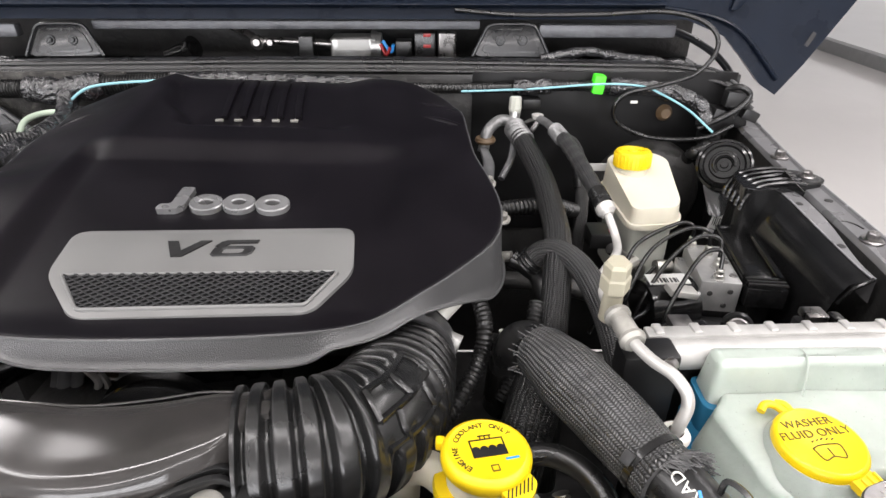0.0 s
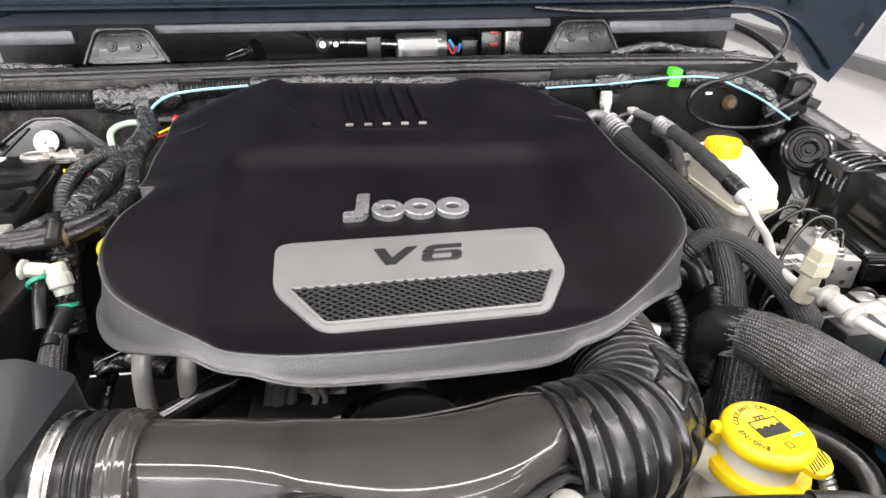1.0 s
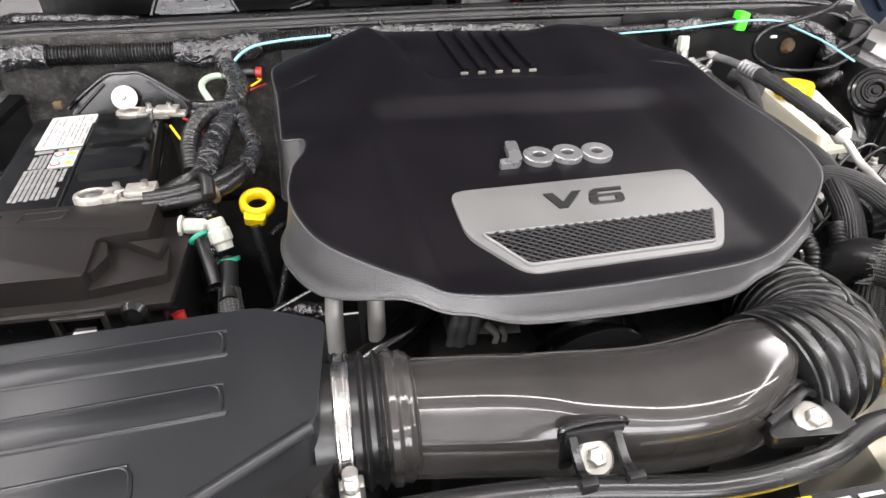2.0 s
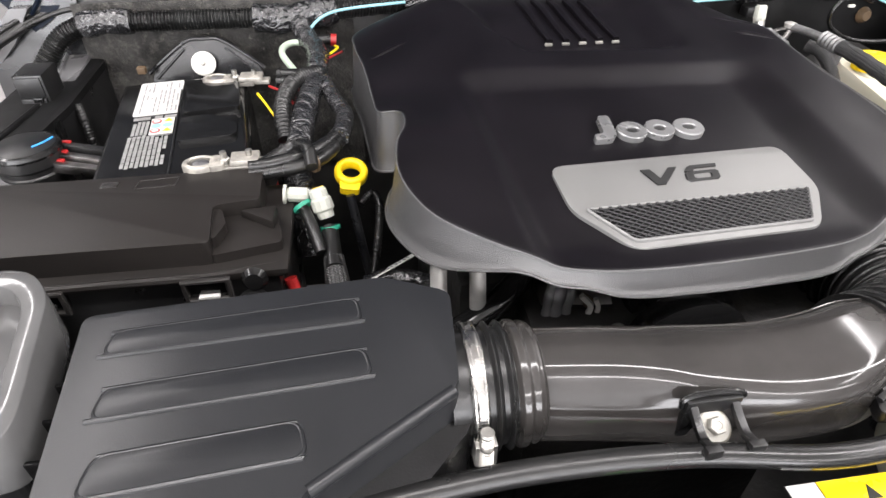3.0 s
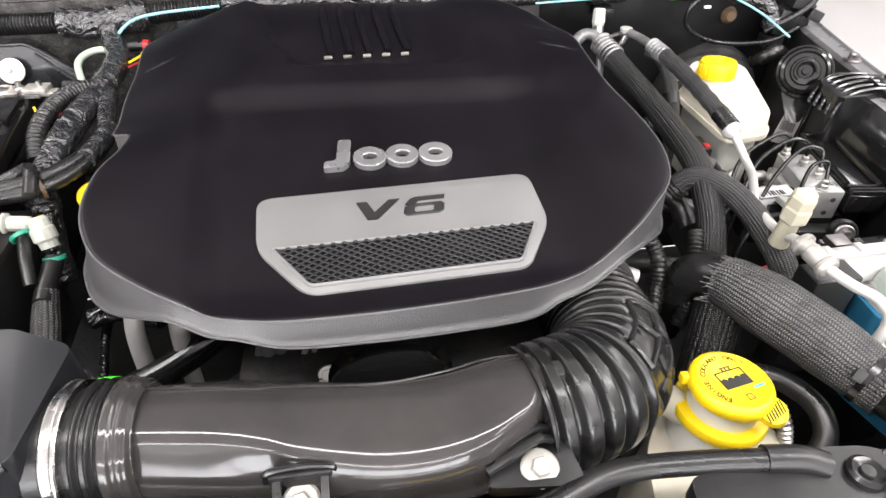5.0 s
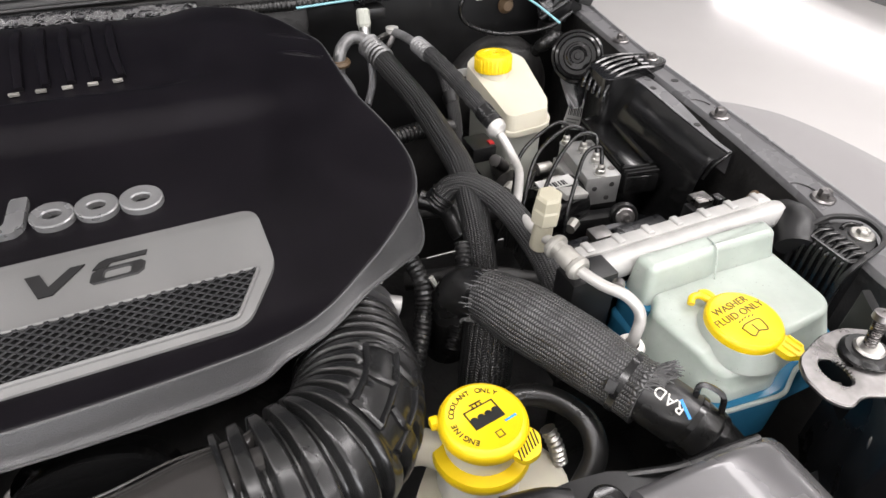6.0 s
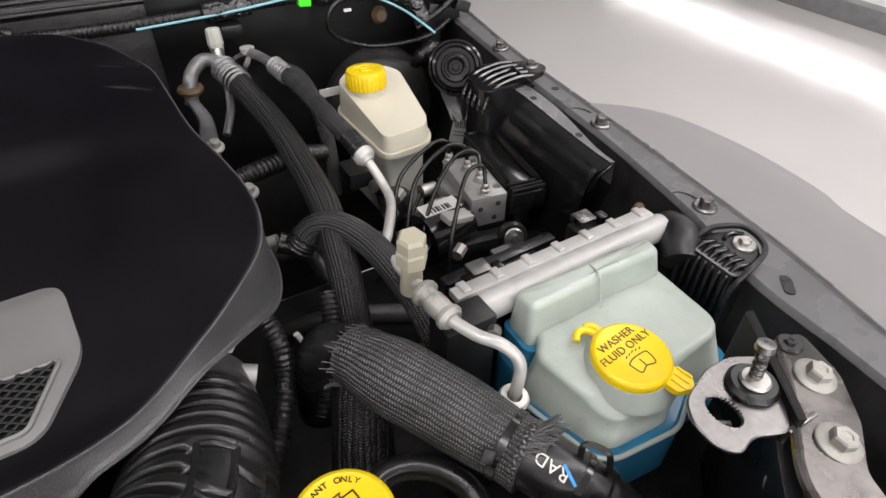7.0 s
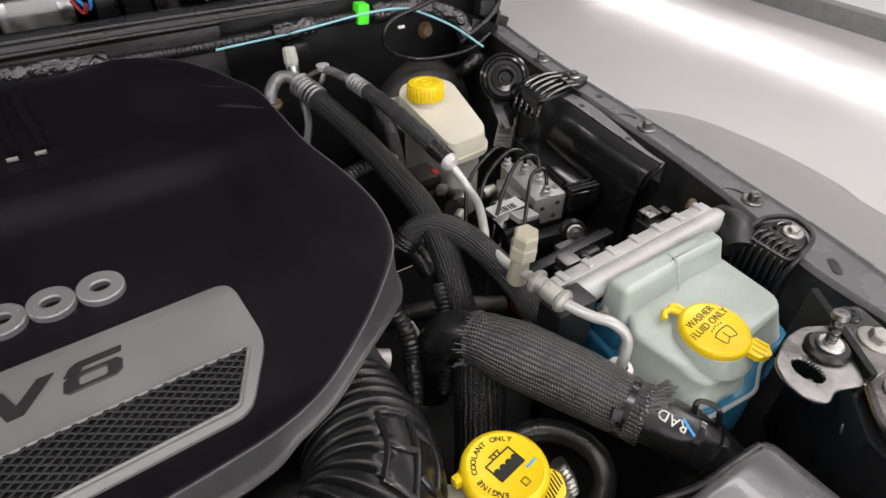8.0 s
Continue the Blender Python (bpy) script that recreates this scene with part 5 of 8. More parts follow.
def soft_tank(low, top, z0, z1, r, sag=0.0):
    """A moulded hollow: walls lofted from one outline to another, rolled over into a gently sagging top."""
    bm = bmesh.new()
    rows = []
    for k in range(7):
        t = k / 6
        rows.append([(a[0] + (b[0] - a[0]) * t, a[1] + (b[1] - a[1]) * t, z0 + (z1 - r - z0) * t) for a, b in zip(low, top)])
    for k in range(1, 8):
        a = k / 7 * math.pi / 2
        rows.append([(x, y, z1 - r + r * math.sin(a)) for x, y in inflate(top, -r * (1 - math.cos(a)))])
    cx, cy = sum(p[0] for p in top) / len(top), sum(p[1] for p in top) / len(top)
    last = rows[-1]
    for t in (0.8, 0.6, 0.4, 0.2):
        rows.append([(cx + (x - cx) * t, cy + (y - cy) * t, z - sag * (1 - t * t)) for x, y, z in last])
    rings = [[bm.verts.new(p) for p in row] for row in rows]
    n = len(rings[0])
    for p, q in zip(rings, rings[1:]):
        for j in range(n):
            bm.faces.new((p[j], p[(j + 1) % n], q[(j + 1) % n], q[j]))
    bm.faces.new(rings[0][::-1])
    bm.faces.new(rings[-1])
    return bm


deck = soft_tank(TANK_MID, TANK_TOP, 0.986, 1.0265, 0.006, 0.001)
for v in deck.verts:
    # the deck falls towards its front edge
    v.co.z -= 0.013 * sstep(v.co.y, 0.352, 0.318) * sstep(v.co.z, 0.99, 1.02) * sstep(v.co.x, 0.33, 0.29)
part("deck", deck, MILKY, wash, angle=60)
part("rear_wall", prism(rounded([(.209, .437), (.207, .399), (.230, .390), (.30, .390), (.30, .437)], 0.008, 6), 0.975, 1.017, 0.002), BLUEFLUID, wash, "rear wall tinted by the blue fluid behind it", angle=60)
part("rear_block", soft_tank(rounded([(.211, .436), (.209, .398), (.283, .402), (.290, .404), (.368, .402), (.371, .436)], 0.008, 6), rounded([(.216, .434), (.217, .409), (.283, .411), (.290, .413), (.361, .412), (.364, .434)], 0.008, 6), 1.0, 1.054, 0.0075), MILKY, wash, angle=60)
part("seam", sweep([(0.287, 0.401, 1.02), (0.288, 0.408, 1.046), (0.290, 0.416, 1.0545), (0.291, 0.428, 1.0545)], 0.0008, 6, 24), MILKY, wash)
part("boss", lathe([(0.040, -0.012), (0.036, -0.004), (0.034, 0.0), (0.032, 0.004), (0, 0.004)], 40, pose(0.266, 0.346, 1.026, 3, 0, 0)), MILKY, wash, angle=60)
part("lower", soft_tank(TANK_LOW, TANK_LOW, 0.935, 0.989, 0.005), BLUEFLUID, wash, "lower tank wall tinted by blue fluid", angle=60)
part("flange_edge", sweep([(x, y, 0.9872) for x, y in inflate(TANK_LOW, -0.001)[20:56]], 0.0022, 8, 120), MILKY, wash, "pale moulded flange edge")
wm = pose(0.266, 0.346, 1.0315, 3, 0, 0) @ Matrix.Scale(0.96, 4)
wcap = part("cap", lathe([(0.030, -0.006), (0.0325, -0.004), (0.033, 0.0035), (0.0315, 0.006), (0.0295, 0.0068), (0.0285, 0.0062), (0, 0.0062)], 52, wm), YELLOW, wash, "yellow flip cap with raised lettering")
part("hinge_loop", sweep([wm @ Vector(p) for p in ((-0.008, 0.030, 0.0), (-0.014, 0.039, 0.001), (-0.022, 0.040, 0.001), (-0.027, 0.035, -0.001))], 0.0032, 10, 20), YELLOW, wcap)
part("hinge_loop", sweep([wm @ Vector(p) for p in ((-0.003, 0.031, 0.0), (-0.006, 0.040, 0.001), (-0.012, 0.043, 0.0))], 0.0028, 10, 14), YELLOW, wcap)
part("pull_tab", prism(rounded([(0.004, -0.029), (0.008, -0.043), (0.022, -0.047), (0.030, -0.036), (0.022, -0.022)], 0.003), -0.003, 0.003, 0.001, m=wm), YELLOW, wcap)
for k in range(3):
    part("tab_rib", rod(wm @ Vector((0.012 + 0.006 * k, -0.032 + 0.003 * k, 0.0035)), wm @ Vector((0.015 + 0.006 * k, -0.045 + 0.003 * k, 0.0035)), 0.0012, 6), YELLOW, wcap)
wt = wm @ pose(0, 0, 0.0064, 0, 0, 8)
lettering("WASHER", 0.0098, 0.0004, wt @ Matrix.Translation((0.0, 0.0165, 0)), BROWNINK, wcap, "lettering", 1.0, 0, "", 0.0)
lettering("FLUID ONLY", 0.0098, 0.0004, wt @ Matrix.Translation((0.0, 0.0065, 0)), BROWNINK, wcap, "lettering", 1.0, 0, "", 0.0)
part("pictogram", sweep([wt @ Vector(p) for p in ((-0.011, -0.006, 0), (-0.005, -0.004, 0), (0.005, -0.004, 0), (0.011, -0.006, 0), (0.0085, -0.0165, 0), (0, -0.0145, 0), (-0.0085, -0.0165, 0), (-0.011, -0.006, 0))], 0.0005, 6, 50), BROWNINK, wcap)
for k in range(5):
    part("pictogram", rod(wt @ Vector((-0.008 + 0.004 * k, -0.0005 + 0.0006 * (2 - abs(k - 2)), 0)), wt @ Vector((-0.006 + 0.004 * k, 0.0005 + 0.0006 * (2 - abs(k - 2)), 0)), 0.0005, 6), BROWNINK, wcap)
part("pictogram", rod(wt @ Vector((0.0, -0.014, 0)), wt @ Vector((0.0, -0.007, 0)), 0.0005, 6), BROWNINK, wcap)

# ---- cooler tank ----
rad = thing("cooler_tank", (0.3, 0.45, 0.7), "bare aluminium cooler end tank with crimped tabs", "radiator")
part("tank", sweep([(0.192, 0.4455, 1.034), (0.20, 0.4457, 1.034), (0.392, 0.453, 1.034), (0.400, 0.4533, 1.034)], [0.011, 0.0135, 0.0135, 0.011], 24, 30), PIPEM, rad)
hm = pose(0, -0.004, 0.0, 0, 0.2, 2.0)
part("header", box(0.185, 0.412, 0.4475, 0.4625, 1.042, 1.0505, 0.002, m=hm), PIPEM, rad)
for k in range(7):
    part("tab", box(0.192 + k * 0.034, 0.2005 + k * 0.034, 0.4500, 0.4645, 1.0475, 1.0525, 0.0022, 3, m=hm), PIPEM, rad)
part("core", box(0.18, 0.40, 0.449, 0.466, 0.70, 1.045, 0.002), DEEP, rad)
part("end_plate", box(0.158, 0.205, 0.412, 0.440, 0.92, 1.052, 0.003, m=pose(0, 0, 0, 0, 0, 2)), MATTE, rad, "black plastic end cover")
for x, y in ((0.215, 0.475), (0.345, 0.487)):
    c = thing("cooler_clip", (x, y, 1.03), "small grey and black plastic clip behind the cooler tank", "clip", "cooler clips")
    part("base", box(x - 0.018, x + 0.018, y - 0.008, y + 0.012, 1.015, 1.036, 0.002), MATTE, c)
    part("tongue", box(x - 0.012, x + 0.008, y - 0.002, y + 0.016, 1.036, 1.044, 0.002, m=None), STEEL, c)
    part("latch", box(x + 0.009, x + 0.019, y - 0.006, y + 0.006, 1.034, 1.045, 0.002), GLOSS, c)

# ---- brake fluid reservoir and master cylinder ----
res = thing("brake_reservoir", (0.3, 0.84, 0.88), "ivory brake fluid reservoir with a ribbed yellow cap", "reservoir")
ro = rounded([(0.252, 0.757), (0.312, 0.763), (0.327, 0.782), (0.342, 0.90), (0.328, 0.93), (0.272, 0.932), (0.245, 0.90)], 0.014)
bm = prism(ro, 0.999, 1.0225, 0.010, 5, shrink=0.95)
for v in bm.verts:
    v.co.z += 0.020 * sstep(v.co.y, 0.765, 0.90) * sstep(v.co.z, 1.0, 1.02)
part("top", bm, IVORY, res)
part("flange", prism(inflate(ro, 0.0030), 0.993, 1.001, 0.0035, 3), IVORY, res)
part("neck", lathe([(0.026, -0.042), (0.0235, -0.030), (0.0225, -0.012), (0, -0.012)], 32, pose(0.278, 0.870, 1.060, -4, 0, 0)), IVORY, res)
part("bottom", prism([(0.293 + (x - 0.293) * 0.86, 0.84 + (y - 0.84) * 0.86) for x, y in ro], 0.885, 0.994, 0.012, 4), OLDWHITE, res)
rm = pose(0.278, 0.870, 1.060, -4, 0, 0)
capb = part("cap", lathe([(0.0235, -0.018), (0.0262, -0.017), (0.0262, 0.003), (0.0245, 0.006), (0.0215, 0.0068), (0.0155, 0.0068), (0.0145, 0.0055), (0.0085, 0.0055), (0.008, 0.007), (0.005, 0.007), (0.0045, 0.0055), (0, 0.0055)], 40, rm), YELLOW, res, "ribbed yellow cap")
for k in range(30):
    a = 2 * math.pi * k / 30
    part("grip_rib", box(0.0255, 0.0272, -0.0012, 0.0012, -0.0165, 0.0025, 0.0005, 1, m=rm @ pose(0, 0, 0, 0, 0, math.degrees(a))), YELLOW, capb)
nudge(res, 0.001, -0.004)
boost = thing("brake_booster", (0.40, 1.0, 0.95), "black round brake booster behind the reservoir", "brake booster")
part("shell", lathe([(0, -0.05), (0.045, -0.048), (0.075, -0.035), (0.09, -0.015), (0.095, 0.0), (0.095, 0.02), (0.085, 0.04)], 40, tilt((0.36, 1.01, 0.935), (0, 1, 0))), DEEP, boost)
part("label", box(0.232, 0.268, 0.925, 0.927, 1.01, 1.022, 0), LABEL, boost, "pale printed label")
part("hose_elbow", sweep([(0.40, 0.955, 1.02), (0.405, 0.94, 1.035), (0.425, 0.945, 1.042), (0.45, 0.965, 1.03)], 0.011, 14, 20), RUBBER, boost)
mc = thing("master_cylinder", (0.25, 0.76, 0.95), "cast metal brake master cylinder with small plugs", "master cylinder")
part("casting", sweep([(0.30, 0.86, 0.90), (0.275, 0.79, 0.915), (0.25, 0.735, 0.93)], [0.028, 0.024, 0.018], 18, 20), STEEL, mc)
part("plug", rod((0.245, 0.745, 0.955), (0.225, 0.735, 0.975), 0.009, 10), STEEL, mc)
part("red_connector", box(0.226, 0.234, 0.755, 0.766, 0.98, 0.99, 0.002), RED, mc, "red connector")
part("connector", box(0.20, 0.235, 0.75, 0.79, 0.965, 0.988, 0.004), MATTE, mc)

# ---- hydraulic brake unit ----
absu = thing("brake_hydraulic_unit", (0.34, 0.66, 0.85), "bare aluminium brake hydraulic block with a black control box", "hydraulic unit")
am = pose(0.3335, 0.678, 0.958, 0, 0, -8)
part("block", box(-0.021, 0.026, -0.045, 0.048, -0.014, 0.028, 0.0025, m=am), BLOCKALU, absu)
part("block_step", box(-0.032, -0.020, -0.02, 0.04, -0.014, 0.012, 0.003, m=am), BLOCKALU, absu)
part("mount", box(-0.030, 0.032, -0.040, 0.052, -0.065, -0.0145, 0.006, m=am), MATTE, absu, "black rubber-mounted cradle")
part("mount_arm", box(-0.055, 0.050, -0.064, -0.042, -0.050, -0.022, 0.006, m=am), MATTE, absu)
for x, z in ((0.014, 0.016), (-0.009, 0.012), (0.010, -0.004)):
    part("port_hole", lathe([(0, 0.001), (0.003, 0.001), (0.0035, 0), (0, 0)], 14, am @ Matrix.Translation((x, -0.0455, z)) @ pose(0, 0, 0, 90, 0, 0)), DEEP, absu)
ctl = part("control_box", box(0.027, 0.070, -0.035, 0.095, -0.06, 0.032, 0.006, m=am), GLOSS, absu, "glossy black plastic control box")
part("connector_bar", box(0.030, 0.076, -0.052, -0.033, 0.0, 0.026, 0.003, m=am), GLOSS, ctl)
for k in range(3):
    part("lever", rod(am @ Vector((0.030, -0.050 + 0.007 * k, 0.031)), am @ Vector((0.072, -0.052 + 0.007 * k, 0.033)), 0.0022, 8), GLOSS, ctl)
part("lever", rod(am @ Vector((0.070, -0.04, 0.034)), am @ Vector((0.066, 0.09, 0.04)), 0.004, 8), GLOSS, ctl)
part("motor", sweep([am @ Vector((-0.026, -0.025, -0.014)), am @ Vector((-0.085, -0.045, -0.014))], 0.033, 28, 4), GLOSS, absu, "black motor can")
part("motor_label", box(-0.086, -0.036, -0.030, -0.008, 0.0185, 0.0202, 0.0, m=am @ pose(0, -0.002, 0.0, 0, 0, 10)), LABEL, absu, "white barcode label")
for k in range(7):
    part("bar_code", box(-0.088 + 0.0042 * k, -0.0865 + 0.0042 * k + 0.0008 * (k % 3), -0.026, -0.016, 0.0203, 0.0207, 0, m=am @ pose(0.012, -0.002, 0.0, 0, 0, 10)), PRINT, absu)
part("shiny_pad", box(-0.080, -0.044, -0.056, -0.036, 0.004, 0.012, 0.002, m=am @ pose(0, 0, 0, 0, 12, 14)), ALUMATT, absu, "pale machined motor flange")
NUTS = ((-0.014, 0.043), (0.001, 0.021), (0.006, -0.008), (0.000, -0.036))
for x, y in NUTS:
    part("line_nut", lathe([(0, 0.028), (0.0062, 0.028), (0.0062, 0.034), (0.0048, 0.0355), (0.0048, 0.040), (0.0036, 0.042), (0, 0.042)], 12, am @ Matrix.Translation((x, y, 0))), ZINC, absu, angle=30)
    part("nut_seat", lathe([(0, 0.0275), (0.0085, 0.0275), (0.0085, 0.0292), (0, 0.0292)], 18, am @ Matrix.Translation((x, y, 0))), BLOCKALU, absu, angle=30)
for x, y in ((0.016, 0.034), (0.018, 0.004), (0.019, -0.028)):
    part("block_plug", lathe([(0, 0.0295), (0.004, 0.0295), (0.0046, 0.028), (0, 0.028)], 14, am @ Matrix.Translation((x, y, 0))), STEEL, absu)
for p0, p1 in (((0.031, -0.033, 0.034), (0.031, 0.092, 0.034)), ((0.067, -0.033, 0.034), (0.067, 0.092, 0.034)), ((0.031, 0.092, 0.034), (0.067, 0.092, 0.034))):
    part("box_rim", rod(am @ Vector(p0), am @ Vector(p1), 0.0032, 10), GLOSS, ctl)
for y in (0.005, 0.042):
    part("line_nut", rod(am @ Vector((-0.034, y, -0.005)), am @ Vector((-0.056, y - 0.006, -0.003)), 0.009, 10), ZINC, absu)
part("bracket", prism(rounded([(0.30, 0.598), (0.395, 0.628), (0.41, 0.61), (0.385, 0.57), (0.31, 0.56)], 0.006), 0.895, 0.915, 0.003), BLACKPAINT, absu)
bolt((0.334, 0.585, 0.955), (-0.3, -0.8, 0.4), 0.006, 0.012, 0.008, STEEL, "brake unit bolts", "grey bolt in a rubber mount of the brake unit")
part("rubber_mount", lathe([(0, -0.012), (0.017, -0.012), (0.018, -0.004), (0.015, 0.0), (0, 0.0)], 24, tilt((0.335, 0.587, 0.954), (-0.3, -0.8, 0.4))), RUBBER, absu)
LP = [
    [am @ Vector((-0.014, 0.043, 0.040)), am @ Vector((-0.016, 0.046, 0.056)), am @ Vector((-0.036, 0.046, 0.058)), (0.247, 0.703, 1.000), (0.222, 0.672, 0.965), (0.203, 0.645, 0.900)],
    [am @ Vector((0.001, 0.021, 0.040)), am @ Vector((-0.001, 0.026, 0.058)), am @ Vector((-0.028, 0.026, 0.062)), (0.262, 0.690, 1.000), (0.230, 0.655, 0.965), (0.210, 0.630, 0.900)],
    [am @ Vector((0.006, -0.008, 0.040)), am @ Vector((0.006, 0.004, 0.060)), am @ Vector((-0.020, 0.004, 0.062)), (0.275, 0.664, 1.000), (0.240, 0.636, 0.960), (0.218, 0.616, 0.900)],
    [am @ Vector((0.000, -0.036, 0.040)), am @ Vector((-0.001, -0.026, 0.060)), am @ Vector((-0.022, -0.030, 0.056)), (0.273, 0.616, 0.995), (0.250, 0.590, 0.965), (0.236, 0.573, 0.900)],
    [am @ Vector((-0.055, 0.036, -0.003)), (0.239, 0.673, 0.950), (0.209, 0.658, 0.935), (0.184, 0.648, 0.900)],
    [am @ Vector((-0.055, 0.0, -0.003)), (0.242, 0.623, 0.955), (0.219, 0.608, 0.945), (0.194, 0.588, 0.900)],
]
for pts in LP:
    solo("brake_line", sweep(pts, 0.0026, 10, 40), GLOSS, "thin shiny black brake line bent over the hydraulic block", "brake line", "brake lines")

# ---- cold-air ducts on the wing ----
duct = thing("wing_air_duct", (0.44, 0.69, 0.88), "shiny black plastic air duct bolted to the wing ledge", "air duct")
FLANGE = [(0.4485, 0.566, 1.0325), (0.447, 0.60, 1.0345), (0.4455, 0.66, 1.040), (0.4425, 0.70, 1.046), (0.4405, 0.735, 1.050), (0.44, 0.80, 1.050)]
bm = bmesh.new()
rows = []
for p in spline(FLANGE, 40):
    fall = [(0.0, 0.0), (-0.004, -0.0005), (-0.010, -0.003), (-0.017, -0.010), (-0.024, -0.022), (-0.030, -0.040), (-0.034, -0.065), (-0.036, -0.10), (-0.036, -0.16)]
    near = 1 - sstep(p.y, 0.566, 0.580)
    rows.append([bm.verts.new((p.x + dx, p.y + 0.006 * near * (k > 2), p.z + dz)) for k, (dx, dz) in enumerate(fall)])
for r0, r1 in zip(rows, rows[1:]):
    for k in range(len(r0) - 1):
        bm.faces.new((r0[k], r0[k + 1], r1[k + 1], r1[k]))
tipped = [bm.verts.new((v.co.x + 0.012, v.co.y + 0.008, v.co.z - 0.004)) for v in rows[0]]
for k in range(len(tipped) - 1):
    bm.faces.new((rows[0][k], tipped[k], tipped[k + 1], rows[0][k + 1]))
part("body", bm, GLOSS, duct, "smooth shiny black duct body", angle=50)
edge_pts = spline(FLANGE, 24)
bm = bmesh.new()
rows = []
for p in edge_pts[:21]:
    wide = 0.004 + 0.016 * sstep(p.y, 0.57, 0.70)
    rows.append([bm.verts.new(q) for q in ((p.x - 0.001, p.y, p.z - 0.002), (p.x - 0.001, p.y, p.z + 0.0014), (p.x + wide, p.y, p.z + 0.0012), (p.x + wide + 0.001, p.y, p.z - 0.03))])
for r0, r1 in zip(rows, rows[1:]):
    for k in range(3):
        bm.faces.new((r0[k], r0[k + 1], r1[k + 1], r1[k]))
part("side_flange", bm, LEDGE, duct, "flat satin flange with two holes", angle=30)
part("end_edge", sweep([(0.4485, 0.5645, 1.0335), (0.440, 0.563, 1.030), (0.431, 0.5655, 1.020), (0.424, 0.570, 1.0)], 0.0022, 8, 24), GLOSS, duct)
part("flange_edge", sweep([(p.x - 0.001, p.y, p.z + 0.0012) for p in edge_pts[:21]], 0.0009, 6, 60), LIP, duct, "edge picked out in a paler tone")
for x, y, z in ((0.4505, 0.628, 1.0385), (0.447, 0.717, 1.0495)):
    part("hole", lathe([(0, 0.0008), (0.0040, 0.0008), (0.0048, 0), (0, 0)], 16, pose(x, y, z)), DEEP, duct)
for k in range(5):
    y = 0.752 + 0.0125 * k
    part("rib", sweep([(0.388, y - 0.010, 1.030), (0.391, y - 0.008, 1.042), (0.402, y - 0.004, 1.0545), (0.42, y, 1.0595), (0.450, y + 0.004, 1.061), (0.472, y + 0.002, 1.060)], 0.0032, 8, 30), GLOSS, duct)
part("dome", prism(rounded([(0.388, 0.742), (0.43, 0.742), (0.505, 0.764), (0.512, 0.782), (0.498, 0.802), (0.44, 0.822), (0.395, 0.80)], 0.016), 0.93, 1.0585, 0.012, 5), GLOSS, duct, angle=50)
part("bolt_pad", lathe([(0, 0.0018), (0.015, 0.0018), (0.0175, 0.0), (0, 0)], 28, pose(0.489, 0.782, 1.0585)), MATTE, duct)
part("web", box(-0.001, 0.001, 0.0, 0.045, -0.014, 0.0, 0.0005, m=pose(0.462, 0.735, 1.057, 16, 0, 10)), GLOSS, duct)
bolt((0.489, 0.782, 1.0602), (0, 0, 1), 0.0062, 0.0108, 0.006, STEEL, "wing ledge bolts", "dull steel flange bolt in the wing ledge")
duct2 = thing("front_air_duct", (0.42, 0.39, 0.88), "ribbed black plastic duct cap bolted to the wing ledge", "air duct")
part("body", prism(rounded([(0.4015, 0.412), (0.4015, 0.358), (0.42, 0.357), (0.446, 0.365), (0.460, 0.380), (0.461, 0.399), (0.44, 0.412)], 0.008), 0.85, 1.0495, 0.006, 4), GLOSS, duct2)
part("top_plate", prism(rounded([(0.417, 0.409), (0.417, 0.360), (0.446, 0.368), (0.458, 0.381), (0.458, 0.397), (0.44, 0.409)], 0.008), 1.046, 1.0515, 0.001), MATTE, duct2, "satin flat top of the cap")
part("rim", sweep([(0.400, 0.413, 0.98), (0.400, 0.413, 1.03), (0.407, 0.413, 1.049), (0.422, 0.413, 1.0555), (0.44, 0.412, 1.056), (0.461, 0.400, 1.056), (0.460, 0.379, 1.056), (0.446, 0.364, 1.056), (0.416, 0.356, 1.055), (0.403, 0.355, 1.047), (0.399, 0.357, 1.03), (0.399, 0.358, 0.98)], 0.0026, 8, 90, flat=1.0, square=3), MATTE, duct2)
part("bolt_wall", sweep([(0.434, 0.398, 1.0525), (0.441, 0.401, 1.0525), (0.450, 0.400, 1.0525), (0.457, 0.394, 1.0525)], 0.0022, 8, 24), GLOSS, duct2)
for k in range(6):
    y0 = 0.4045 - 0.0077 * k
    part("rib", sweep([(0.427, y0 - 0.003, 1.050), (0.4225, y0 - 0.002, 1.0518), (0.412, y0, 1.0512), (0.404, y0, 1.046), (0.4, y0, 1.036), (0.3995, y0, 1.0), (0.4, y0, 0.96)], 0.0024, 10, 40, square=3), GLOSS, duct2)
nudge(duct2, 0.004, 0.006, -0.012)
bolt((0.4485, 0.390, 1.0405), (0, 0, 1), 0.006, 0.0115, 0.005, ZINC, "wing ledge bolts", "yellowish zinc bolt on the duct cap")
for bx, by in ((0.481, 0.626), (0.4665, 0.451), (0.4935, 0.862)):
    bolt((bx, by, ledge_z(by) + 0.001), (0, 0, 1), 0.0068, 0.0125, 0.009, STEEL, "wing ledge bolts", "dull steel flange bolt in the wing ledge")
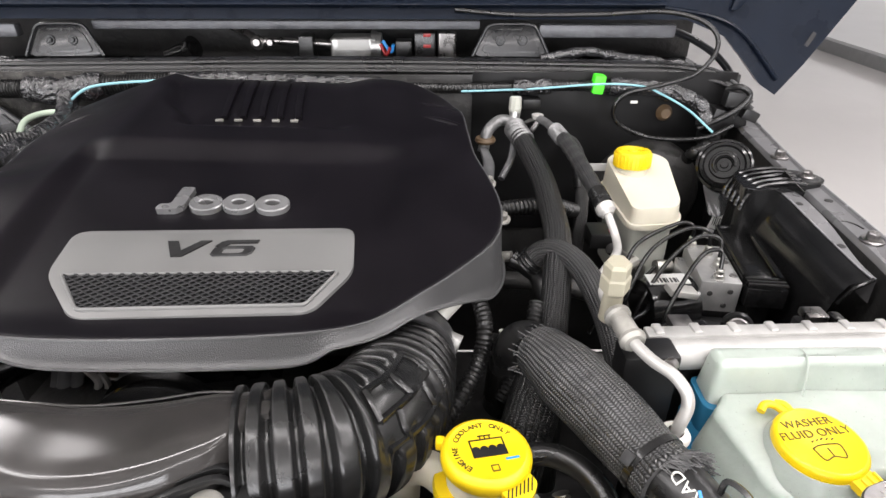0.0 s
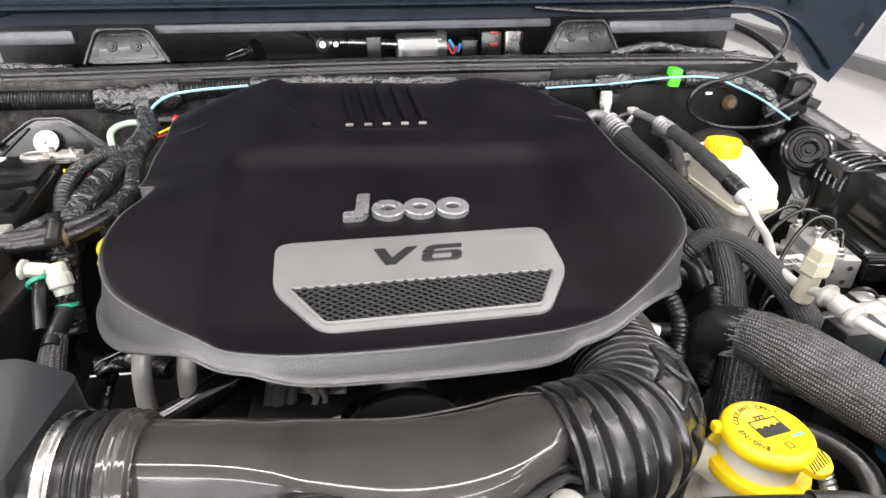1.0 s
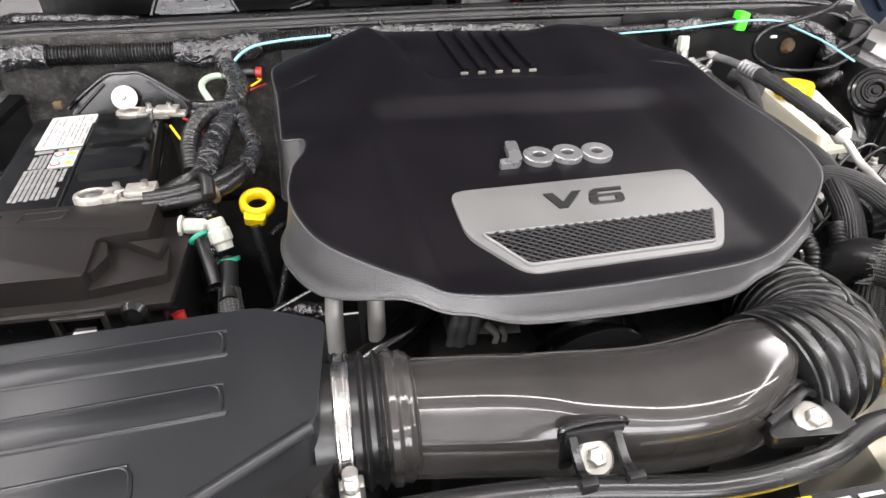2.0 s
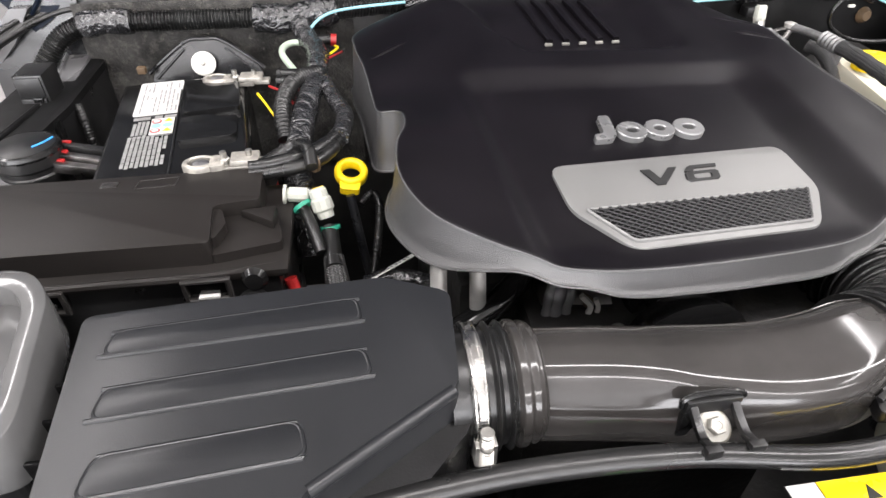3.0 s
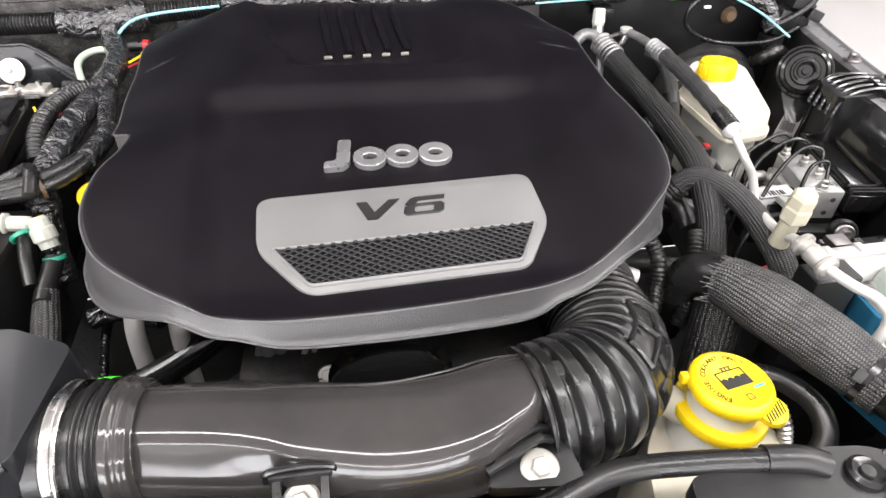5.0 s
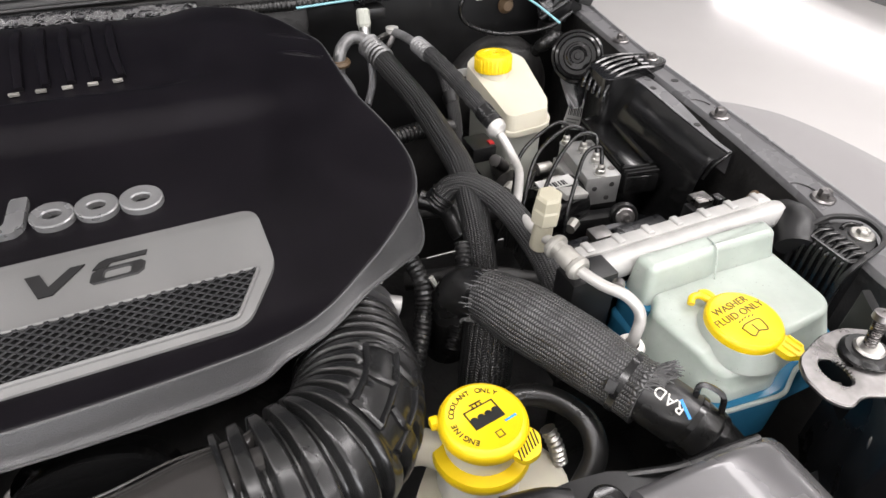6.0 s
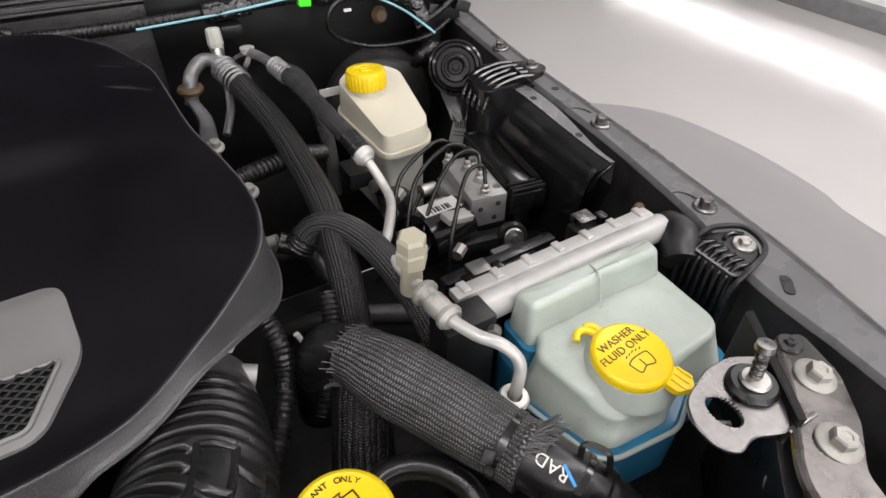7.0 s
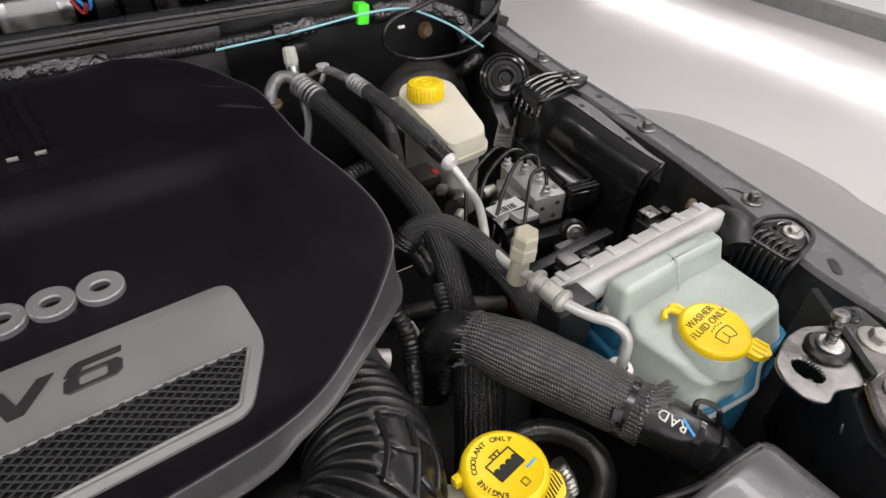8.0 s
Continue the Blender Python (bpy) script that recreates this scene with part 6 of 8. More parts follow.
for x, y, ang, l in ((0.445, 0.338, 50, 0.012), (0.4885, 0.7245, 60, 0.004)):
    c, s_ = math.cos(radians(ang)), math.sin(radians(ang))
    part("slot", prism(rounded([(x - c * l - s_ * 0.005, y - s_ * l + c * 0.005), (x - c * l + s_ * 0.005, y - s_ * l - c * 0.005), (x + c * l + s_ * 0.005, y + s_ * l - c * 0.005), (x + c * l - s_ * 0.005, y + s_ * l + c * 0.005)], 0.0048), ledge_z(y) - 0.004, ledge_z(y) + 0.0008, 0), DEEP, body, "punched dark slot")
for gx, gy in ((0.474, 0.672), (0.4555, 0.484)):
    part("pressed_groove", sweep([(gx, gy, ledge_z(gy) + 0.0003), (gx + 0.006, gy - 0.002, ledge_z(gy) + 0.0003), (gx + 0.012, gy - 0.010, ledge_z(gy) + 0.0003), (gx + 0.014, gy - 0.020, ledge_z(gy) + 0.0003)], 0.0008, 6, 24), DEEP, body, "thin dark pressed groove")

# ---- hoses and refrigerant lines on the right ----
suction = thing("suction_hose", (0.11, 0.7, 1.0), "thick black braided air-conditioning hose with a crimped end", "hose")
HA = [(0.113, 0.885, 1.081), (0.122, 0.85, 1.071), (0.13, 0.77, 1.062), (0.127, 0.68, 1.06), (0.122, 0.61, 1.058), (0.112, 0.55, 1.04), (0.104, 0.51, 1.005), (0.10, 0.48, 0.95), (0.098, 0.46, 0.85)]
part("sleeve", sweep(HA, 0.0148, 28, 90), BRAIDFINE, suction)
part("ferrule", sweep([(0.107, 0.908, 1.087), (0.118, 0.872, 1.077)], lambda s, v: 0.0155 + 0.0012 * math.sin(v * 900), 24, 30), OLDALU, suction, "ridged aluminium ferrule")
part("elbow", sweep([(0.109, 0.905, 1.087), (0.101, 0.921, 1.092), (0.088, 0.927, 1.092), (0.075, 0.92, 1.086), (0.066, 0.91, 1.076), (0.061, 0.905, 1.05)], 0.0085, 16, 36), OLDALU, suction)
part("collar", lathe([(0, 0), (0.014, 0), (0.016, 0.004), (0.014, 0.008), (0, 0.008)], 20, pose(0.064, 0.907, 1.064)), ORANGE, suction, "rusty brown collar")
part("end_cuff", sweep([(0.100, 0.485, 0.955), (0.101, 0.49, 0.98)], lambda s, v: 0.0175 + 0.001 * math.sin(v * 1500), 20, 24), RUBBER, suction)
valve = thing("service_valve", (0.113, 0.945, 1.1), "pale translucent valve cap on an aluminium stem", "valve cap", "valve caps")
part("stem", rod((0.107, 0.92, 1.08), (0.109, 0.928, 1.104), 0.0075, 12), ALU, valve)
part("cap", lathe([(0, 0.045), (0.009, 0.045), (0.0115, 0.042), (0.0125, 0.02), (0.0115, 0.018), (0.009, 0.0), (0, 0)], 8, tilt((0.1095, 0.930, 1.092), (0.03, 0.25, 1)) @ Matrix.Scale(0.78, 4)), OLDWHITE, valve, angle=25)
pressure = thing("pressure_hose", (0.17, 0.75, 1.0), "black braided pressure hose with metal ends", "hose")
PH = [(0.161, 0.812, 1.1025), (0.167, 0.77, 1.098), (0.174, 0.71, 1.0885), (0.1815, 0.664, 1.0775)]
part("sleeve", sweep(PH, lambda s, v: 0.0098 + 0.0004 * math.sin(v * 300), 28, 60), BRAIDMID, pressure)
part("cuff", sweep([(0.1785, 0.682, 1.082), (0.183, 0.658, 1.075)], 0.0108, 20, 6), RUBBER, pressure)
part("ferrule", sweep([(0.155, 0.842, 1.105), (0.161, 0.808, 1.102)], lambda s, v: 0.0100 + 0.0011 * math.sin(v * 900), 24, 30), OLDALU, pressure, "ridged aluminium ferrule")
part("tube_end", sweep([(0.140, 0.895, 1.105), (0.147, 0.872, 1.106), (0.155, 0.840, 1.105)], 0.0058, 14, 12), OLDALU, pressure)
part("knuckle", lathe([(0, -0.004), (0.008, -0.003), (0.009, 0.003), (0, 0.006)], 14, pose(0.139, 0.897, 1.107)), ALUMATT, pressure)
for pts in ([(0.118, 0.918, 1.085), (0.130, 0.908, 1.096), (0.140, 0.897, 1.102)], [(0.120, 0.90, 1.07), (0.132, 0.893, 1.088), (0.140, 0.894, 1.101)]):
    solo("steel_strut", sweep(pts, 0.004, 8, 14), STEEL, "thin dull steel strut by the hose fittings", "strut", "hose struts")
rearh = thing("rear_hose", (0.19, 0.83, 0.95), "black braided hose dropping behind the pressure hose", "hose")
part("sleeve", sweep([(0.178, 0.895, 1.075), (0.192, 0.875, 1.07), (0.199, 0.845, 1.045), (0.198, 0.81, 1.0), (0.192, 0.79, 0.94)], 0.0095, 20, 60), BRAIDMID, rearh)
part("cuff", sweep([(0.1985, 0.835, 1.035), (0.1985, 0.826, 1.023)], 0.0112, 18, 6), RUBBER, rearh)
ribh = thing("ribbed_tube", (0.10, 0.74, 0.99), "ridged black tube crossing behind the suction hose", "tube")
part("tube", sweep([(0.045, 0.735, 1.025), (0.075, 0.742, 1.03), (0.11, 0.755, 1.028), (0.15, 0.775, 1.02), (0.185, 0.80, 1.0)], corrugated(0.0095, 0.0018, 0.0062), 14, 160), RUBBER, ribh)
casting = thing("rear_casting", (0.07, 0.86, 0.98), "dirty cast bracket beside the hose fittings", "bracket")
part("arm", sweep([(0.062, 0.90, 1.055), (0.068, 0.875, 1.04), (0.062, 0.84, 1.03), (0.056, 0.79, 1.035), (0.052, 0.76, 1.01)], [0.007, 0.009, 0.011, 0.009, 0.008], 10, 40, flat=0.7), DULL, casting)
part("strut", sweep([(0.108, 0.905, 1.072), (0.100, 0.872, 1.05), (0.084, 0.845, 1.03)], 0.005, 8, 20), DULL, casting)
for at_ in ((0.062, 0.80, 1.043), (0.072, 0.705, 1.035)):
    bolt(at_, (0.1, -0.3, 0.9), 0.0062, 0.0105, 0.008, DULLZINC, "rear engine bolts", "pale bolt head on the dark engine side")
branch = thing("branch_hose", (0.11, 0.5, 1.0), "black braided branch hose looping down", "hose")
part("sleeve", sweep([(0.0915, 0.594, 1.040), (0.104, 0.592, 1.053), (0.121, 0.578, 1.059), (0.136, 0.548, 1.057), (0.146, 0.512, 1.046), (0.152, 0.475, 1.03), (0.156, 0.435, 1.0)], [0.012, 0.0122, 0.0125, 0.0128, 0.0132, 0.0132, 0.012], 28, 70), BRAIDMID, branch)
part("cuff", sweep([(0.088, 0.595, 1.034), (0.096, 0.5935, 1.045)], lambda s, v: 0.0138 + 0.001 * math.sin(v * 1500), 20, 16), RUBBER, branch)

rh = thing("radiator_hose", (0.12, 0.36, 0.95), "fat radiator hose in a frayed black braided sleeve", "hose")
SL = [(0.081, 0.4535, 1.030), (0.087, 0.440, 1.034), (0.100, 0.412, 1.036), (0.121, 0.371, 1.035), (0.1425, 0.328, 1.031), (0.148, 0.3165, 1.031)]
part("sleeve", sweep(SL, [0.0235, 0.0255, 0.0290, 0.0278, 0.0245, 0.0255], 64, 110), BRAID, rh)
part("inner_hose", sweep([(0.084, 0.449, 1.032), (0.070, 0.475, 1.022), (0.062, 0.488, 0.99), (0.058, 0.493, 0.93)], 0.0215, 28, 30), RUBBER, rh, "black rubber hose bending down out of the sleeve")
part("hose", sweep([(0.130, 0.352, 1.032), (0.154, 0.307, 1.030), (0.169, 0.284, 1.022), (0.184, 0.266, 1.004), (0.192, 0.258, 0.985)], [0.0205, 0.0220, 0.0215, 0.0215, 0.0215], 32, 30), RUBBER, rh, "smooth black rubber hose end")
for p0, p1, r in (((0.1395, 0.334, 1.0315), (0.1420, 0.329, 1.031), 0.0258), ((0.1645, 0.2915, 1.0250), (0.1665, 0.288, 1.0238), 0.0232), ((0.172, 0.280, 1.0195), (0.174, 0.277, 1.0175), 0.0232)):
    part("strap", sweep([p0, p1], r, 36, 4), GLOSS, rh)
part("strap_lock", box(-0.005, 0.005, -0.004, 0.004, 0, 0.006, 0.001, m=pose(0.121, 0.327, 1.043, 20, -50, 30)), MATTE, rh)
bm = bmesh.new()
for k in range(170):
    a = random.uniform(-0.9, 2.2)
    base = Vector((0.1475, 0.3175, 1.031)) + Vector((math.cos(a) * 0.0215, math.cos(a) * 0.0115, math.sin(a) * 0.0245))
    tip = base + Vector((random.uniform(0.003, 0.014), random.uniform(-0.012, -0.002), random.uniform(-0.004, 0.006)))
    rod(base, tip, 0.0005, 4, bm)
for k in range(60):
    a = random.uniform(0, 6.28)
    base = Vector((0.0815, 0.4525, 1.030)) + Vector((math.cos(a) * 0.0215, math.cos(a) * 0.0115, math.sin(a) * 0.0245))
    rod(base, base + Vector((random.uniform(-0.010, -0.002), random.uniform(0.003, 0.012), random.uniform(-0.010, 0.002))), 0.0004, 4, bm)
tagged(part("frayed_end", bm, BRAIDCOARSE, rh), kind="stuff")
part("clip_ear", sweep([(0.168, 0.293, 1.0445), (0.173, 0.296, 1.056), (0.183, 0.285, 1.053), (0.181, 0.279, 1.041)], 0.0022, 6, 20, square=4), GLOSS, rh)
hd = Vector((0.169 - 0.148, 0.284 - 0.318, -0.009)).normalized()
upn = Vector((-0.35, -0.25, 0.9))
upn = (upn - hd * upn.dot(hd)).normalized()
lm = Matrix((hd, upn.cross(hd), upn)).transposed().to_4x4()
lm.translation = Vector((0.1545, 0.306, 1.0298)) + upn * 0.0222
lm = lm @ pose(0, 0, 0, 0, 0, 176)
lettering("RAD", 0.0115, 0.0006, lm @ Matrix.Translation((0.0, 0.0, 0.0003)), WHITEP, rh, "lettering", 1.0, 0, "white printed lettering")
part("paint_mark", box(-0.001, 0.001, -0.008, 0.006, -0.0006, 0.0008, 0, m=lm @ pose(-0.0125, -0.001, 0.0006, 0, 0, 60)), BLUE, rh, "blue paint mark")

line = thing("refrigerant_line", (0.17, 0.55, 1.0), "bent bare aluminium refrigerant line with a service port", "pipe")
part("tube", sweep([(0.1830, 0.662, 1.074), (0.187, 0.645, 1.064), (0.1905, 0.622, 1.050), (0.184, 0.596, 1.048), (0.160, 0.553, 1.053), (0.149, 0.535, 1.055), (0.1460, 0.512, 1.056), (0.1465, 0.488, 1.057), (0.146, 0.462, 1.066)], 0.0047, 16, 90), ALUMATT, line)
part("nut", sweep([(0.1815, 0.668, 1.0765), (0.183, 0.662, 1.0745), (0.1845, 0.655, 1.070), (0.186, 0.650, 1.067)], [0.009, 0.0112, 0.0112, 0.007], 16, 14), ALUMATT, line)
part("port", rod((0.1468, 0.482, 1.047), (0.1458, 0.478, 1.082), 0.0098, 16, r2=0.0085), CAPCREAM, line)
part("valve_cap", lathe([(0, 0.034), (0.0095, 0.034), (0.0118, 0.031), (0.0118, 0.020), (0.0130, 0.018), (0.0130, 0.004), (0.0115, 0.002), (0.0100, 0.0), (0, 0)], 6, tilt((0.1455, 0.4775, 1.078), (-0.06, -0.14, 1), 14)), CAPCREAM, line, "translucent cream valve cap", angle=25)
jd = (Vector((0.1480, 0.4180, 1.068)) - Vector((0.1425, 0.452, 1.071))).normalized()
jm = Matrix.Translation((0.1425, 0.452, 1.071)) @ jd.to_track_quat("Z", "Y").to_matrix().to_4x4()
part("joint", lathe([(0, -0.002), (0.0105, -0.002), (0.0115, 0.0), (0.0115, 0.0028), (0.0085, 0.004), (0.0082, 0.010), (0.0092, 0.011), (0.0092, 0.024), (0.0085, 0.026), (0.0108, 0.028), (0.0112, 0.0315), (0.0085, 0.035), (0, 0.035)], 18, jm), DULLZINC, line, "dull brown-grey block joint", angle=30)
line2 = thing("refrigerant_line", (0.16, 0.4, 0.98), "short curved aluminium refrigerant line with a white ring", "pipe")
part("tube", sweep([(0.1475, 0.421, 1.0685), (0.150, 0.412, 1.068), (0.157, 0.397, 1.067), (0.168, 0.384, 1.065), (0.176, 0.3745, 1.056), (0.1765, 0.369, 1.046), (0.172, 0.3655, 1.032), (0.170, 0.365, 1.018)], 0.0048, 18, 60), ALUMATT, line2)
part("ring", lathe([(0.006, -0.004), (0.0098, -0.003), (0.0115, 0.0), (0.0118, 0.003), (0.0100, 0.006), (0.006, 0.007)], 24, pose(0.170, 0.365, 1.021, 8, 0, 0)), WHITEP, line2, "white plastic ring")
part("pin", rod((0.166, 0.392, 1.066), (0.172, 0.398, 1.064), 0.0055, 10), STEEL, line2)

# ---- right front corner: latch bracket, steel bracing, bolts ----
latch = thing("latch_bracket", (0.29, 0.265, 1.0), "worn bare steel bracket plate with a threaded stud", "bracket")
lo = rounded([(.246, .272), (.246, .252), (.256, .241), (.272, .246), (.296, .236), (.322, .262), (.338, .283), (.311, .298), (.288, .298), (.256, .287)], 0.007)
hole = [(.271 + .0095 * math.cos(2 * math.pi * k / len(lo)) * (1.0 if k % 2 else 0.9), .268 + .0125 * math.sin(2 * math.pi * k / len(lo))) for k in range(len(lo))]
start = min(range(len(lo)), key=lambda k: math.atan2(lo[k][1] - .268, lo[k][0] - .271) % (2 * math.pi))
lo = lo[start:] + lo[:start]
flatz = lambda x, y: 1.060
part("plate", ring_slab(lo, hole, flatz, -0.0015, 0.0015), STEEL, latch, angle=30)
part("drop_flange", box(.296, .325, .236, .240, 1.0, 1.06, 0.001, m=pose(0, 0, 0)), STEEL, latch)
part("stud", sweep([(0.303, 0.272, 1.060), (0.3045, 0.2745, 1.078), (0.306, 0.277, 1.094)], lambda s, v: 0.0044 + 0.0003 * math.sin(v * 4200), 14, 40), BRACEM, latch, "dark threaded stud")
part("stud_cap", lathe([(0, 0.003), (0.006, 0.002), (0.0065, -0.003), (0, -0.003)], 16, tilt((0.306, 0.2775, 1.096), (0.05, 0.1, 1))), STEEL, latch)
part("grommet", lathe([(0.008, 0.0), (0.0165, 0.0), (0.0175, 0.003), (0.015, 0.006), (0.008, 0.006)], 28, pose(0.303, 0.272, 1.0615)), RUBBER, latch, "black rubber grommet")
part("collar", lathe([(0, 0.005), (0.0095, 0.005), (0.0105, 0.007), (0.009, 0.009), (0, 0.009)], 24, pose(0.303, 0.272, 1.062)), ZINC, latch, "bright zinc collar")
part("tongue", sweep([(0.262, 0.262, 1.055), (0.268, 0.266, 1.05), (0.275, 0.262, 1.05)], 0.003, 8, 12), STEEL, latch)
nudge(latch, -0.006, 0.0, 0.0)
brace = thing("steel_brace", (0.33, 0.24, 0.95), "dirty silver pressed-steel brace with large bolts", "brace")
bo = rounded([(.362, .294), (.385, .288), (.374, .250), (.349, .219), (.318, .196), (.300, .15), (.262, .15), (.276, .205), (.304, .235), (.336, .262)], 0.006)
part("plate", prism(bo, 1.052, 1.059, 0.0025, 2), BRACEM, brace)
part("rolled_edge", sweep([(.359, .292, 1.058), (.334, .262, 1.060), (.303, .235, 1.060), (.275, .205, 1.060), (.262, .15, 1.060)], 0.0035, 8, 40), BRACEM, brace)
part("side_web", prism(rounded([(.262, .15), (.275, .205), (.334, .262), (.36, .292), (.352, .296), (.325, .268), (.265, .21), (.252, .15)], 0.003), 0.90, 1.050, 0.002), BLACKPAINT, brace, "black upright web")
nudge(brace, -0.009, 0.0, -0.002)
for at, r in (((0.348, 0.257, 1.057), 0.0085), ((0.313, 0.217, 1.057), 0.0085)):
    bolt(at, (0.05, -0.1, 1), r, 0.0150, 0.008, DULLZINC, "brace bolts", "large pale zinc flange bolt on the steel brace")
bolt((0.358, 0.285, 1.057), (0, 0, 1), 0.0045, 0.0095, 0.003, BLACKPAINT, "brace bolts", "black torx screw on the steel brace")
bolt((0.284, 0.222, 1.022), (-0.55, -0.6, 0.5), 0.007, 0.012, 0.006, STEEL, "brace bolts", "grey bolt in the upright black web")
solo("black_fin", prism(rounded([(.345, .318), (.352, .316), (.318, .262), (.30, .235), (.295, .238), (.312, .265)], 0.002), 0.98, 1.068, 0.0015), SHADEBLK, "upright black sheet-metal fin beside the brace", "fin")
solo("lamp_housing_shell", box(0.25, 0.37, 0.10, 0.255, 0.80, 0.94, 0.02), MATTE, "matte black plastic shell below the latch bracket", "housing")

# ---- rear right: horn, loom, cable loop ----
horn = thing("horn", (0.418, 0.85, 0.98), "round glossy black horn on a bracket by the firewall", "horn")
hm2 = tilt((0.405, 0.842, 1.052), (-0.42, -0.75, 0.5)) @ Matrix.Scale(0.80, 4)
part("disc", lathe([(0, -0.014), (0.034, -0.014), (0.041, -0.006), (0.043, 0.0), (0.041, 0.005), (0.036, 0.007), (0.033, 0.004), (0.026, 0.004), (0.024, 0.008), (0.014, 0.009), (0.012, 0.005), (0.007, 0.005), (0.006, 0.010), (0, 0.010)], 44, hm2), GLOSS, horn)
part("rim", lathe([(0.041, -0.004), (0.0465, -0.002), (0.0475, 0.002), (0.0435, 0.004)], 44, hm2), GLOSS, horn)
part("swirl", sweep([hm2 @ Vector((0.018 * math.cos(a), 0.018 * math.sin(a), 0.0095)) for a in [k * 0.42 for k in range(11)]], 0.0026, 8, 50), GLOSS, horn)
part("bracket", prism(rounded([(-0.034, -0.03), (0.02, -0.03), (0.004, -0.092), (-0.02, -0.092)], 0.008), -0.016, -0.012, 0.001, m=hm2 @ pose(0, 0, 0, 0, 0, 10)), BLACKPAINT, horn)
btag = thing("barcode_tag", (0.43, 0.862, 0.92), "cream paper barcode tag hanging below the horn", "tag")
btm = tilt((0.430, 0.862, 0.946), (-0.25, -0.85, 0.45), -12)
part("paper", prism(rounded([(-0.017, -0.026), (0.015, -0.026), (0.018, 0.024), (-0.010, 0.026)], 0.003), 0.0, 0.0007, 0.0, m=btm), LABEL, btag)
for k in range(8):
    part("bar_code", box(-0.010 + 0.0028 * k, -0.0088 + 0.0028 * k + 0.0005 * (k % 2), -0.004, 0.010, 0.0008, 0.0011, 0, m=btm), PRINT, btag)
for k in range(2):
    part("print_line", box(-0.011, 0.010 - 0.004 * k, -0.011 - 0.005 * k, -0.009 - 0.005 * k, 0.0008, 0.0011, 0, m=btm), GREYINK, btag)
loopc = thing("release_cable", (0.35, 0.99, 1.04), "thin black cable hanging in a loop by the firewall", "cable")
part("cable", sweep([(0.02, 1.065, 1.232), (0.12, 1.06, 1.225), (0.25, 1.045, 1.228), (0.34, 1.025, 1.235), (0.39, 1.0, 1.228), (0.417, 0.985, 1.208), (0.418, 0.978, 1.18), (0.394, 0.98, 1.149), (0.344, 0.982, 1.131), (0.292, 0.984, 1.117), (0.276, 0.985, 1.091), (0.290, 0.985, 1.067), (0.331, 0.985, 1.048), (0.379, 0.98, 1.043), (0.43, 0.97, 1.05), (0.47, 0.97, 1.07)], 0.0036, 10, 160), RUBBER, loopc)
part("tag", box(0.301, 0.312, 0.980, 0.984, 1.103, 1.107, 0.0008), WHITEP, loopc)
solo("wall_plug", lathe([(0, 0.010), (0.008, 0.010), (0.012, 0.005), (0.014, 0.0), (0, 0)], 24, tilt((0.375, 1.025, 1.075), (0, -1, 0.1))), ORANGE, "tan rubber plug in the firewall", "plug")
loom = thing("firewall_loom", (-0.2, 1.02, 1.12), "corrugated black wiring loom taped along the firewall", "wiring loom")
CON = corrugated(0.0122, 0.0026, 0.0046)
part("conduit", sweep([(-0.985, 0.955, 1.04), (-0.968, 0.985, 1.075), (-0.94, 1.0, 1.105), (-0.905, 1.005, 1.120)], CON, 18, 190), RUBBER, loom)
part("conduit", sweep([(-0.845, 1.005, 1.121), (-0.76, 1.006, 1.120), (-0.66, 1.006, 1.119)], CON, 18, 300), RUBBER, loom)
part("conduit", sweep([(-0.56, 1.01, 1.124), (-0.50, 1.012, 1.127), (-0.44, 1.015, 1.130)], CON, 18, 200), RUBBER, loom)
part("conduit", sweep([(-0.10, 1.012, 1.122), (0.0, 1.012, 1.119), (0.11, 1.01, 1.121), (0.20, 1.01, 1.124), (0.30, 1.01, 1.122), (0.37, 1.012, 1.118)], corrugated(0.0075, 0.0012, 0.005), 14, 300), RUBBER, loom)


def lumpy(base, amp, seed):
    return lambda s, v: base + amp * noise.noise(Vector((v * 45.0, seed, 0)))


part("tape_wrap", sweep([(-0.91, 1.004, 1.119), (-0.875, 1.005, 1.122), (-0.84, 1.005, 1.121)], lumpy(0.0175, 0.003, 1), 20, 30), TAPE, loom)
part("tape_wrap", sweep([(-0.665, 1.005, 1.119), (-0.62, 1.002, 1.117), (-0.58, 1.005, 1.121), (-0.545, 1.01, 1.125)], lumpy(0.021, 0.005, 2), 22, 40), TAPE, loom)
part("tape_wrap", sweep([(-0.44, 1.015, 1.130), (-0.30, 1.018, 1.130), (-0.10, 1.014, 1.123)], lumpy(0.0135, 0.003, 3), 18, 60), TAPE, loom)
part("tape_wrap", sweep([(0.115, 1.01, 1.121), (0.145, 1.008, 1.122), (0.175, 1.01, 1.123)], lumpy(0.0125, 0.003, 4), 18, 24), TAPE, loom)
part("tape_wrap", sweep([(0.27, 1.01, 1.123), (0.33, 1.012, 1.12), (0.38, 1.01, 1.112), (0.42, 0.995, 1.095), (0.43, 0.985, 1.07)], lumpy(0.014, 0.004, 5), 18, 50), TAPE, loom)
part("clip_block", box(0.13, 0.16, 0.996, 1.02, 1.088, 1.105, 0.004), MATTE, loom)
part("green_tape", box(0.243, 0.262, 0.996, 1.018, 1.107, 1.137, 0.004, m=pose(0, 0, 0, 0, 6, 0) @ pose(-0.12, 0, 0.026)), GREEN, loom, "bright green tape flag")
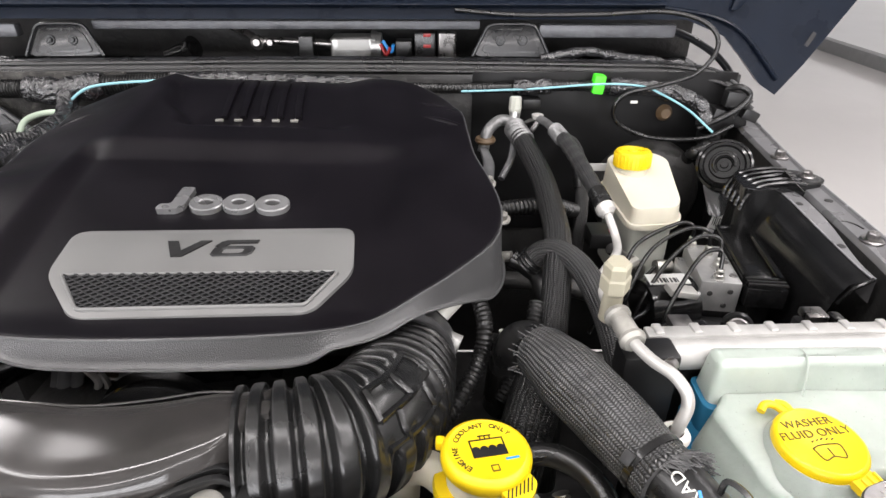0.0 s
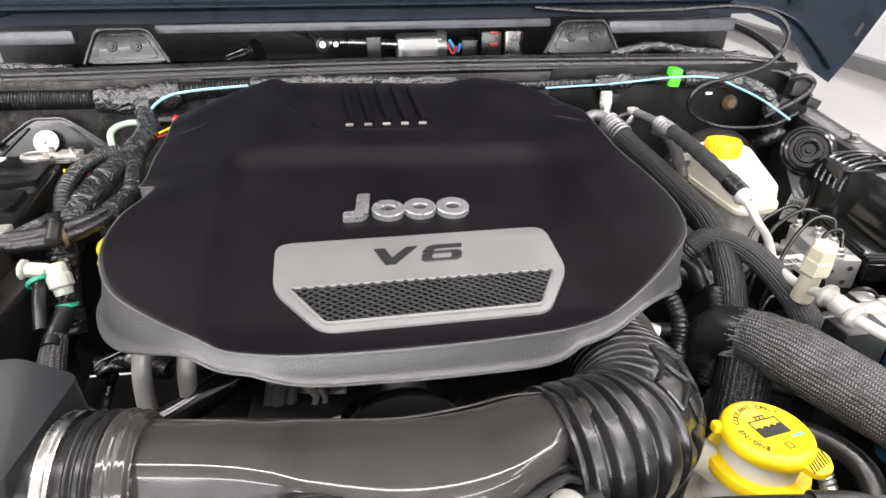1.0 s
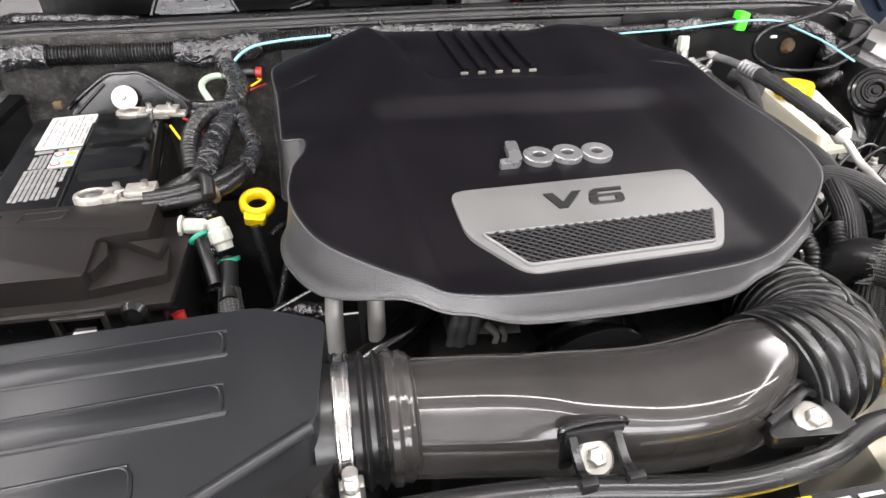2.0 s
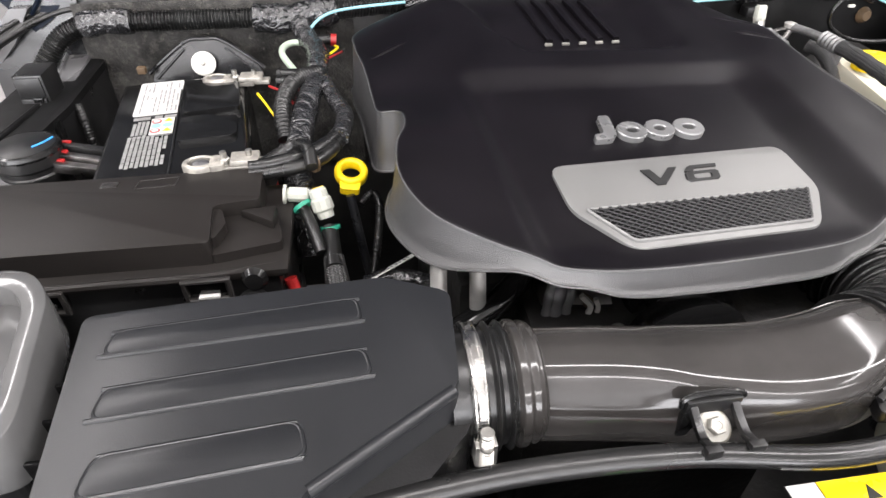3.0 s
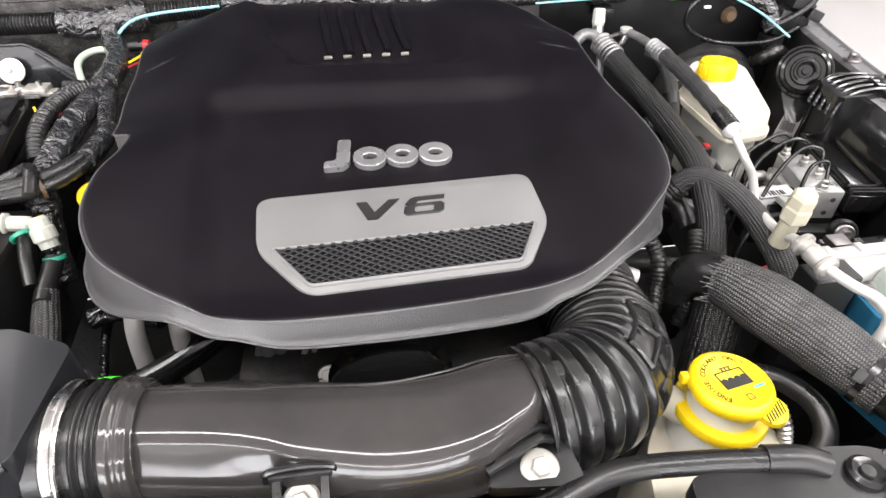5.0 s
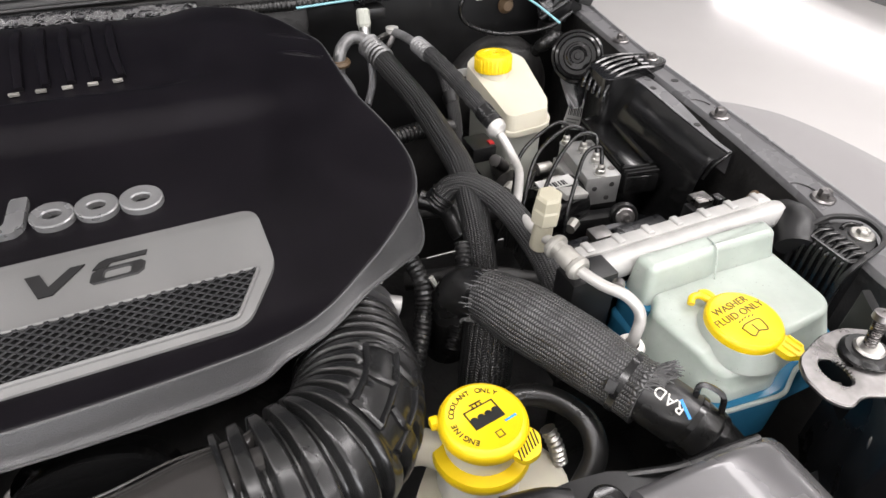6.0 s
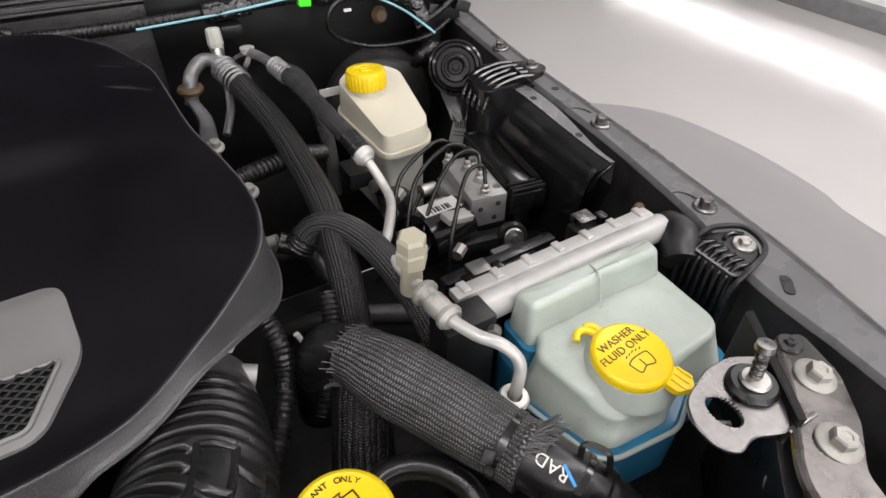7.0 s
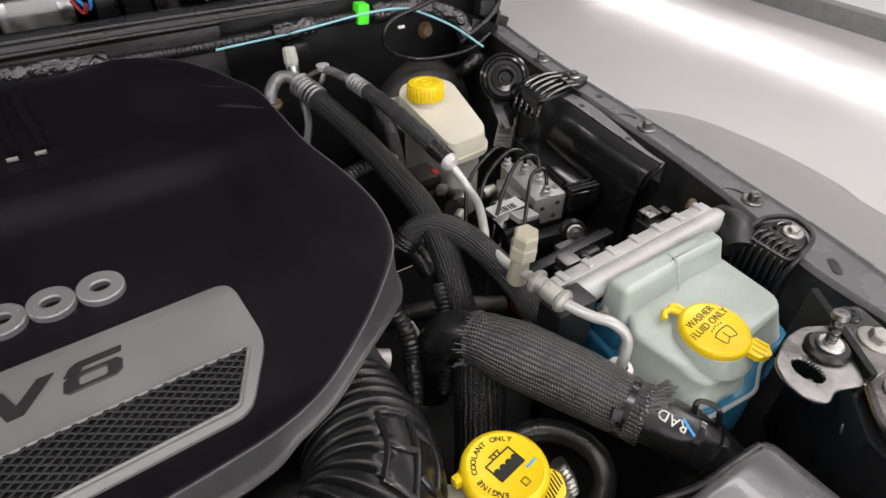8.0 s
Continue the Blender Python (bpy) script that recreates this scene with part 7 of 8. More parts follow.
CW = [(0.03, 1.0, 1.117), (0.144, 0.997, 1.122), (0.255, 0.996, 1.130), (0.32, 0.998, 1.126), (0.352, 0.995, 1.115), (0.385, 0.955, 1.10), (0.405, 0.90, 1.082)]
solo("thin_wire", sweep(CW, 0.0017, 8, 60), CYAN, "thin pale cyan wire along the firewall loom", "wire", "cyan wires")
solo("thin_wire", sweep([(-0.44, 0.99, 1.137), (-0.52, 0.985, 1.133), (-0.56, 0.98, 1.126), (-0.585, 0.97, 1.108), (-0.588, 0.955, 1.09), (-0.58, 0.93, 1.078)], 0.0021, 8, 40), CYAN, "thin pale cyan wire along the firewall loom", "wire", "cyan wires")
corner = thing("corner_connector", (0.47, 1.0, 1.03), "cluster of black plastic connectors at the cowl corner", "connector")
for b6, ang in (((0.44, 0.475, 0.985, 1.02, 1.05, 1.09), 12), ((0.47, 0.50, 0.99, 1.02, 1.06, 1.10), -8), ((0.455, 0.495, 0.98, 1.0, 1.095, 1.12), 5), ((0.485, 0.512, 0.975, 1.01, 1.075, 1.092), 20), ((0.43, 0.46, 0.98, 1.01, 1.03, 1.05), 0)):
    c = Vector(((b6[0] + b6[1]) / 2, (b6[2] + b6[3]) / 2, (b6[4] + b6[5]) / 2))
    h = [(b6[1] - b6[0]) / 2, (b6[3] - b6[2]) / 2, (b6[5] - b6[4]) / 2]
    part("shell", box(-h[0], h[0], -h[1], h[1], -h[2], h[2], 0.003, m=pose(*c, 0, ang, 0)), MATTE, corner)
part("cable", sweep([(0.46, 1.0, 1.12), (0.475, 0.985, 1.128), (0.49, 0.98, 1.115), (0.47, 0.98, 1.09), (0.42, 0.985, 1.06)], 0.005, 10, 40), RUBBER, corner)
solo("cowl_arch", sweep([(0.36, 1.13, 1.198), (0.42, 1.12, 1.185), (0.475, 1.10, 1.155), (0.503, 1.075, 1.12), (0.512, 1.05, 1.08)], 0.009, 12, 40, flat=0.7), BLACKPAINT, "black curved flange at the end of the cowl", "flange")

# ---- cowl trough: wiper gear ----
wiper = thing("wiper_motor", (-0.16, 1.2, 1.11), "grey wiper motor with a label and coloured leads", "wiper motor")
part("housing", box(-0.205, -0.118, 1.165, 1.215, 1.118, 1.172, 0.008, 3), ALU, wiper)
part("end_cap", sweep([(-0.13, 1.19, 1.150), (-0.112, 1.19, 1.150)], [0.03, 0.026], 22, 5), ALU, wiper)
part("label", box(-0.19, -0.132, 1.1625, 1.1648, 1.15, 1.168, 0), LABEL, wiper, "white printed label")
part("clamp", box(-0.258, -0.232, 1.15, 1.19, 1.118, 1.176, 0.004), MATTE, wiper)
part("strut", rod((-0.235, 1.175, 1.160), (-0.20, 1.175, 1.158), 0.008, 12), STEEL, wiper)
part("lead", sweep([(-0.112, 1.165, 1.16), (-0.102, 1.16, 1.143), (-0.094, 1.16, 1.155)], 0.003, 8, 14), RED, wiper, "red lead")
part("lead", sweep([(-0.108, 1.17, 1.165), (-0.094, 1.165, 1.146), (-0.088, 1.16, 1.16)], 0.003, 8, 14), BLUE, wiper, "blue lead")
linkage = thing("wiper_linkage", (-0.3, 1.18, 1.11), "dull brass-coloured wiper linkage rod with pivots", "wiper linkage")
part("arm", sweep([(-0.39, 1.20, 1.185), (-0.36, 1.19, 1.175), (-0.335, 1.175, 1.163)], 0.011, 10, 16, flat=0.5), STEEL, linkage)
part("rod", sweep([(-0.335, 1.172, 1.163), (-0.30, 1.172, 1.164), (-0.255, 1.172, 1.162)], [0.008, 0.0065, 0.006], 12, 14), STEEL, linkage)
part("pivot", lathe([(0, 0.012), (0.006, 0.012), (0.008, 0.007), (0.012, 0.005), (0.013, 0.0), (0, 0)], 20, tilt((-0.335, 1.168, 1.162), (0, -1, 0.15))), STEEL, linkage)
part("pivot", lathe([(0, 0.008), (0.005, 0.008), (0.008, 0.003), (0.009, 0.0), (0, 0)], 18, tilt((-0.312, 1.168, 1.162), (0, -1, 0.15))), STEEL, linkage)
relay = thing("cowl_connector", (-0.04, 1.18, 1.11), "black connector block with red locks in the cowl", "connector")
part("block", box(-0.05, -0.012, 1.16, 1.20, 1.118, 1.18, 0.004), MATTE, relay)
part("block", box(-0.085, -0.055, 1.165, 1.20, 1.118, 1.165, 0.004), MATTE, relay)
for z in (1.158, 1.177):
    part("lock", box(-0.034, -0.020, 1.157, 1.161, z - 0.003, z + 0.003, 0.001), RED, relay, "red lock")
solo("cowl_post", prism(rounded([(-0.008, 1.155), (0.026, 1.155), (0.026, 1.185), (-0.008, 1.185)], 0.006), 1.112, 1.18, 0.003), STEEL, "grey metal post in the cowl trough", "post")
solo("cowl_drain", sweep([(-0.50, 1.16, 1.14), (-0.465, 1.155, 1.15), (-0.445, 1.15, 1.158)], [0.012, 0.015, 0.02], 18, 12), GLOSS, "glossy black drain funnel in the cowl", "drain")
solo("cowl_cable", sweep([(0.17, 1.09, 1.150), (0.22, 1.085, 1.160), (0.255, 1.085, 1.163), (0.30, 1.08, 1.155), (0.37, 1.075, 1.148), (0.43, 1.07, 1.14)], lumpy(0.008, 0.004, 9), 14, 60), TAPE, "taped cable lying in the cowl end", "cable")
solo("cowl_cable", sweep([(-0.98, 1.09, 1.14), (-0.90, 1.09, 1.155), (-0.80, 1.09, 1.15), (-0.73, 1.09, 1.145)], lumpy(0.008, 0.003, 11), 14, 50), TAPE, "taped cable lying in the cowl end", "cable")

# ---- left bay: loom, cables, connectors ----
trunk = thing("left_loom", (-0.58, 0.8, 1.0), "fat taped wiring trunk with grey battery cables", "wiring loom")
part("trunk", sweep([(-0.60, 0.995, 1.115), (-0.59, 0.965, 1.098), (-0.575, 0.92, 1.092), (-0.575, 0.85, 1.088), (-0.585, 0.77, 1.082), (-0.592, 0.70, 1.070), (-0.595, 0.65, 1.04), (-0.59, 0.61, 0.97)], lumpy(0.0155, 0.0035, 21), 22, 80), TAPE, trunk)
part("branch", sweep([(-0.565, 0.83, 1.085), (-0.55, 0.77, 1.083), (-0.539, 0.725, 1.083), (-0.545, 0.675, 1.082)], lumpy(0.0105, 0.0015, 23), 16, 40), TAPE, trunk)
for dy, dz in ((0.0, 0.0), (-0.013, -0.006)):
    part("battery_cable", sweep([(-0.538, 0.745 + dy, 1.083 + dz), (-0.541, 0.71 + dy, 1.083 + dz), (-0.552, 0.675 + dy, 1.083 + dz), (-0.575, 0.646 + dy, 1.082 + dz), (-0.615, 0.630 + dy * 0.5, 1.080 + dz), (-0.64, 0.628 + dy * 0.5, 1.079 + dz)], 0.0076, 14, 50), RUBBER, trunk, "grey-black battery cable")
part("cable_band", sweep([(-0.575, 0.634, 1.079), (-0.578, 0.632, 1.079)], 0.0165, 16, 4, flat=0.8), ORANGE, trunk, "brown tie band")
part("conduit", sweep([(-0.572, 0.835, 1.095), (-0.595, 0.81, 1.10), (-0.609, 0.77, 1.097), (-0.612, 0.73, 1.088), (-0.608, 0.70, 1.07)], corrugated(0.0085, 0.0015, 0.0048), 14, 120), RUBBER, trunk)
for pts in ([(-0.625, 0.862, 1.086), (-0.60, 0.852, 1.088), (-0.575, 0.845, 1.088)], [(-0.625, 0.845, 1.082), (-0.60, 0.835, 1.084), (-0.575, 0.83, 1.085)]):
    part("battery_cable", sweep(pts, 0.0078, 14, 16), RUBBER, trunk)
part("red_sleeve", sweep([(-0.605, 0.837, 1.084), (-0.588, 0.833, 1.085)], 0.0088, 14, 4), RED, trunk, "red heat-shrink sleeve")
for pts, m_ in (([(-0.635, 0.825, 1.085), (-0.61, 0.79, 1.086), (-0.592, 0.745, 1.075)], RED), ([(-0.65, 0.815, 1.08), (-0.635, 0.79, 1.07), (-0.62, 0.77, 1.05)], YELLOW), ([(-0.55, 0.945, 1.092), (-0.545, 0.925, 1.096), (-0.556, 0.905, 1.095)], YELLOW), ([(-0.54, 0.94, 1.085), (-0.548, 0.915, 1.09), (-0.56, 0.90, 1.09)], RED), ([(-0.612, 0.71, 1.03), (-0.625, 0.68, 1.02), (-0.63, 0.65, 0.98)], RED)):
    part("lead", sweep(pts, 0.0016, 8, 20), m_, trunk, "thin coloured lead")
part("pale_hose", sweep([(-0.590, 0.955, 1.094), (-0.610, 0.955, 1.096), (-0.622, 0.935, 1.097), (-0.622, 0.908, 1.096), (-0.610, 0.875, 1.092), (-0.595, 0.845, 1.085)], 0.0045, 12, 50), PALE, trunk, "pale green hose bent in a hook")
part("plug", sweep([(-0.60, 0.965, 1.092), (-0.57, 0.975, 1.092), (-0.553, 0.978, 1.090)], 0.008, 12, 14), MATTE, trunk)
part("plug_ring", sweep([(-0.556, 0.978, 1.090), (-0.548, 0.978, 1.089)], 0.0092, 14, 4), RED, trunk, "orange-red plug ring")
part("connector", box(-0.615, -0.585, 0.655, 0.685, 1.035, 1.075, 0.004), MATTE, trunk)
part("connector_rib", box(-0.618, -0.612, 0.65, 0.68, 1.04, 1.07, 0.002), GLOSS, trunk)
part("green_clip", box(-0.598, -0.59, 0.76, 0.772, 1.072, 1.08, 0.002), GREEN, trunk, "small green clip")

TEAL = surface("teal_green_plastic", (0.02, 0.25, 0.16), 0.4, var=0.1, bump=0)
purge = thing("vapour_connector", (-0.57, 0.6, 1.0), "white plastic vapour valve with green rings", "valve")
part("body", lathe([(0, 0.05), (0.012, 0.05), (0.0145, 0.046), (0.0145, 0.034), (0.0175, 0.031), (0.0178, 0.014), (0.014, 0.010), (0.013, 0.0), (0, 0)], 12, tilt((-0.564, 0.580, 1.040), (-0.25, 0.45, 0.9)) @ Matrix.Scale(0.64, 4)), OLDWHITE, purge, angle=25)
part("side_body", lathe([(0, 0.0), (0.009, 0.0), (0.012, 0.004), (0.012, 0.030), (0.009, 0.034), (0.016, 0.035), (0.016, 0.039), (0, 0.039)], 10, tilt((-0.580, 0.597, 1.058), (-1, 0.05, 0.1)) @ Matrix.Scale(0.66, 4)), OLDWHITE, purge, angle=25)
part("yellow_ring", lathe([(0.008, 0.0), (0.011, 0.0), (0.011, 0.004), (0.008, 0.004)], 18, tilt((-0.570, 0.594, 1.066), (-0.25, 0.45, 0.9)) @ Matrix.Scale(0.55, 4)), YELLOW, purge)
for at, n_ in (((-0.561, 0.572, 1.030), (-0.1, 0.5, 0.9)), ((-0.586, 0.583, 1.052), (-0.5, 0.6, 0.6))):
    part("green_ring", lathe([(0.008, 0.0), (0.0105, 0.0), (0.0105, 0.004), (0.008, 0.004)], 18, tilt(at, n_)), TEAL, purge, "teal green ring")
part("top_hose", sweep([(-0.574, 0.607, 1.085), (-0.577, 0.628, 1.095), (-0.588, 0.645, 1.092), (-0.605, 0.645, 1.085), (-0.63, 0.628, 1.078)], 0.0068, 12, 40), RUBBER, purge)
part("lower_hose", sweep([(-0.562, 0.572, 1.03), (-0.560, 0.545, 1.025), (-0.558, 0.52, 1.02)], 0.009, 14, 14), RUBBER, purge)
part("thin_hose", sweep([(-0.586, 0.583, 1.05), (-0.578, 0.56, 1.045), (-0.57, 0.535, 1.03)], 0.006, 10, 14), RUBBER, purge)
part("braid", sweep([(-0.559, 0.535, 1.022), (-0.556, 0.505, 1.005), (-0.552, 0.47, 0.98), (-0.55, 0.44, 0.92)], [0.0105, 0.0125, 0.013, 0.013], 26, 60), BRAIDCOARSE, purge, "black braided sleeve")

dip = thing("oil_dipstick", (-0.533, 0.63, 0.95), "yellow ring handle of the oil dipstick", "dipstick")
dm = tilt((-0.5365, 0.648, 1.051), (0.10, -0.34, 0.94), -14)
part("ring", lathe([(0.0106, -0.0045), (0.0118, -0.0065), (0.0150, -0.0074), (0.0178, -0.0060), (0.0188, -0.0030), (0.0188, 0.0030), (0.0178, 0.0060), (0.0150, 0.0074), (0.0118, 0.0065), (0.0106, 0.0045), (0.0106, -0.0045)], 36, dm), YELLOW, dip, angle=70)
part("tab", prism(rounded([(-0.0115, -0.012), (0.0115, -0.012), (0.0105, -0.026), (-0.0105, -0.026)], 0.004), -0.007, 0.003, 0.002, m=dm @ pose(0, 0, 0, 0, 0, -8)), YELLOW, dip)
part("tube", rod(dm @ Vector((-0.003, -0.030, -0.002)), (-0.52, 0.585, 0.90), 0.005, 10), BLACKPAINT, dip)
solo("thin_conduit", sweep([(-0.53, 0.66, 1.0), (-0.515, 0.675, 1.005), (-0.508, 0.66, 1.0), (-0.512, 0.61, 0.99), (-0.525, 0.54, 0.965), (-0.53, 0.50, 0.93)], corrugated(0.0042, 0.0008, 0.0035), 10, 180), RUBBER, "thin corrugated conduit beside the engine cover", "conduit")
tag = thing("paper_tag", (-0.497, 0.54, 0.99), "white barcode tag folded over a hose under the cover", "tag")
tm = pose(-0.497, 0.541, 1.0, -35, -10, 25)
part("strip", box(-0.032, 0.032, -0.008, 0.008, 0, 0.0008, 0, m=tm), LABEL, tag)
for k in range(9):
    part("bar_code", box(-0.026 + 0.005 * k, -0.0245 + 0.005 * k + 0.001 * (k % 2), -0.004, 0.005, 0.0009, 0.0012, 0, m=tm), PRINT, tag)
solo("tag_hose", sweep([(-0.53, 0.53, 0.985), (-0.50, 0.535, 0.988), (-0.46, 0.52, 0.985)], lumpy(0.011, 0.003, 30), 14, 24), TAPE, "taped hose under the paper tag", "hose")

pin2 = thing("insulation_pin", (-0.748, 0.975, 1.06), "white round plastic fastener on the insulation", "fastener")
pm = tilt((-0.748, 0.977, 1.064), (0.05, -0.85, 0.5))
part("disc", lathe([(0, 0.004), (0.012, 0.0035), (0.0175, 0.001), (0.018, -0.001), (0, -0.001)], 32, pm), WHITEP, pin2)
part("stem", lathe([(0, 0.008), (0.003, 0.008), (0.004, 0.004), (0.006, 0.0035), (0, 0.003)], 14, pm), ZINC, pin2)
tri_ = thing("battery_bracket", (-0.745, 0.97, 1.0), "black triangular pressed bracket behind the battery", "bracket")
tb = pose(-0.746, 0.992, 1.06, 70, 0, 0)
part("plate", prism(rounded([(-0.085, -0.03), (0.085, -0.03), (0.075, -0.005), (0.022, 0.032), (-0.022, 0.032), (-0.075, -0.005)], 0.01), -0.003, 0.003, 0.0015, m=tb), BLACKPAINT, tri_)
for sx in (-1, 1):
    part("rib", sweep([tb @ Vector((sx * 0.085, -0.012, 0.004)), tb @ Vector((sx * 0.06, 0.008, 0.005)), tb @ Vector((sx * 0.024, 0.032, 0.004)), tb @ Vector((0, 0.034, 0.004))], 0.003, 8, 24), BLACKPAINT, tri_)
    part("rib", sweep([tb @ Vector((sx * 0.075, -0.02, 0.004)), tb @ Vector((sx * 0.03, 0.02, 0.005))], 0.002, 8, 8), BLACKPAINT, tri_)
part("end_stop", box(-0.838, -0.826, 0.955, 0.965, 1.06, 1.07, 0.002), ORANGE, tri_)

can = thing("canister", (-0.885, 0.70, 0.9), "round black plastic canister cap with a blue stripe", "canister")
part("cap", lathe([(0, 0.008), (0.030, 0.008), (0.034, 0.006), (0.035, 0.003), (0.035, -0.012), (0.032, -0.015), (0.032, -0.020), (0.034, -0.022), (0.034, -0.10), (0, -0.10)], 40, pose(-0.893, 0.712, 1.072)), MATTE, can)
part("rim", lathe([(0.0325, 0.0072), (0.0352, 0.006), (0.0365, 0.002), (0.0352, -0.001)], 40, pose(-0.893, 0.712, 1.072)), GLOSS, can)
part("paint_mark", sweep([(-0.880, 0.702, 1.0805), (-0.872, 0.712, 1.0805), (-0.866, 0.724, 1.0805)], 0.0012, 8, 14), BLUE, can, "blue paint mark")
plugs = thing("wire_plugs", (-0.83, 0.69, 1.0), "grey plugs with red locks and blue leads", "connector")
for k, y in enumerate((0.705, 0.69, 0.676)):
    part("plug", box(-0.028, 0.028, -0.005, 0.005, -0.006, 0.006, 0.002, m=pose(-0.822, y, 1.062 - 0.004 * k, 0, 6, -12)), STEEL if k else MATTE, plugs)
    part("lock", box(-0.006, 0.006, -0.002, 0.002, -0.002, 0.002, 0.0008, m=pose(-0.842, y + 0.007, 1.070 - 0.004 * k, 0, 0, -12)), RED, plugs, "red lock")
    part("lead", sweep([(-0.795, y - 0.006, 1.06 - 0.004 * k), (-0.782, y - 0.012, 1.058), (-0.772, y - 0.03 + 0.004 * k, 1.05)], 0.0022, 8, 14), BLUE, plugs, "thin blue lead")
part("conduit", sweep([(-0.772, 0.662, 1.045), (-0.75, 0.64, 1.052), (-0.72, 0.625, 1.05), (-0.69, 0.622, 1.04)], corrugated(0.006, 0.001, 0.004), 12, 80), RUBBER, plugs)
nudge(plugs, -0.016, 0.018)
# tray is added to cover the pale ledge with something dark
tray_t = thing("dark_filler_tray", (-0.95, 0.86, 0.96), "matte black tray added over the wing ledge to darken it", "tray")
TRAY_O = rounded([(-1.0, .70), (-.918, .70), (-.902, .86), (-.905, 1.03), (-.985, 1.03)], 0.012)
part("body", prism(TRAY_O, 0.96, 1.050, 0.004), MATTE, tray_t)
part("lid", prism(inflate(TRAY_O, 0.002), 1.050, 1.060, 0.004), SHADEBLK, tray_t, "dull lid with a low ridge")
part("ridge", sweep([(-0.958, 0.72, 1.060), (-0.946, 0.80, 1.061), (-0.940, 0.862, 1.060)], 0.004, 8, 20), SHADEBLK, tray_t)
for y in (0.76, 0.82):
    part("side_clip", box(-0.914, -0.902, y - 0.008, y + 0.008, 1.030, 1.056, 0.002, m=None), GLOSS, tray_t)
solo("wing_end_panel", prism(rounded([(-1.005, 1.15), (-.92, 1.15), (-.92, .95), (-1.08, .95), (-1.074, 1.048), (-1.078, 1.067), (-1.042, 1.104)], 0.006), 0.0, 0.004, 0.001, m=pose(0, 1.045, 0, 90, 0, 0)), BLACKPAINT, "black sheet-metal end panel closing the wing at the cowl", "panel")
hb = thing("hinge_bracket", (-1.04, 1.03, 1.06), "stepped grey-black bracket at the cowl's outer end", "bracket")
part("plate", prism(rounded([(-1.008, 1.14), (-.982, 1.14), (-1.018, 1.092), (-1.050, 1.062), (-1.076, 1.066), (-1.044, 1.104)], 0.004), 0.005, 0.022, 0.003, m=pose(0, 1.045, 0, 90, 0, 0)), LEDGE, hb)
part("step", prism(rounded([(-1.040, 1.098), (-1.026, 1.104), (-1.058, 1.068), (-1.072, 1.070)], 0.003), 0.022, 0.032, 0.002, m=pose(0, 1.045, 0, 90, 0, 0)), BLACKPAINT, hb)
relayb = thing("relay_box", (-0.94, 0.9, 1.0), "square black relay box on the wing beside the battery", "relay box")
part("box", box(-0.965, -0.928, 0.875, 0.925, 1.045, 1.096, 0.003, m=None), MATTE, relayb)
part("step", box(-0.9625, -0.931, 0.870, 0.876, 1.045, 1.066, 0.0015), MATTE, relayb)
part("cover_plate", box(-0.962, -0.931, 0.8725, 0.8755, 1.068, 1.093, 0.002), MATTE, relayb)
part("clip", box(-0.946, -0.934, 0.867, 0.872, 1.062, 1.068, 0.001), GLOSS, relayb)
part("foot", box(-0.97, -0.905, 0.87, 0.93, 1.0, 1.046, 0.004), SHADEBLK, relayb)
part("conduit", sweep([(-0.90, 0.88, 1.05), (-0.89, 0.86, 1.03), (-0.885, 0.85, 0.98), (-0.88, 0.85, 0.9)], corrugated(0.0055, 0.001, 0.004), 10, 90), RUBBER, relayb)
lid = thing("grey_lid", (-0.79, 0.37, 1.0), "glossy grey moulded lid with a rounded raised rim", "lid")
go = rounded([(-.90, .285), (-.742, .292), (-.735, .31), (-.757, .425), (-.782, .458), (-.90, .46)], 0.02)
gi = [(-0.825 + (x + 0.825) * 0.80, 0.375 + (y - 0.375) * 0.78) for x, y in go]
GREYLID = surface("glossy_grey_lid", (0.10, 0.10, 0.10), 0.16, var=0.1, grain=200, bump=0.05, coat=0.4)
part("rim", ring_slab(go, gi, lambda x, y: 1.085, -0.03, 0.014), GREYLID, lid, angle=50)
part("pan", slab(inflate(gi, 0.002), lambda x, y: 1.080, -0.01, 0.0, 0.002), GREYLID, lid)
part("skirt", prism(inflate(go, -0.006), 0.92, 1.058, 0.004), MATTE, lid, "matte black skirt")
for at in ((-0.73, 0.345, 1.035), (-0.728, 0.305, 1.03)):
    solo("bent_tab", prism(rounded([(-0.009, -0.006), (0.009, -0.006), (0.007, 0.006), (-0.007, 0.007)], 0.002), -0.001, 0.001, 0.0004, m=pose(*at, 40, 10, 30)), ALU, "small bent bare metal tab", "tab", "metal tabs")

GREYEDGE = surface("lit_edge_brown", (0.03, 0.028, 0.027), 0.18, var=0.2, bump=0.05)
# fuse box markings, latches and pocket
for x in (-0.80, -0.662):
    part("latch_frame", ring_slab([(x - 0.021, 1.030), (x + 0.021, 1.030), (x + 0.021, 1.055), (x - 0.021, 1.055)], [(x - 0.017, 1.034), (x + 0.017, 1.034), (x + 0.017, 1.051), (x - 0.017, 1.051)], lambda a, b: 0, -0.002, 0.002), GREYEDGE, fuse).matrix_parent_inverse = Matrix.Translation(-fuse.location) @ Matrix(((1, 0, 0, 0), (0, 0, -1, 0.464), (0, 1, 0, 0), (0, 0, 0, 1)))
    part("latch_slot", box(x - 0.009, x + 0.009, 0.4615, 0.4665, 1.034, 1.037, 0.0008), LABEL, fuse, "pale latch tongue")
part("clip_dome", lathe([(0, 0.008), (0.008, 0.006), (0.012, 0.0), (0, 0)], 20, tilt((-0.622, 0.470, 1.046), (0, -1, 0.2))), GLOSS, fuse)
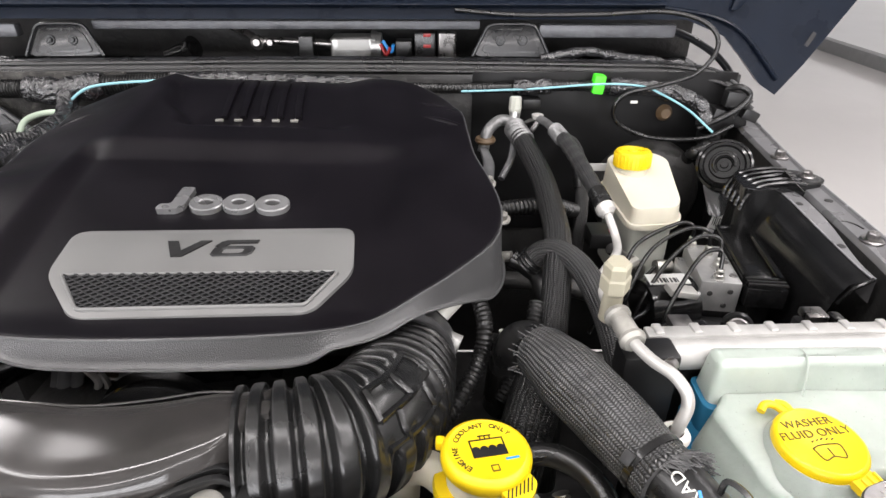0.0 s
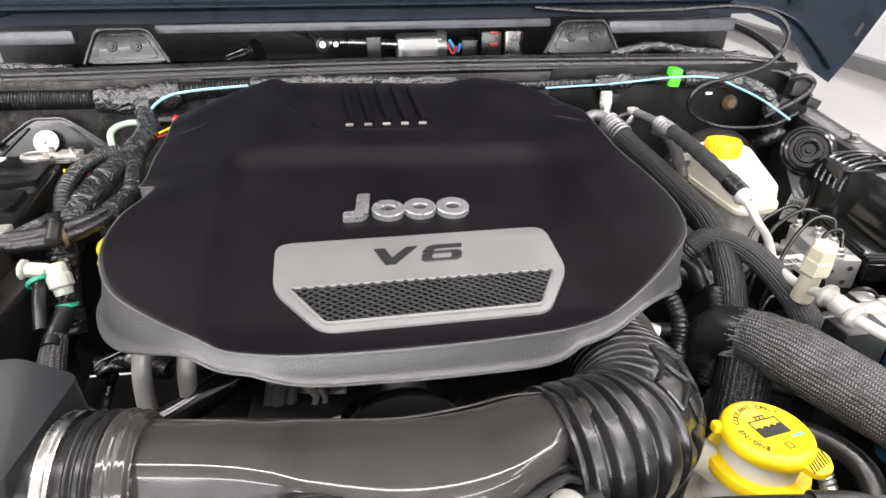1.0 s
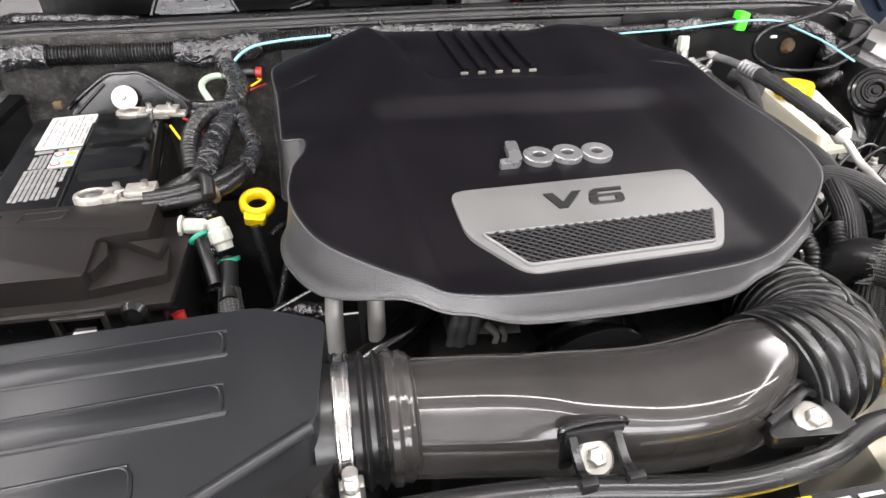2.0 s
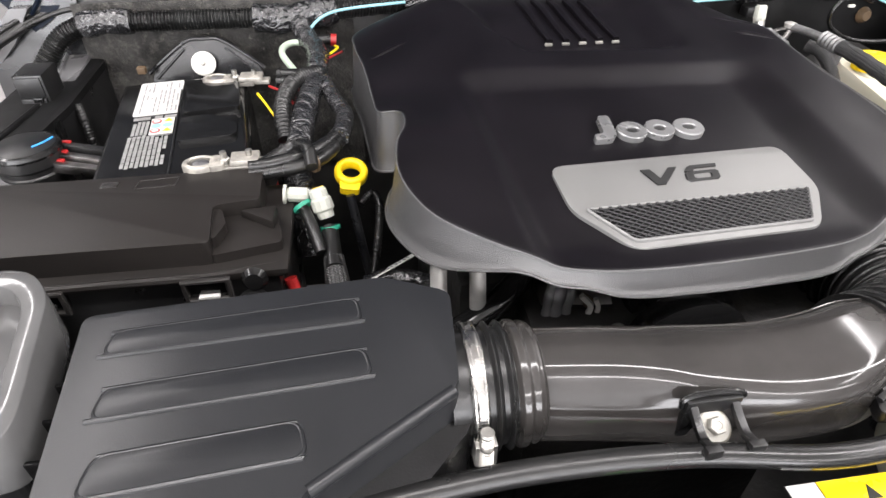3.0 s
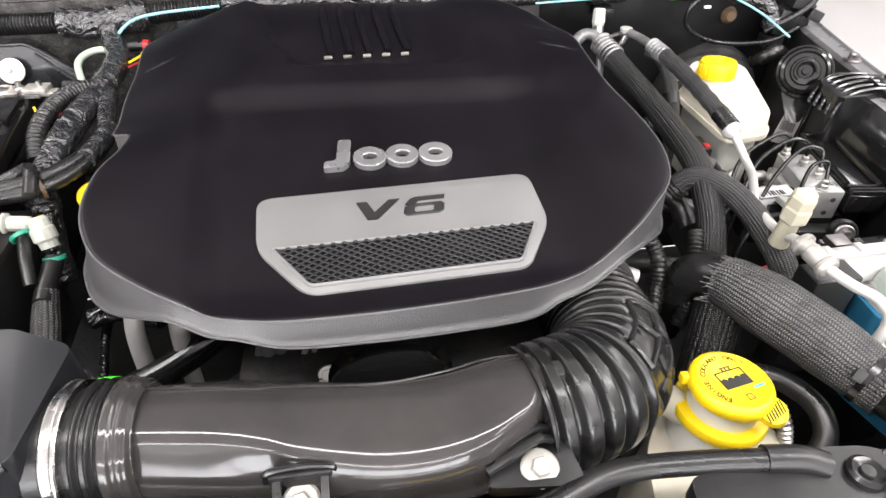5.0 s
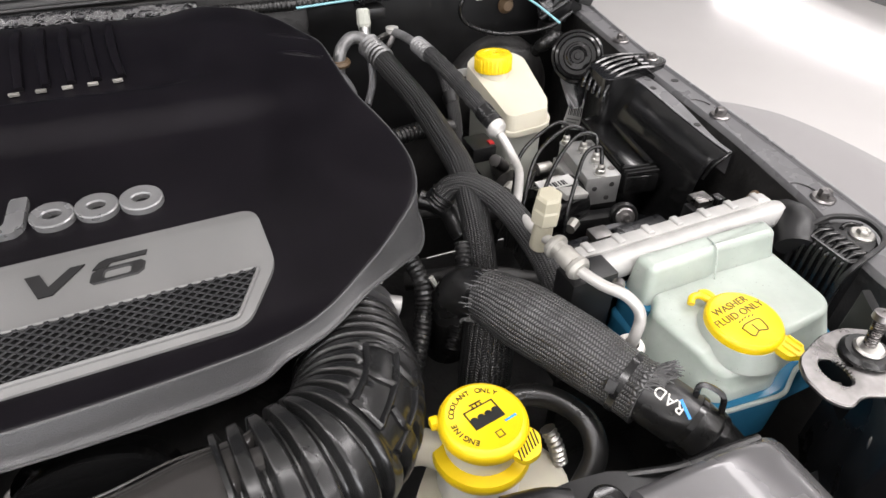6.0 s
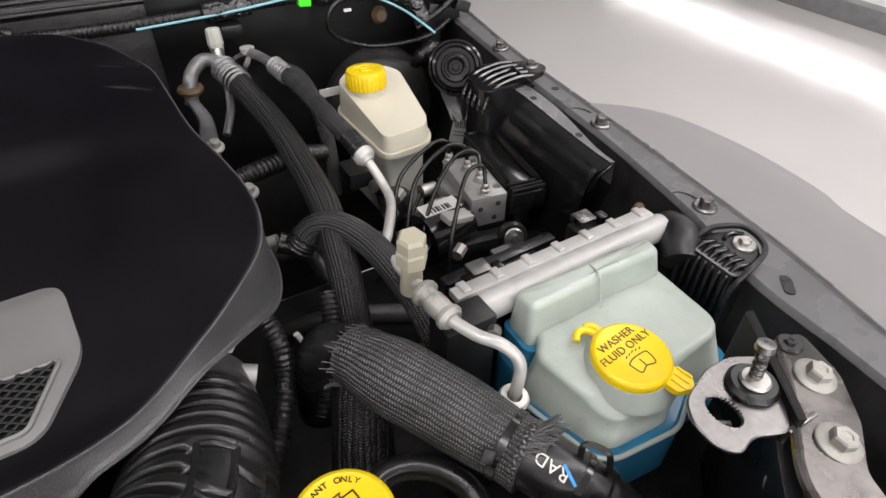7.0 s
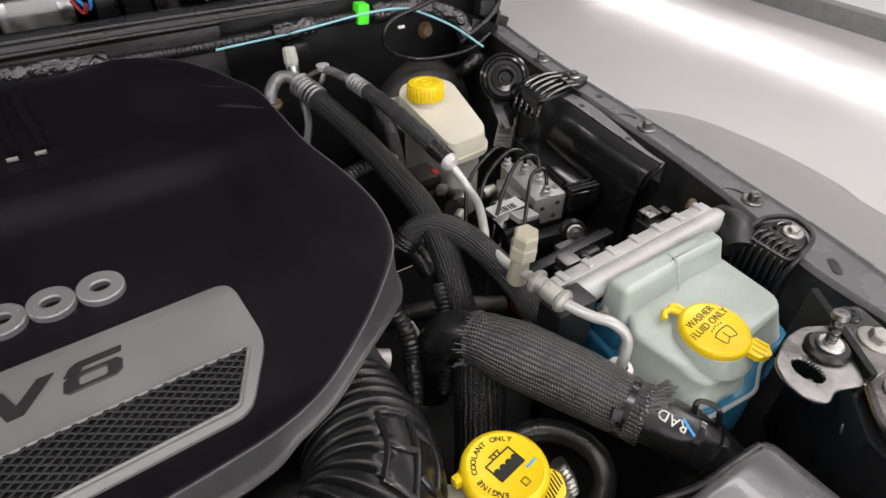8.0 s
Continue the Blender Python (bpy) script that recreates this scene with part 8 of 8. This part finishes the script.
part("moulded_symbol", ring_slab([(-0.745, 0.585), (-0.705, 0.588), (-0.703, 0.605), (-0.743, 0.602)], [(-0.7435, 0.5865), (-0.7065, 0.5892), (-0.7048, 0.6035), (-0.7415, 0.6008)], lambda a, b: 1.078, -0.001, 0.0008), GREYEDGE, fuse)
part("moulded_symbol", box(-0.778, -0.762, 0.592, 0.602, 1.077, 1.0788, 0.0003), GREYEDGE, fuse)
part("pocket_wall", prism(rounded([(-.668, .50), (-.655, .498), (-.648, .520), (-.655, .545), (-.668, .545)], 0.004), 1.058, 1.074, 0.004, 3), FUSE, fuse)
part("pocket_wedge", prism([(-.640, .546), (-.606, .520), (-.604, .548)], 1.058, 1.072, 0.003, 2), FUSE, fuse)
# paler beads paint the highlights along the lid's front edges
for z, y in ((1.0755, 0.4905), (1.0535, 0.4735)):
    part("lid_edge", sweep([(-0.90, y + 0.002, z), (-0.78, y, z), (-0.668, y - 0.001, z)], 0.0013, 8, 20), GREYEDGE, fuse, "edge picked out in a paler tone")
part("front_ledge", sweep([(-0.90, 0.474, 1.050), (-0.75, 0.473, 1.051), (-0.66, 0.474, 1.050), (-0.60, 0.484, 1.049)], 0.004, 8, 30), FUSE, fuse)
part("bottle_cap", lathe([(0, 0.0), (0.014, 0.0), (0.016, 0.004), (0.0155, 0.012), (0, 0.014)], 20, tilt((-0.625, 0.468, 1.02), (0, -1, 0.3))), MATTE, fuse)
nudge(fuse, -0.004, 0.014)
solo("red_cable", sweep([(-0.598, 0.50, 1.03), (-0.592, 0.49, 1.0), (-0.59, 0.48, 0.94)], 0.006, 10, 14), RED, "dark red cable dropping beside the fuse box", "cable")

# ---- engine front: pulleys, pipes, throttle, loose wires ----
part("belt_cover", lathe([(0, 0.0), (0.02, 0.001), (0.022, -0.003), (0.03, -0.003), (0.032, 0.001), (0.042, 0.001), (0.044, -0.003), (0.052, -0.003), (0.054, 0.002), (0.062, 0.003), (0.064, -0.004), (0.064, -0.03)], 48, tilt((-0.215, 0.455, 0.985), (0.1, -0.62, 0.78))), GLOSS, engine, "black ribbed pulley cover")
bolt((-0.296, 0.428, 0.985), (0, -0.6, 0.8), 0.006, 0.010, 0.006, ZINC, "engine bolts", "bright bolt head low on the engine front")
bolt((-0.345, 0.44, 0.97), (0, -0.6, 0.8), 0.006, 0.010, 0.006, STEEL, "engine bolts", "dull bolt head low on the engine front")
alt = thing("alternator", (-0.32, 0.49, 0.9), "dirty cast alternator with copper windings behind its slots", "alternator")
part("casting", sweep([(-0.36, 0.50, 0.95), (-0.29, 0.50, 0.95)], [0.05, 0.055], 24, 6), STEEL, alt)
for k in range(4):
    part("slot", box(-0.335 + 0.012 * k, -0.328 + 0.012 * k, 0.452, 0.462, 0.965, 0.99, 0.002), ORANGE, alt, "copper winding in a slot")
part("cover", box(-0.31, -0.12, 0.44, 0.50, 0.93, 0.975, 0.01), GLOSS, alt)
wrap = thing("wrapped_loom", (-0.35, 0.465, 0.95), "pale grey woven heat wrap round leads under the engine cover", "wiring")
for x, r in ((-0.356, 0.0055), (-0.348, 0.0075), (-0.337, 0.006)):
    part("strand", sweep([(x + 0.008, 0.488, 1.03), (x + 0.005, 0.472, 1.012), (x - 0.002, 0.460, 0.99), (x - 0.004, 0.452, 0.94)], lambda s_, v, r=r: r + 0.0008 * math.sin(v * 240), 14, 30), DULL, wrap)
clipt = thing("lead_clip", (-0.312, 0.455, 0.98), "bent pale metal clip holding orange leads", "clip")
part("arm", sweep([(-0.326, 0.458, 1.010), (-0.316, 0.455, 0.998), (-0.318, 0.454, 0.985), (-0.308, 0.452, 0.972)], 0.0028, 8, 16, square=4), ALUMATT, clipt)
part("arm", sweep([(-0.312, 0.456, 1.006), (-0.308, 0.455, 0.994), (-0.312, 0.454, 0.982)], 0.0024, 8, 12, square=4), ALUMATT, clipt)
for k in range(2):
    part("lead", sweep([(-0.322 + 0.004 * k, 0.466, 1.005 - 0.012 * k), (-0.314, 0.462, 1.0 - 0.012 * k), (-0.306, 0.468, 0.992 - 0.012 * k)], 0.0025, 8, 12), ORANGE, clipt, "orange-brown lead")
solo("coolant_pipe", sweep([(-0.50, 0.44, 0.965), (-0.44, 0.455, 0.985), (-0.40, 0.475, 1.0), (-0.37, 0.51, 1.0)], 0.014, 16, 40), GLOSS, "glossy black moulded coolant pipe under the cover", "pipe")
solo("corrugated_tube", sweep([(-0.39, 0.45, 0.93), (-0.385, 0.44, 0.965), (-0.36, 0.445, 0.975), (-0.34, 0.455, 0.94)], corrugated(0.008, 0.0014, 0.0046), 12, 90), RUBBER, "corrugated black tube under the cover", "tube")
solo("green_flag", box(-0.505, -0.485, 0.455, 0.458, 0.965, 0.98, 0.001, m=None), GREEN, "bright green tape flag deep in the bay", "tape")
solo("wire_lead", sweep([(-0.345, 0.46, 0.975), (-0.335, 0.455, 0.98), (-0.33, 0.46, 0.97)], 0.003, 8, 10), RED, "short red wire deep in the bay", "wire")
thr = thing("throttle_body", (0.0, 0.5, 0.95), "cast aluminium throttle body at the end of the intake elbow", "throttle body")
part("flange", sweep([(-0.036, 0.482, 1.004), (-0.034, 0.50, 1.0)], 0.044, 30, 4), DULL, thr)
part("motor", rod((-0.005, 0.495, 1.015), (0.012, 0.489, 1.010), 0.009, 16), PIPEM, thr)
part("sensor", rod((-0.005, 0.51, 1.03), (0.012, 0.52, 1.045), 0.008, 10), WHITEP, thr)
for pts in ([(0.03, 0.53, 1.04), (0.036, 0.50, 1.025), (0.03, 0.477, 1.0), (0.012, 0.445, 0.985), (-0.008, 0.42, 0.975)], [(0.09, 0.53, 1.03), (0.082, 0.505, 1.01), (0.068, 0.475, 0.99), (0.05, 0.455, 0.97)]):
    solo("conduit_drop", sweep(pts, corrugated(0.007, 0.0014, 0.0046), 12, 130), RUBBER, "corrugated black wire conduit beside the elbow", "conduit", "elbow conduits")
for at, e in (((0.055, 0.525, 1.0), (0.062, 0.52, 0.982)),):
    solo("cable_tie_tail", rod(at, e, 0.0028, 6), WHITEP, "pale cut end of a cable tie", "cable tie", "tie tails")
low = thing("lower_hose_sleeve", (0.06, 0.42, 0.8), "dark braided hose dropping below the radiator hose", "hose")
part("sleeve", sweep([(0.085, 0.45, 1.0), (0.07, 0.425, 0.965), (0.055, 0.40, 0.91), (0.045, 0.385, 0.82)], 0.024, 24, 40), BRAIDFINE, low)
fit_ = thing("engine_fitting", (0.05, 0.6, 0.98), "small pale metal fitting and stud beside the cover", "fitting")
part("stud", rod((0.055, 0.655, 1.03), (0.056, 0.66, 1.055), 0.008, 8), ZINC, fit_)
part("fitting", rod((0.064, 0.62, 1.03), (0.074, 0.616, 1.033), 0.006, 10), DULLZINC, fit_)
part("hose", sweep([(0.075, 0.615, 1.03), (0.10, 0.60, 1.02), (0.11, 0.575, 1.0)], lumpy(0.011, 0.002, 41), 14, 24), RUBBER, fit_)
for x0, x1, y, z in ((0.06, 0.24, 0.70, 0.93), (0.06, 0.22, 0.60, 0.90), (0.16, 0.26, 0.52, 0.88)):
    solo("dark_pipe", sweep([(x0, y + 0.03, z), ((x0 + x1) / 2, y, z + 0.01), (x1, y - 0.02, z - 0.01)], 0.012, 12, 20), DEEP, "grimy dark pipe low in the bay", "pipe", "dark pipes")
solo("wing_tag", box(-0.014, 0.014, -0.001, 0.001, -0.024, 0.024, 0.0, m=pose(0.432, 0.80, 0.955, -35, 0, -60)), LABEL, "yellowed paper tag on the inner wing", "tag")
solo("cooler_plug", sweep([(0.412, 0.49, 1.02), (0.420, 0.495, 1.022), (0.43, 0.50, 1.02)], 0.0055, 10, 14), ORANGE, "tan plastic plug behind the cooler", "plug")
solo("side_nozzle", sweep([(0.40, 0.415, 1.02), (0.415, 0.435, 1.03), (0.43, 0.46, 1.02)], [0.018, 0.02, 0.018], 16, 14), MATTE, "black rubber nozzle by the duct cap", "nozzle")

# shallow moulded steps on the flanks of the cover
for pts in ([(-0.500, 0.800), (-0.475, 0.808), (-0.445, 0.815)], [(0.015, 0.815), (-0.01, 0.832), (-0.04, 0.842)], [(0.018, 0.765), (-0.005, 0.782), (-0.035, 0.797)]):
    part("moulded_step", sweep([(x, y, cover_z(x, y) - 0.003) for x, y in pts], [0.005, 0.006, 0.003], 12, 24, flat=0.8), COVER, cover, angle=80)

# small clutter between the cooler tank and the brake unit
DARKRED = surface("dark_red_plastic", (0.16, 0.012, 0.015), 0.4, var=0.2, bump=0.05)
solo("red_connector_block", box(0.190, 0.212, 0.515, 0.535, 0.94, 0.965, 0.003), DARKRED, "dark red plastic connector below the refrigerant joint", "connector")
clamp_bar = thing("cooler_bracket", (0.30, 0.52, 0.95), "black sheet-metal bracket with a bolt behind the cooler", "bracket")
part("strap", box(0.25, 0.40, 0.535, 0.550, 0.955, 0.962, 0.002, m=pose(0, 0, 0, 0, 0, 3)), BLACKPAINT, clamp_bar)
part("tab", box(0.30, 0.345, 0.548, 0.585, 0.945, 0.951, 0.002), DULL, clamp_bar, "dull bare metal tab")
for x, y, z in ((0.255, 0.72, 0.965), (0.235, 0.70, 0.955), (0.275, 0.605, 0.95)):
    solo("line_fitting", rod((x, y, z), (x - 0.012, y - 0.008, z - 0.002), 0.0075, 8), DULLZINC, "dull zinc line fitting beside the brake unit", "fitting", "line fittings")
